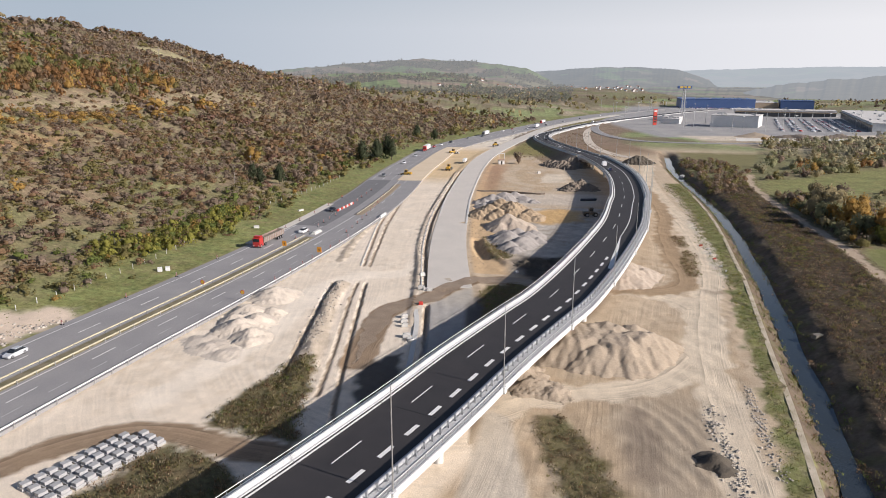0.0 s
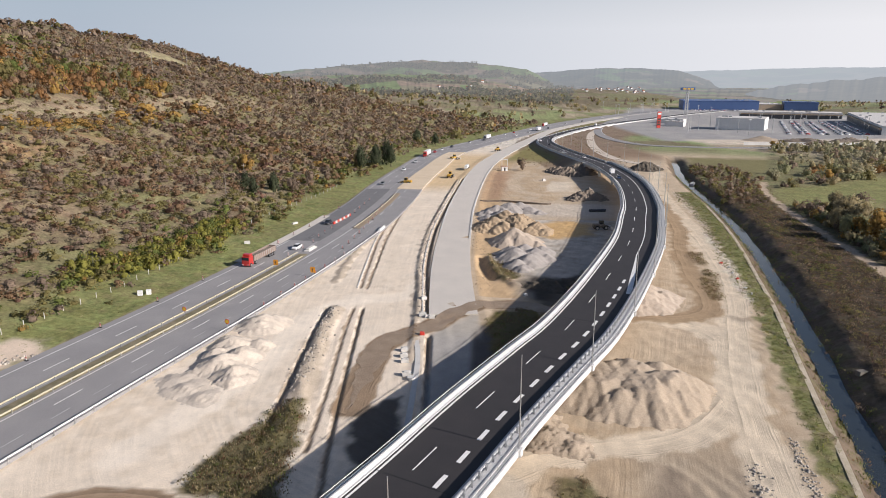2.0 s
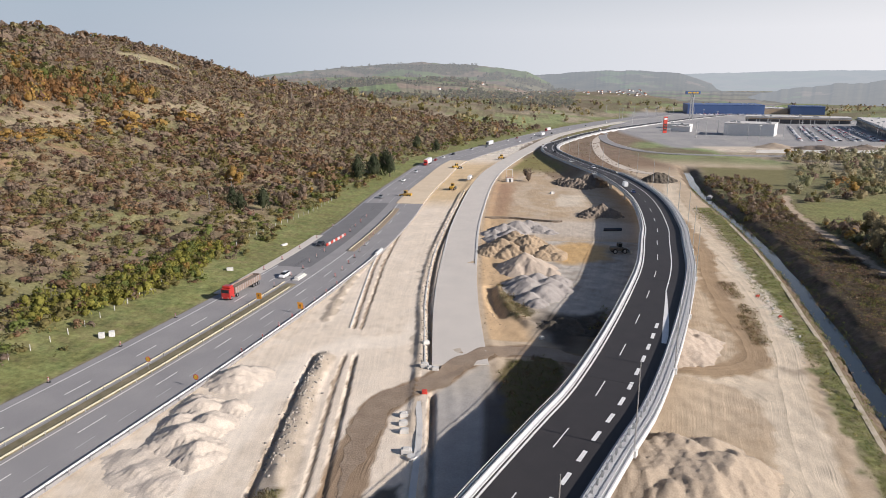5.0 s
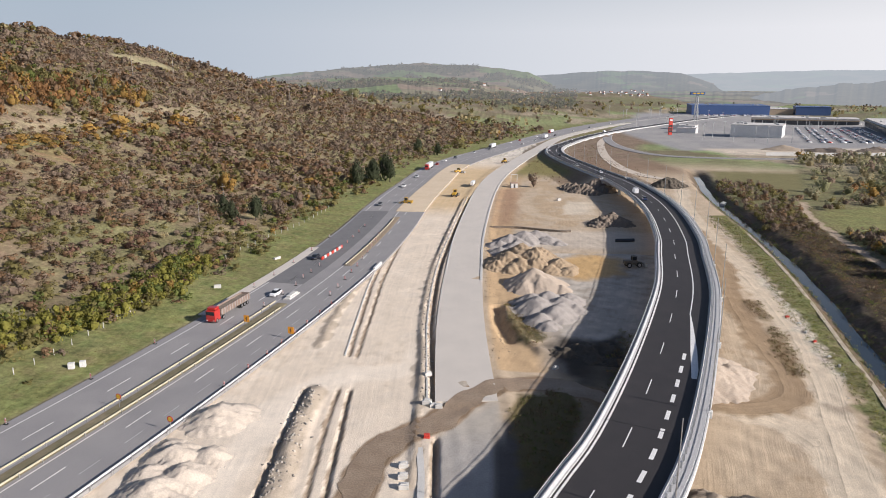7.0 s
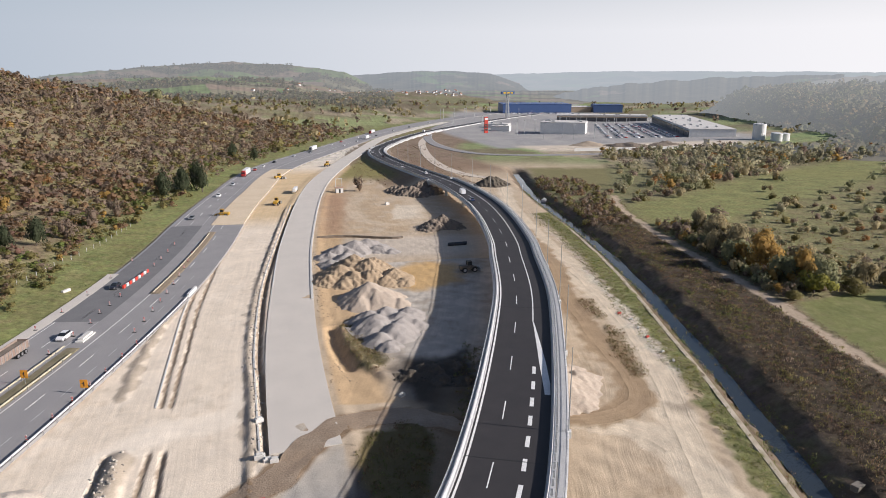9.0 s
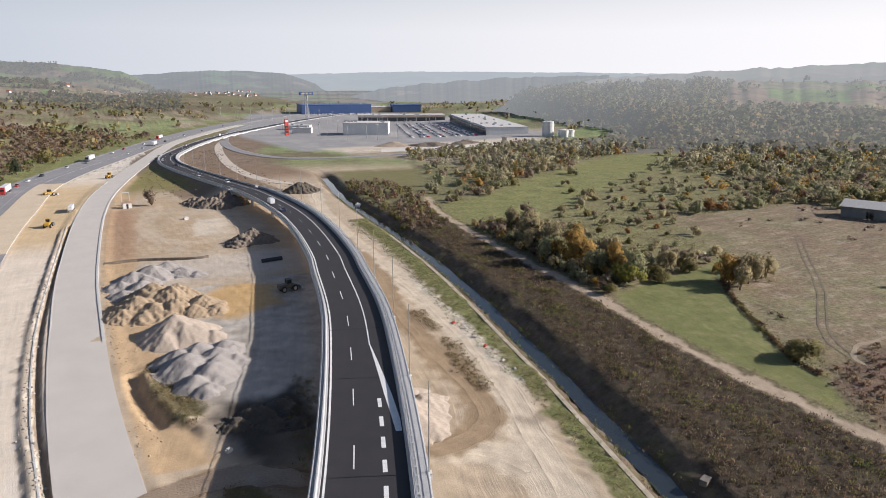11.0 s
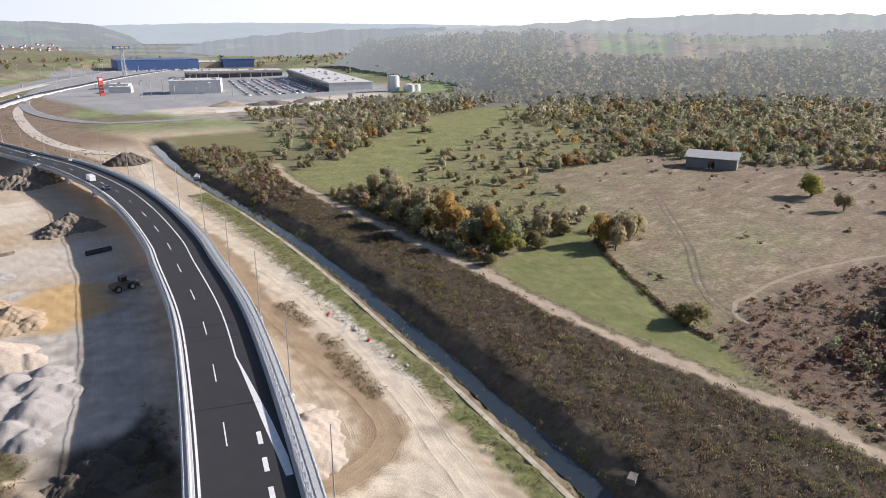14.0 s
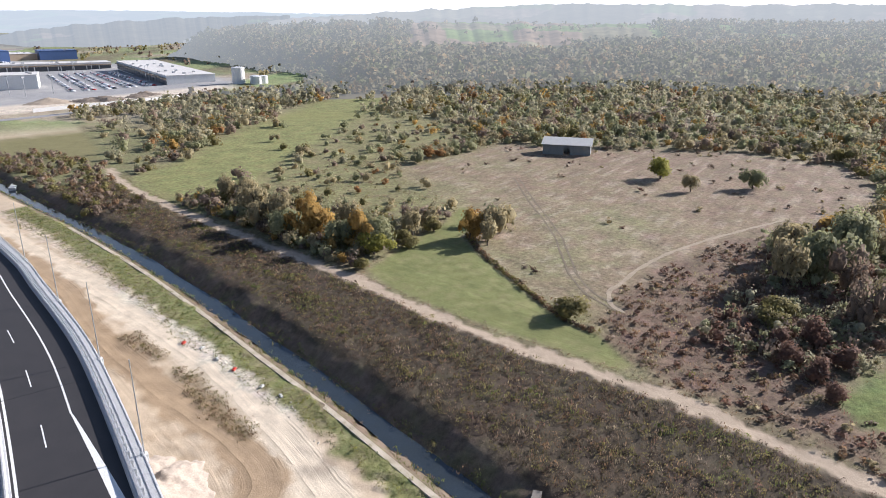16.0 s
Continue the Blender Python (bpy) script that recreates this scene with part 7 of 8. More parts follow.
drive(LORRIES["red"], MEDIAN, -9.6, 194, True)
drive(CARS["white"], MEDIAN, -4.9, 209, True)
drive(CARS["black"], MEDIAN, -9.0, 246, True)
drive(CARS["silver"], MEDIAN, -9.2, 103, True)
drive(LORRIES["white"], MEDIAN, -8.6, 476, True)
drive(CARS["red"], MEDIAN, -8.6, 500, True)
drive(LORRIES["blue"], MEDIAN, -8.6, 640, True)
for i, (k, off, y) in enumerate((("white", -8.4, 395), ("silver", -8.4, 434), ("white", -8.6, 520), ("black", -8.6, 545), ("silver", -8.6, 590), ("grey", -5, 620), ("white", -8.6, 700), ("red", -8.6, 735), ("white", -5, 790), ("grey", -8.6, 340))):
    drive(CARS[k], MEDIAN, off, y, True)
for k, off, y in (("white", 6, 690), ("silver", 6, 740), ("black", 8, 820), ("white", 6, 900), ("grey", 8, 960), ("white", 6, 1040)):
    drive(CARS[k], MEDIAN, off, y)
for k, off, y in (("blue", -4.0, 331), ("van", -4.0, 350), ("white", -0.3, 430), ("silver", -4, 470), ("black", -0.3, 545), ("white", -4, 590), ("grey", -0.3, 650), ("white", -4, 740), ("van", -4, 860)):
    drive(CARS[k], BRIDGE, off, y)
drive(LORRIES["white"], MEDIAN, -8.6, 860, True)
drive(LORRIES["blue"], MEDIAN, 7.5, 780)

# building machines
M_YELLOW = mat("machine_yellow", (0.55, 0.33, 0.04), 0.5, (0.4, 0.24, 0.05), 0.8, 0.5, 6, 0.1)


def loader(label, colour):
    ob = holder("wheel_loader", label, "wheel loader", "building machines")
    piece("engine_cover", made("engine_cover", colour, (-3.0, -0.6, -0.95, 0.95, 1.0, 2.1, 0.15)), ob)
    piece("front_frame", made("front_frame", colour, (-0.6, 1.8, -0.7, 0.7, 0.8, 1.5, 0.1)), ob)
    cab = piece("cab", made("cab", colour, (-0.7, 0.75, -0.75, 0.75, 1.9, 2.2, 0.05), (-0.7, 0.8, -0.8, 0.8, 3.25, 3.4, 0.05), (-0.7, -0.6, -0.75, -0.65, 2.2, 3.3), (-0.7, -0.6, 0.65, 0.75, 2.2, 3.3), (0.62, 0.72, -0.75, -0.65, 2.2, 3.3), (0.62, 0.72, 0.65, 0.75, 2.2, 3.3)), ob)
    piece("windows", made("windows", M_GLASS, (-0.62, 0.65, -0.69, 0.69, 2.2, 3.25)), cab)
    bm = bmesh.new()
    for y in (-0.55, 0.55):
        tube(bm, (0.6, y, 1.7), (2.6, y, 1.2), 0.16, 0.14, 6)
        tube(bm, (2.6, y, 1.2), (3.4, y, 0.6), 0.14, 0.12, 6)
    piece("lift_arm", done(bm, "lift_arm", colour), ob)
    piece("bucket", made("bucket", M_STEEL, (3.2, 3.35, -1.4, 1.4, 0.15, 1.3, 0.03), (3.3, 4.3, -1.4, 1.4, 0.1, 0.22, 0.03), (3.3, 4.1, -1.4, -1.32, 0.15, 1.1, 0.02), (3.3, 4.1, 1.32, 1.4, 0.15, 1.1, 0.02)), ob, label="scratched steel bucket")
    for x in (-1.7, 1.5):
        for y in (-1.05, 1.05):
            add_wheel(ob, x, y, 0.8, BIG_WHEEL)
    return ob


def put(ob, x, y, rz, scale=1.0, dz=0.0):
    ob.matrix_basis = pose(x, y, ground_z(x, y) + dz, 0, 0, rz)
    if scale != 1.0:
        ob.scale = (scale,) * 3
    return ob


put(loader("dark-coloured wheel loader parked in the bridge shade", mat("machine_dark", (0.12, 0.11, 0.1), 0.6, (0.2, 0.15, 0.08), 0.7, 0.6)), 38.5, 248, 10)
ly = put(loader("yellow wheel loader working on the sand bed", M_YELLOW), -45.5, 346, 170)
for x, y, rz in ((-28.5, 459, 40), (-24.8, 371, 80), (0, 520, 60)):
    copy_thing(ly, pose(x, y, ground_z(x, y), 0, 0, rz))
# a water lorry on the new road
put(lorry("pale tipper lorry standing on the new road", PAINTS["grey"], PAINTS["white"], True), -17.5, 405, 84, 0.6, 0.4)

# ---------------------------------------------------------------- road furniture
M_ORANGE = mat("sign_orange", (0.75, 0.32, 0.03), 0.5, (0.6, 0.25, 0.03), 2, 0.5, 10, 0.0)
M_SIGN_YELLOW = mat("sign_yellow", (0.78, 0.5, 0.05), 0.5, (0.6, 0.38, 0.04), 2, 0.5, 10, 0.0)
M_SIGN_RED = mat("sign_red", (0.6, 0.06, 0.04), 0.5)
M_SIGN_DARK = mat("sign_black", (0.03, 0.03, 0.03), 0.5)


def beacon():
    """A red and white guide post on a rubber foot."""
    ob = holder("traffic_post", "red-and-white guide post on a dark foot", "traffic post", "guide posts along the diversion")
    piece("foot", made("foot", M_TYRE, (-0.25, 0.25, -0.4, 0.4, 0.0, 0.12, 0.03)), ob)
    piece("panel", made("panel", M_WHITE, (-0.03, 0.03, -0.14, 0.14, 0.12, 1.15, 0.01)), ob)
    for z in (0.3, 0.62, 0.92):
        piece("stripe", made("stripe", M_SIGN_RED, (-0.036, 0.036, -0.142, 0.142, z, z + 0.14)), ob)
    return ob


post = beacon()
places = [(MEDIAN, 12.6, y) for y in (158, 166, 173, 179, 185, 191, 198, 205)] + [(MEDIAN, 9.2 - (y - 212) * 0.09, y) for y in (212, 219, 226, 233, 240, 248, 256, 264, 272, 281)] + \
    [(MEDIAN, -3.4, y) for y in (200, 210, 218)] + [(MEDIAN, -4.4 + (y - 226) * -0.02, y) for y in (225, 231, 238, 260, 268, 276, 285, 295)] + [(MEDIAN, -13.9, y) for y in (118, 136, 154, 172, 214, 226, 240, 256, 275)]
for i, (c, o, y) in enumerate(places):
    p, t = at_length(c, float(np.interp(y, c[:, 1], along(c))))
    m = turn_to(p, t, o, 0.01)
    if i == 0:
        post.matrix_basis = m
    else:
        copy_thing(post, m)


def sign(label, board, shape="square"):
    ob = holder("road_sign", label, "road sign", "warning signs")
    bm = bmesh.new()
    tube(bm, (0, 0, 0), (0, 0, 2.6), 0.04, 0.04, 8)
    piece("pole", done(bm, "pole", M_STEEL), ob)
    bm = bmesh.new()
    if shape == "round":
        tube(bm, (-0.03, 0, 2.2), (0.03, 0, 2.2), 0.55, 0.55, 20)
        b = piece("board", done(bm, "board", M_SIGN_RED), ob)
        bm = bmesh.new()
        tube(bm, (-0.036, 0, 2.2), (0.036, 0, 2.2), 0.42, 0.42, 20)
        piece("face", done(bm, "face", board), b)
    else:
        box(bm, -0.03, 0.03, -0.7, 0.7, 1.3, 2.9, 0.02)
        b = piece("board", done(bm, "board", board), ob)
        piece("symbol", made("symbol", M_SIGN_DARK, (-0.045, 0.045, -0.08, 0.08, 1.6, 2.5), (-0.044, 0.044, -0.35, 0.1, 2.1, 2.25)), b, label="dark lane symbol")
    return ob


def on_road(ob, c, off, y):
    p, t = at_length(c, float(np.interp(y, c[:, 1], along(c))))
    ob.matrix_basis = turn_to(p, t, off, 0.0) @ Matrix.Rotation(math.pi, 4, "Z")
    return ob


on_road(sign("yellow lane-change board at the motorway edge", M_SIGN_YELLOW), MEDIAN, 13.9, 78)
on_road(sign("orange works warning board on the median", M_ORANGE), MEDIAN, 0.0, 186)
on_road(sign("orange works warning board at the road edge", M_ORANGE), MEDIAN, 13.3, 182)
on_road(sign("round red-rimmed speed sign at the road edge", M_SIGN_YELLOW, "round"), MEDIAN, 13.9, 142)
on_road(sign("round red-rimmed speed sign on the median", M_SIGN_YELLOW, "round"), MEDIAN, 0.0, 146)


def water_barrier(label, colour):
    ob = holder("traffic_barrier", label, "traffic barrier", "plastic barriers")
    bm = bmesh.new()
    loft(bm, [(-0.75, 0.24, 0.0, 0.8, 0.5), (-0.7, 0.26, 0.0, 0.85, 0.5), (0.7, 0.26, 0.0, 0.85, 0.5), (0.75, 0.24, 0.0, 0.8, 0.5)])
    piece("body", done(bm, "body", colour), ob)
    return ob


wr, ww = water_barrier("red plastic water-filled road barrier", M_SIGN_RED), water_barrier("white plastic water-filled road barrier", M_WHITE)
for i in range(9):
    y = 246 + i * 1.9
    p, t = at_length(MEDIAN, float(np.interp(y, MEDIAN[:, 1], along(MEDIAN))))
    m = turn_to(p, t, -6.6 + 0.16 * i, 0.01)
    src = wr if i % 2 == 0 else ww
    if i < 2:
        src.matrix_basis = m
    else:
        copy_thing(src, m)
# crash cushion at the rail's end and barrier slabs
on_road(tagged(new("crash_cushion", made("crash_cushion", M_KERB, (-3, 3, -0.9, 0.9, 0.0, 0.35, 0.05), (-2.4, 2.2, -0.6, 0.6, 0.35, 0.8, 0.08))), "pale concrete crash cushion ending the guard rail", "crash cushion"), MEDIAN, -0.3, 209)
on_road(tagged(new("barrier_slab", made("barrier_slab", M_WHITE, (-3.5, 3.5, -0.3, 0.3, 0, 0.9, 0.06))), "white concrete barrier end beside the works", "barrier"), MEDIAN, 13.2, 240)
for x, y, rz in ((-86.6, 161.2, 15), (-85.1, 162.6, 20)):
    tagged(put(new("utility_box", made("utility_box", M_WHITE, (-0.55, 0.55, -0.4, 0.4, -0.3, 1.2, 0.04))), x, y, rz), "white utility cabinet on the grassy slope", "utility box", "utility cabinets")
tagged(put(new("concrete_bench", made("concrete_bench", M_KERB, (-0.9, 0.9, -0.5, 0.5, -0.3, 0.8, 0.1))), -79, 214, 20), "pale concrete culvert head on the slope", "culvert")
tagged(put(new("concrete_bench", made("concrete_bench", M_KERB, (-1.4, 1.4, -0.4, 0.4, -0.3, 0.6, 0.08))), -73, 246, 70), "pale concrete culvert head by the lay-by", "culvert")

# ---------------------------------------------------------------- small works items
M_PIPE = mat("black_pipe", (0.025, 0.025, 0.027), 0.5)
for i in range(5):
    bm = bmesh.new()
    tube(bm, (-3.4, 0, 0.32), (3.4, 0, 0.32), 0.3, 0.3, 12)
    ob = tagged(new("pipe", done(bm, "pipe", M_PIPE)), "black plastic drain pipe stacked on the ground", "pipe", "stack of drain pipes")
    put(ob, 41.5 + 0.12 * i, 280.2 + 0.63 * i, 8)
wall_ = tagged(sweep("low_wall", np.column_stack([spline([(-6.5, 299), (3, 299.5), (12, 296.5), (20, 293.5), (24, 294)], 3), np.full(len(spline([(-6.5, 299), (3, 299.5), (12, 296.5), (20, 293.5), (24, 294)], 3)), 0.1)]), [(-0.35, -0.5), (-0.35, 0.75), (0.35, 0.75), (0.35, -0.5)], M_RUBBLE), "long low bank of dug earth and boards", "earth bank")
kiosk = holder("kiosk", "small white site hut with a flat roof", "site hut")
piece("wall", made("wall", M_WHITE, (-1.8, 1.8, -1.4, 1.4, 0, 2.5, 0.03)), kiosk)
piece("roof", made("roof", mat("hut_roof", (0.45, 0.3, 0.22), 0.8), (-2.1, 2.1, -1.7, 1.7, 2.5, 2.7, 0.04)), kiosk)
piece("door", made("door", M_SIGN_DARK, (-0.45, 0.45, -1.43, -1.39, 0, 2.0)), kiosk)
put(kiosk, 4.5, 402, 10)
portal = holder("steel_frame", "white steel gantry frame on the site", "frame")
piece("beam", made("beam", M_WHITE, (-1.8, 1.8, -0.15, 0.15, 4.3, 4.6)), portal)
for x in (-1.7, 1.7):
    piece("post", made("post", M_WHITE, (x - 0.12, x + 0.12, -0.12, 0.12, 0, 4.3)), portal)
put(portal, 4.8, 421, 5)
for (x, y, s, rz) in ((-16.2, 132.9, 0.9, 10), (-15.9, 130, 0.9, 8), (-15.4, 127.5, 0.9, 8), (-14.8, 152.3, 1.0, 0), (-13.6, 151.6, 0.8, 15), (-12.6, 151.2, 0.8, 5), (-15.9, 164.1, 0.9, 30), (-14.2, 121.5, 1.0, 5), (25, 362, 1.2, 20), (9, 170, 0.7, 40)):
    bm = bmesh.new()
    box(bm, -0.8, 0.8, -0.5, 0.5, 0, 0.8, 0.06)
    box(bm, -0.5, 0.5, -0.3, 0.3, 0.8, 1.0, 0.04)
    ob = tagged(new("concrete_element", done(bm, "concrete_element", M_KERB)), "pale precast concrete drain element on the ground", "concrete block", "precast drain elements")
    put(ob, x, y, rz, s)
tagged(put(new("red_pump", made("red_pump", M_SIGN_RED, (-0.45, 0.45, -0.3, 0.3, 0.2, 0.7, 0.06), (-0.5, 0.5, -0.36, 0.36, 0, 0.2, 0.03))), -13.6, 141, 0), "small red site pump beside the ditch", "pump")
bm = bmesh.new()
tube(bm, (0, 0, 0), (0, 0, 0.5), 0.75, 0.75, 18)
tagged(put(new("manhole_ring", done(bm, "manhole_ring", M_KERB)), -13.2, 120, 0), "round concrete manhole ring", "manhole")
strip_ = tagged(sweep("drain_kerb", np.column_stack([spline([(-11.4, 100), (-12.8, 126), (-14.4, 138)], 3), np.full(len(spline([(-11.4, 100), (-12.8, 126), (-14.4, 138)], 3)), 0.05)]), [(-0.5, -0.2), (-0.5, 0.3), (0.5, 0.3), (0.5, -0.2)], M_KERB), "pale concrete drainage kerb", "kerb")
for (x, y, rz) in ((67.1, 204.8, 20), (68.0, 200.3, 5), (67.0, 194.3, 60), (66.6, 188.9, 30), (65.9, 180.5, 15), (65.7, 175.6, 70)):
    red = x in (66.6, 67.1)
    tagged(put(new("road_marker", made("road_marker", M_SIGN_RED if red else M_KERB, (-0.5, 0.5, -0.22, 0.22, 0, 0.3, 0.05), (-0.2, 0.2, -0.14, 0.14, 0.3, 0.45, 0.03))), x, y, rz), "red plastic block lying beside the canal path" if red else "pale concrete block lying beside the canal path", "block", "blocks by the canal path")
tagged(put(new("culvert_slab", made("culvert_slab", mat("weathered_slab", (0.22, 0.2, 0.17), 0.9, (0.14, 0.12, 0.1), 0.8, 0.8), (-0.9, 0.9, -0.6, 0.6, -0.6, 0.4, 0.06))), 70.5, 131.5, 20, 1.0, 0.2), "grey concrete slab among weeds by the canal", "slab")
tagged(put(new("weir", made("weir", M_KERB, (-4, 4, -1.2, 1.2, -1.5, 0.3, 0.1))), 104, 372, 60, 1.0, 0.5), "grey concrete outlet on the canal bank", "outlet")

# ---------------------------------------------------------------- barn in the meadow
barn = holder("barn", "long grey barn with a pale metal roof", "barn")
M_BARN = mat("barn_boards", (0.2, 0.22, 0.22), 0.85, (0.28, 0.28, 0.26), 0.8, 0.6, 5, 0.2)
M_TIN = mat("tin_roof", (0.55, 0.54, 0.5), 0.5, (0.45, 0.43, 0.38), 0.5, 0.5, 5, 0.1, metal=0.2)
piece("wall", made("wall", M_BARN, (-10.5, 10.5, 3.6, 4.0, 0, 5.2), (-10.5, -10.2, -4, 3.6, 0, 5.2), (10.2, 10.5, -4, 3.6, 0, 5.2), (-10.2, -1.2, -3.8, -3.6, 0, 4.4), (1.6, 10.2, -3.8, -3.6, 0, 4.4), (-1.2, 1.6, -3.8, -3.6, 3.2, 4.4)), barn)
rf = new("roof", mesh("roof", [(-11.2, -5, 4.7), (11.2, -5, 4.7), (11.2, 5, 6.6), (-11.2, 5, 6.6), (-11.2, -5, 4.85), (11.2, -5, 4.85), (11.2, 5, 6.75), (-11.2, 5, 6.75)], [(3, 2, 1, 0), (4, 5, 6, 7), (0, 1, 5, 4), (1, 2, 6, 5), (2, 3, 7, 6), (3, 0, 4, 7)], M_TIN))
rf.parent = barn
for x in np.linspace(-10.2, 10.2, 7):
    piece("post", made("post", M_BARN, (x - 0.12, x + 0.12, -4.1, -3.86, 0, 4.8)), barn)
put(barn, 281, 236, -68, 1.0, -0.3)

# wet mud dragged across the new road by lorries
def mud(label, curve, wide, seed):
    c = spline([tuple(p) for p in curve[::2]], 1.0)
    n = normals(c)
    v, cols = [], 9
    l = along(np.column_stack([c, np.zeros(len(c))]))
    fade = np.minimum(1, np.minimum(l / 22 + 0.05, (l[-1] - l) / 10 + 0.1))
    for j, a in enumerate(np.linspace(-0.5, 0.5, cols)):
        edge = (0.9 * waves(l + 40 * (a > 0), l * 0.3, 5, seed, 4) * abs(a) * 2) * 0.8
        p = c + n * (a * wide * fade + edge * np.sign(a))[:, None]
        dc = np.abs(dist(p[:, 0], p[:, 1], CONC[::2]))
        z = ground_zs(p[:, 0], p[:, 1]) + 0.05
        z = np.where((dc < 5.9) & (p[:, 1] > 152.5), np.maximum(z, ROAD_TOP + 0.03), z)
        v.append(np.column_stack([p, z]))
    m_ = len(c)
    f = [(j * m_ + i, (j + 1) * m_ + i, (j + 1) * m_ + i + 1, j * m_ + i + 1) for j in range(cols - 1) for i in range(m_ - 1)]
    return tagged(new("mud", mesh("mud", np.concatenate(v), f, M_MUD, True)), label, "mud", kind="structure")


ROAD_TOP = 0.53
M_MUD = mat("wet_mud", (0.24, 0.175, 0.12), 0.6, (0.36, 0.28, 0.2), 0.35, 0.8, 3, 0.5)
mud("brown wet mud tracked across the new road", MUD_2, 5.2, 31)

# kerb stones set along the drain trenches
for pts, o in (([(-33.4, 173), (-35.7, 197), (-38.4, 230), (-39.1, 272)], -0.9), ([(-13.7, 152.2), (-15.9, 171.6), (-18.6, 198.5), (-20.4, 238), (-19.9, 283), (-17.4, 367)], -1.05)):
    c = spline(pts, 2.0)
    c = c + normals(c) * o
    c = np.column_stack([c, ground_zs(c[:, 0], c[:, 1])])
    tagged(sweep("kerb", c, [(-0.14, -0.2), (-0.14, 0.14), (0.14, 0.14), (0.14, -0.2)], M_KERB), "pale concrete kerb along a drain trench", "kerb", kind="structure")

# ---------------------------------------------------------------- shopping halls
M_BLUE = mat("blue_cladding", (0.06, 0.115, 0.27), 0.5, (0.075, 0.135, 0.3), 0.1, 0.5, 2, 0.0)
M_DARKFRONT = mat("dark_shopfront", (0.06, 0.065, 0.075), 0.3, (0.12, 0.12, 0.13), 0.2, 0.6, 2, 0.0)
M_ROOFW = mat("roof_membrane", (0.62, 0.6, 0.57), 0.8, (0.52, 0.5, 0.47), 0.05, 0.6, 1, 0.0)
M_TAN = mat("tan_cladding", (0.42, 0.32, 0.22), 0.7)
r = random.Random(11)


def hall(label, wall_m, p, q, depth, h, front=None, units=6, roof_m=None):
    """A flat-roofed hall: its front from p to q, depth behind to the right of that line."""
    p, q = Vector(p), Vector(q)
    ln_ = (q - p).length
    ob = holder("shopping_hall", label, "shop building", "shopping park halls")
    piece("wall", made("wall", wall_m, (0, ln_, -depth, 0, -1, h)), ob)
    piece("roof", made("roof", roof_m or M_ROOFW, (-0.4, ln_ + 0.4, -depth - 0.4, 0.4, h, h + 0.5)), ob)
    if front:
        n = max(3, int(ln_ / 14))
        for i in range(n):
            piece("shopfront", made("shopfront", front, (ln_ * i / n + 0.6, ln_ * (i + 1) / n - 0.6, 0.0, 0.25, 0.0, h * 0.62)), ob, label="dark glazed shopfront")
        piece("canopy", made("canopy", M_TAN, (0, ln_, 0, 2.6, h * 0.66, h * 0.8)), ob)
    for i in range(units):
        x, y = r.uniform(4, ln_ - 6), -r.uniform(4, depth - 5)
        piece("roof_unit", made("roof_unit", M_STEEL, (x, x + 3.5, y, y + 2.2, h + 0.5, h + 2.0)), ob)
    d = q - p
    ob.matrix_basis = pose(p.x, p.y, ground_z(*((p + q) / 2)), 0, 0, math.degrees(math.atan2(d.y, d.x)))
    return ob


hall("long white hall with dark shopfronts facing a car park", M_WHITE, (371, 705), (462, 965), 46, 9.5, M_DARKFRONT, 16)
hall("white hall closing the far end of the car park", M_WHITE, (475, 1005), (350, 1050), 40, 9, M_DARKFRONT, 8)
hall("plain white box hall at the entrance", M_WHITE, (294, 796), (248, 818), 42, 13, None, 6)
hall("large blue-clad furniture store", M_BLUE, (462, 1285), (335, 1305), 90, 16, None, 8, M_BLUE)
hall("smaller blue-clad store further along", M_BLUE, (560, 1275), (508, 1290), 50, 14, None, 3, M_BLUE)
hall("tan-clad low store between blue ones", M_TAN, (508, 1300), (466, 1308), 60, 10, None, 2)
hall("small white service building by the road", M_WHITE, (225, 870), (205, 880), 14, 6, None, 2)
hall("low white shop near the filling station", M_WHITE, (240, 930), (212, 945), 18, 5, None, 2)
for i, (x, y, rad, h) in enumerate(((414, 652, 6.0, 15), (424, 640, 5, 7), (428, 634, 5, 7), (420, 632, 4, 7))):
    bm = bmesh.new()
    tube(bm, (0, 0, -1), (0, 0, h), rad, rad, 24)
    tube(bm, (0, 0, h), (0, 0, h + 0.6), rad, rad * 0.3, 24)
    tagged(put(new("storage_tank", done(bm, "storage_tank", M_WHITE)), x, y, 0), "white cylindrical tank beside the hall", "tank", "white tanks")
tower = holder("sign_tower", "tall steel mast carrying a dark sign platform", "sign tower")
bm = bmesh.new()
for a, b in ((-1.5, -1.5), (1.5, -1.5), (1.5, 1.5), (-1.5, 1.5)):
    tube(bm, (a * 1.4, b * 1.4, 0), (a, b, 40), 0.6, 0.5, 6)
for k in range(9):
    z = k * 4.4
    tube(bm, (-1.9, -1.9, z), (1.8, 1.8, z + 4.4), 0.18, 0.18, 5)
    tube(bm, (1.9, -1.9, z), (-1.8, 1.8, z + 4.4), 0.18, 0.18, 5)
piece("mast", done(bm, "mast", M_STEEL), tower)
piece("sign_box", made("sign_box", M_BLUE, (-11, 11, -3, 3, 38, 42.5, 0.2)), tower)
piece("sign_bars", made("sign_bars", M_SIGN_YELLOW, (-8, -3, -3.1, -3.0, 39.2, 41.4), (-1.5, 3, -3.1, -3.0, 39.2, 41.4), (4.5, 8.5, -3.1, -3.0, 39.2, 41.4)), tower)
put(tower, 302, 1157, 0)
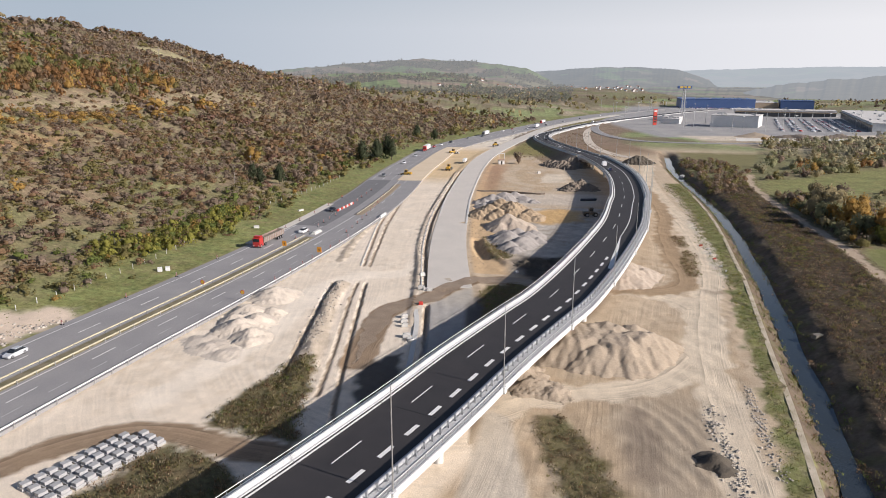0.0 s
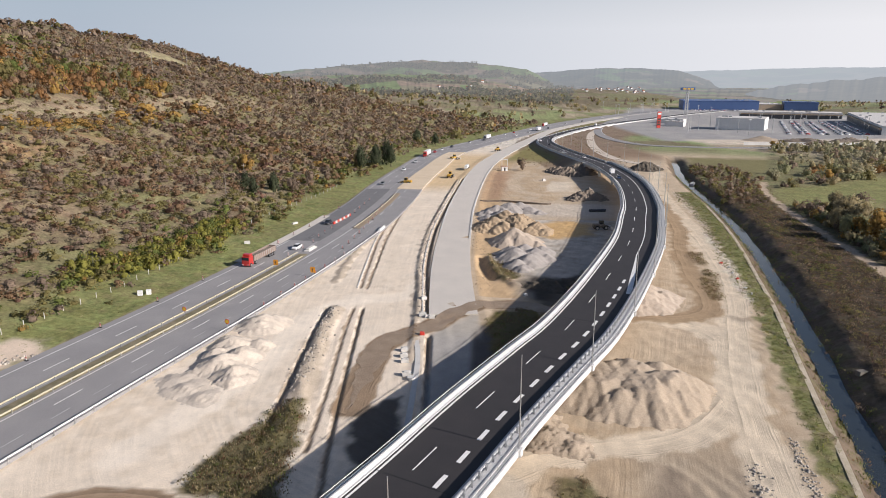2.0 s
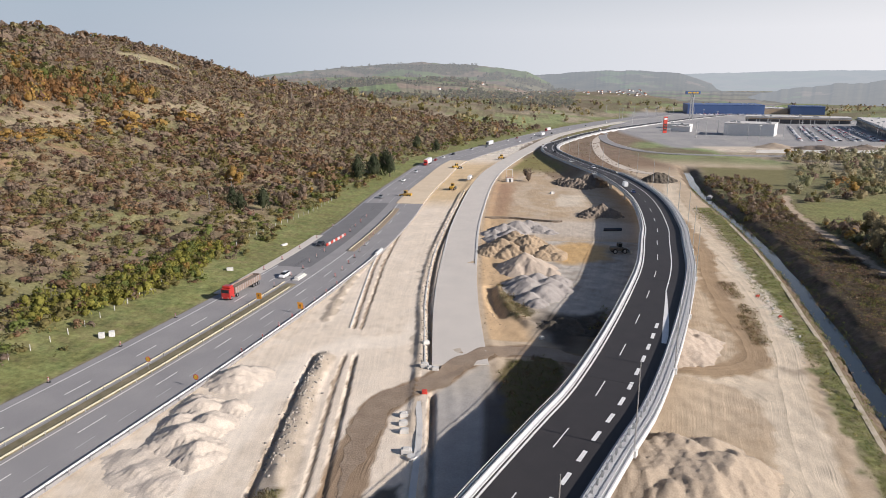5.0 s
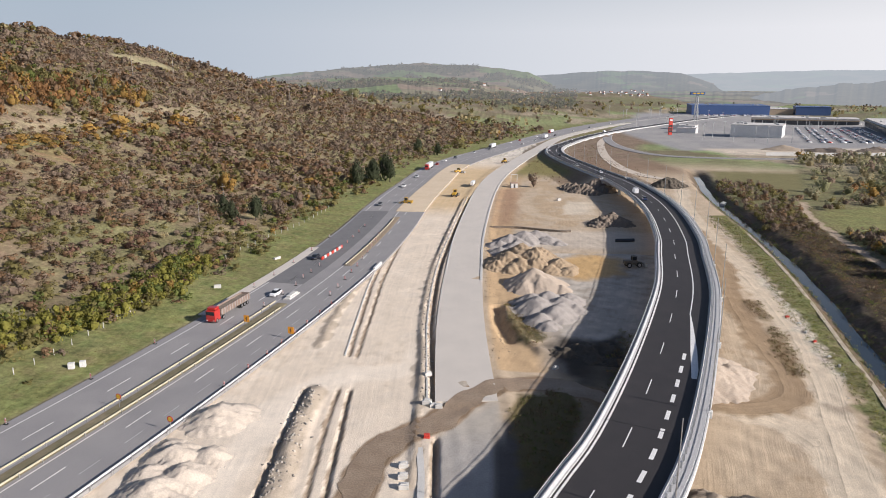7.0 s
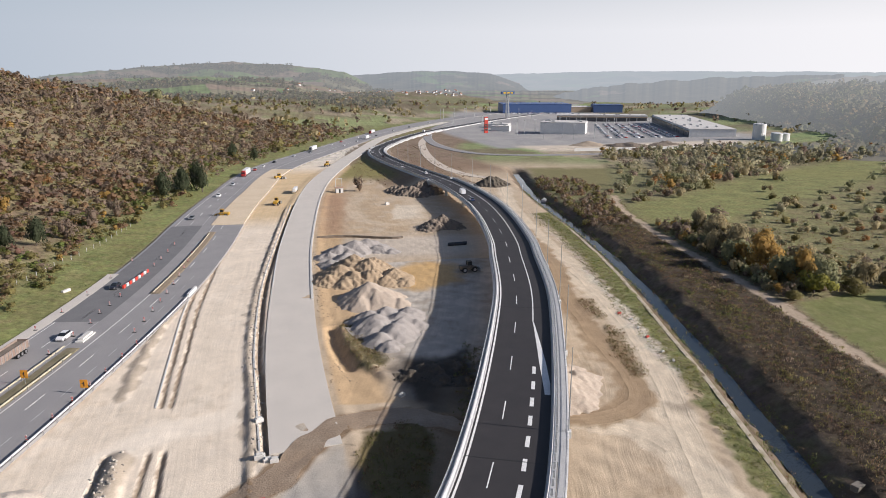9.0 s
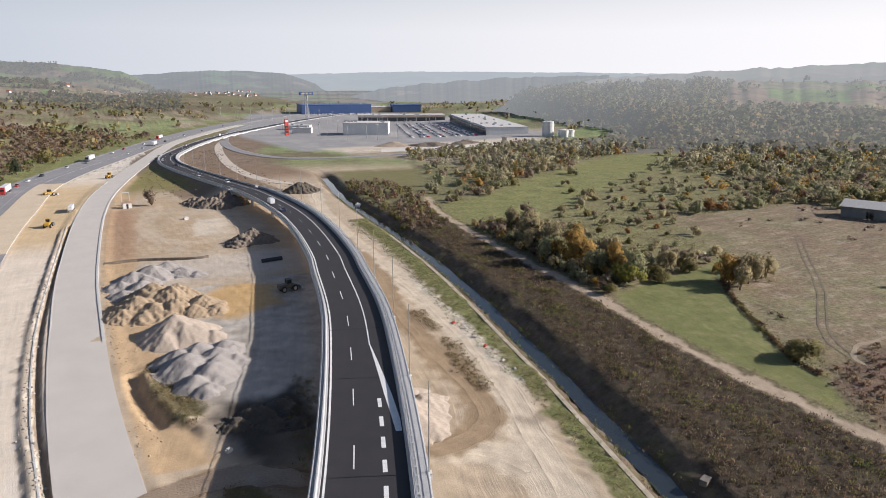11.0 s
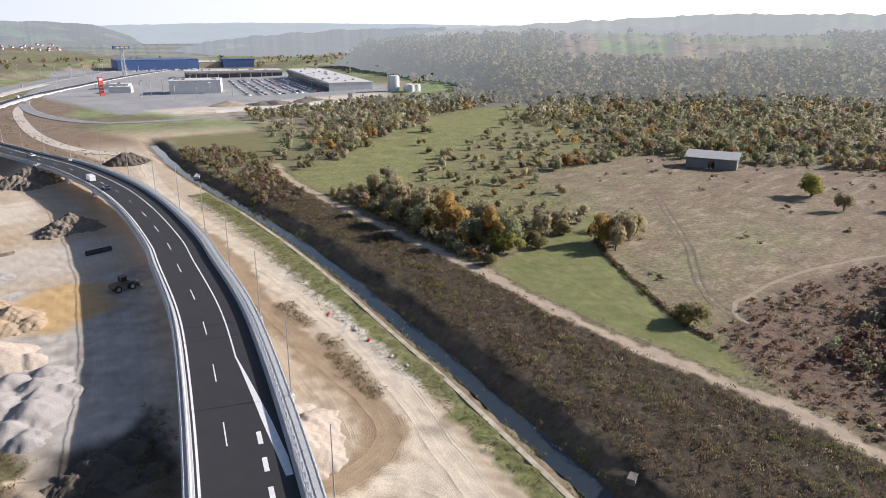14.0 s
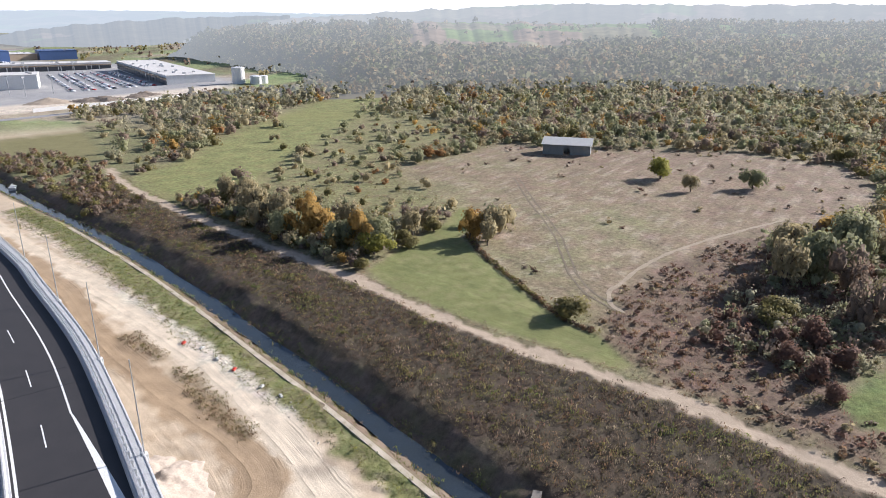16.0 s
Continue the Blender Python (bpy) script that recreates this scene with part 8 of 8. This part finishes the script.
pylon = holder("sign_pylon", "tall red advertising pylon with white panels", "sign pylon")
piece("body", made("body", M_SIGN_RED, (-2.2, 2.2, -0.8, 0.8, 0, 19, 0.1)), pylon)
for z in (3, 6, 9, 15.5):
    piece("panel", made("panel", M_WHITE if z == 15.5 else M_SIGN_DARK, (-1.8, 1.8, -0.95, -0.8, z, z + 2)), pylon)
put(pylon, 191, 850, 10)
# light masts of the car park
bm = bmesh.new()
tube(bm, (0, 0, 0), (0, 0, 16), 0.28, 0.2, 6)
box(bm, -1.5, 1.5, -0.4, 0.4, 15.6, 16.2)
MAST = done(bm, "light_mast", M_STEEL)
for i in range(42):
    x, y = (r.uniform(190, 400), r.uniform(700, 1000)) if i < 20 else (r.uniform(180, 330), r.uniform(880, 1290))
    tagged(put(new("light_mast", MAST), x, y, r.uniform(0, 180)), "grey car-park light mast", "light mast", "car park masts")
# parked cars: rows on the tarmac
def car_rows(name, label, x0, y0, ux, uy, nrow, ncol, gap, fill, seed):
    rr = np.random.RandomState(seed)
    shape = np.array([(-2.1, -0.85, 0.2), (2.1, -0.85, 0.2), (2.1, 0.85, 0.2), (-2.1, 0.85, 0.2), (-2.0, -0.8, 0.95), (2.0, -0.8, 0.8), (2.0, 0.8, 0.8), (-2.0, 0.8, 0.95), (-1.3, -0.65, 1.45), (0.4, -0.65, 1.45), (0.4, 0.65, 1.45), (-1.3, 0.65, 1.45)])
    fc = np.array([(0, 1, 5, 4), (1, 2, 6, 5), (2, 3, 7, 6), (3, 0, 4, 7), (4, 5, 9, 8), (5, 6, 10, 9), (6, 7, 11, 10), (7, 4, 8, 11), (8, 9, 10, 11)])
    ca, sa = ux, uy
    vs, fs, ks, n = [], [], [], 0
    for i in range(nrow):
        for j in range(ncol):
            if rr.rand() > fill:
                continue
            along_, across = j * 2.7, i * gap + (i % 2) * -(gap - 5.5)
            v = shape @ np.array([(0, 1, 0), (-1, 0, 0), (0, 0, 1)]).T
            v = v + (along_, across, 0)
            w_ = np.column_stack([x0 + v[:, 0] * ca - v[:, 1] * sa, y0 + v[:, 0] * sa + v[:, 1] * ca, v[:, 2]])
            w_[:, 2] += ground_z(w_[0, 0], w_[0, 1])
            vs.append(w_)
            fs.append(fc + 12 * n)
            ks.append(np.full(9, rr.choice(6, p=(0.25, 0.3, 0.17, 0.08, 0.08, 0.12))))
            n += 1
    me = bpy.data.meshes.new(name)
    fast_mesh(me, np.concatenate(vs), np.concatenate(fs))
    for m in PAINTS.values():
        me.materials.append(m)
    me.polygons.foreach_set("material_index", np.concatenate(ks).astype(np.int32))
    return tagged(new(name, me), label, "parked cars", kind="stuff")


car_rows("parked_cars", "rows of parked cars in the shopping park", 362, 712, 0.33, 0.944, 9, 92, 8.6, 0.8, 1)
car_rows("parked_cars", "more parked cars before the stores", 345, 1270, 0.98, -0.17, 4, 40, 14, 0.6, 2)
# slip road, fence wall and lay-down yard
SLIP = with_z([(190, 1060), (150, 960), (116, 820), (104, 710), (110, 625), (132, 580), (190, 566), (280, 574), (372, 592)], 0.35)
slip = tagged(strip("road", SLIP, -4.5, 4.5, 0, M_OLD_ASPHALT, 0.6), "grey slip road to the shopping park", "road", kind="structure")
strip("edge_line", SLIP, -4.2, -4.0, 0.02, M_LINE, parent=slip)
DIRT = with_z([(98, 430), (80, 470), (76, 540), (84, 640), (98, 740), (124, 850)], 0.15)
tagged(strip("haul_track", DIRT, -3.5, 3.5, 0, M_PALE_SAND, 0.3), "pale sandy haul track beside the slip road", "track", kind="structure")
WALLC = with_z([(205, 596), (290, 596), (366, 610)], 0)
fence = tagged(strip("boundary_wall", WALLC, -0.2, 0.2, 2.6, M_WHITE, 2.8), "long low white boundary wall", "wall")
heap("low brown spoil bank at the building yard", "soil mound", [(212, 626, 2.2), (222, 634, 3.2), (233, 629, 2.0), (262, 636, 2.8), (272, 631, 3.4), (298, 630, 2.2), (309, 637, 3.0), (341, 633, 2.2)], M_RUBBLE, 0.26, rough=0.9, step=1.6, seed=31)
heap("pale sand bank at the building yard", "sand mound", [(196, 640, 4), (240, 652, 4), (290, 655, 4), (350, 655, 3.5)], M_SAND, 0.25, rough=0.4, step=2.0, seed=32)

# ---------------------------------------------------------------- far houses and masts
M_TILE = mat("roof_tiles", (0.33, 0.15, 0.09), 0.8, (0.25, 0.12, 0.08), 0.3, 0.6, 3, 0.0)
house_wall = made("wall", M_WHITE, (-5, 5, -4, 4, -1, 5.5))
house_roof = mesh("roof", [(-5.6, -4.6, 5.4), (5.6, -4.6, 5.4), (5.6, 4.6, 5.4), (-5.6, 4.6, 5.4), (-5.6, 0, 8.4), (5.6, 0, 8.4)], [(0, 1, 5, 4), (2, 3, 4, 5), (3, 0, 4), (1, 2, 5), (3, 2, 1, 0)], M_TILE)
pane_ = made("window", M_GLASS, (-0.5, 0.5, -4.05, -3.95, 2.6, 4.0))
h0 = holder("house", "white house with a red tiled roof far off", "house", "far houses")
piece("wall", house_wall, h0)
piece("roof", house_roof, h0)
for x in (-3, 0, 3):
    piece("window", pane_, h0, Matrix.Translation((x, 0, 0)))
for i in range(46):
    az, d = radians(r.uniform(3, 12)), r.uniform(2150, 2850)
    if i >= 36:
        az, d = radians(r.uniform(-9, 3)), r.uniform(1700, 2200)
    x, y = d * math.sin(az), 50 + d * math.cos(az)
    top = max([ground_z(x, y)] + [float(range_z(q, np.array([x]), np.array([y]))[0]) for q in RANGES if q["r"] - q["deep"] < d < q["r"]])
    m = pose(x, y, top, 0, 0, r.uniform(0, 180))
    ob = h0 if i == 0 else copy_thing(h0, m)
    ob.matrix_basis = m
    ob.scale = (0.75, 0.75, 0.75)
# masts on the hill
bm = bmesh.new()
tube(bm, (0, 0, 0), (0, 0, 16), 0.25, 0.15, 6)
box(bm, -1.6, 1.6, -0.1, 0.1, 14.2, 14.5)
UTIL = done(bm, "utility_pole", mat("weathered_wood", (0.3, 0.27, 0.23), 0.9))
for x, y in ((-255, 560), (-238, 470), (-190, 640), (-160, 760), (-105, 262), (-112, 300)):
    s = 1.0 if x < -150 else 0.55
    tagged(put(new("utility_pole", UTIL), x, y, 40, s), "weathered wooden utility pole among scrub", "utility pole", "utility poles")
# verge fence posts beside the motorway
FP = made("fence_post", M_KERB, (-0.06, 0.06, -0.06, 0.06, -0.2, 1.4))
fence2 = holder("verge_fence", "wire fence with pale concrete posts on the slope", "fence")
for y in np.arange(110, 330, 5.0):
    p, t = at_length(MEDIAN, float(np.interp(y, MEDIAN[:, 1], along(MEDIAN))))
    m = turn_to(p, t, -31 - 3 * math.sin(y / 30), 0)
    x_, y_ = m.translation.x, m.translation.y
    piece("fence_post", FP, fence2, pose(x_, y_, ground_z(x_, y_)))
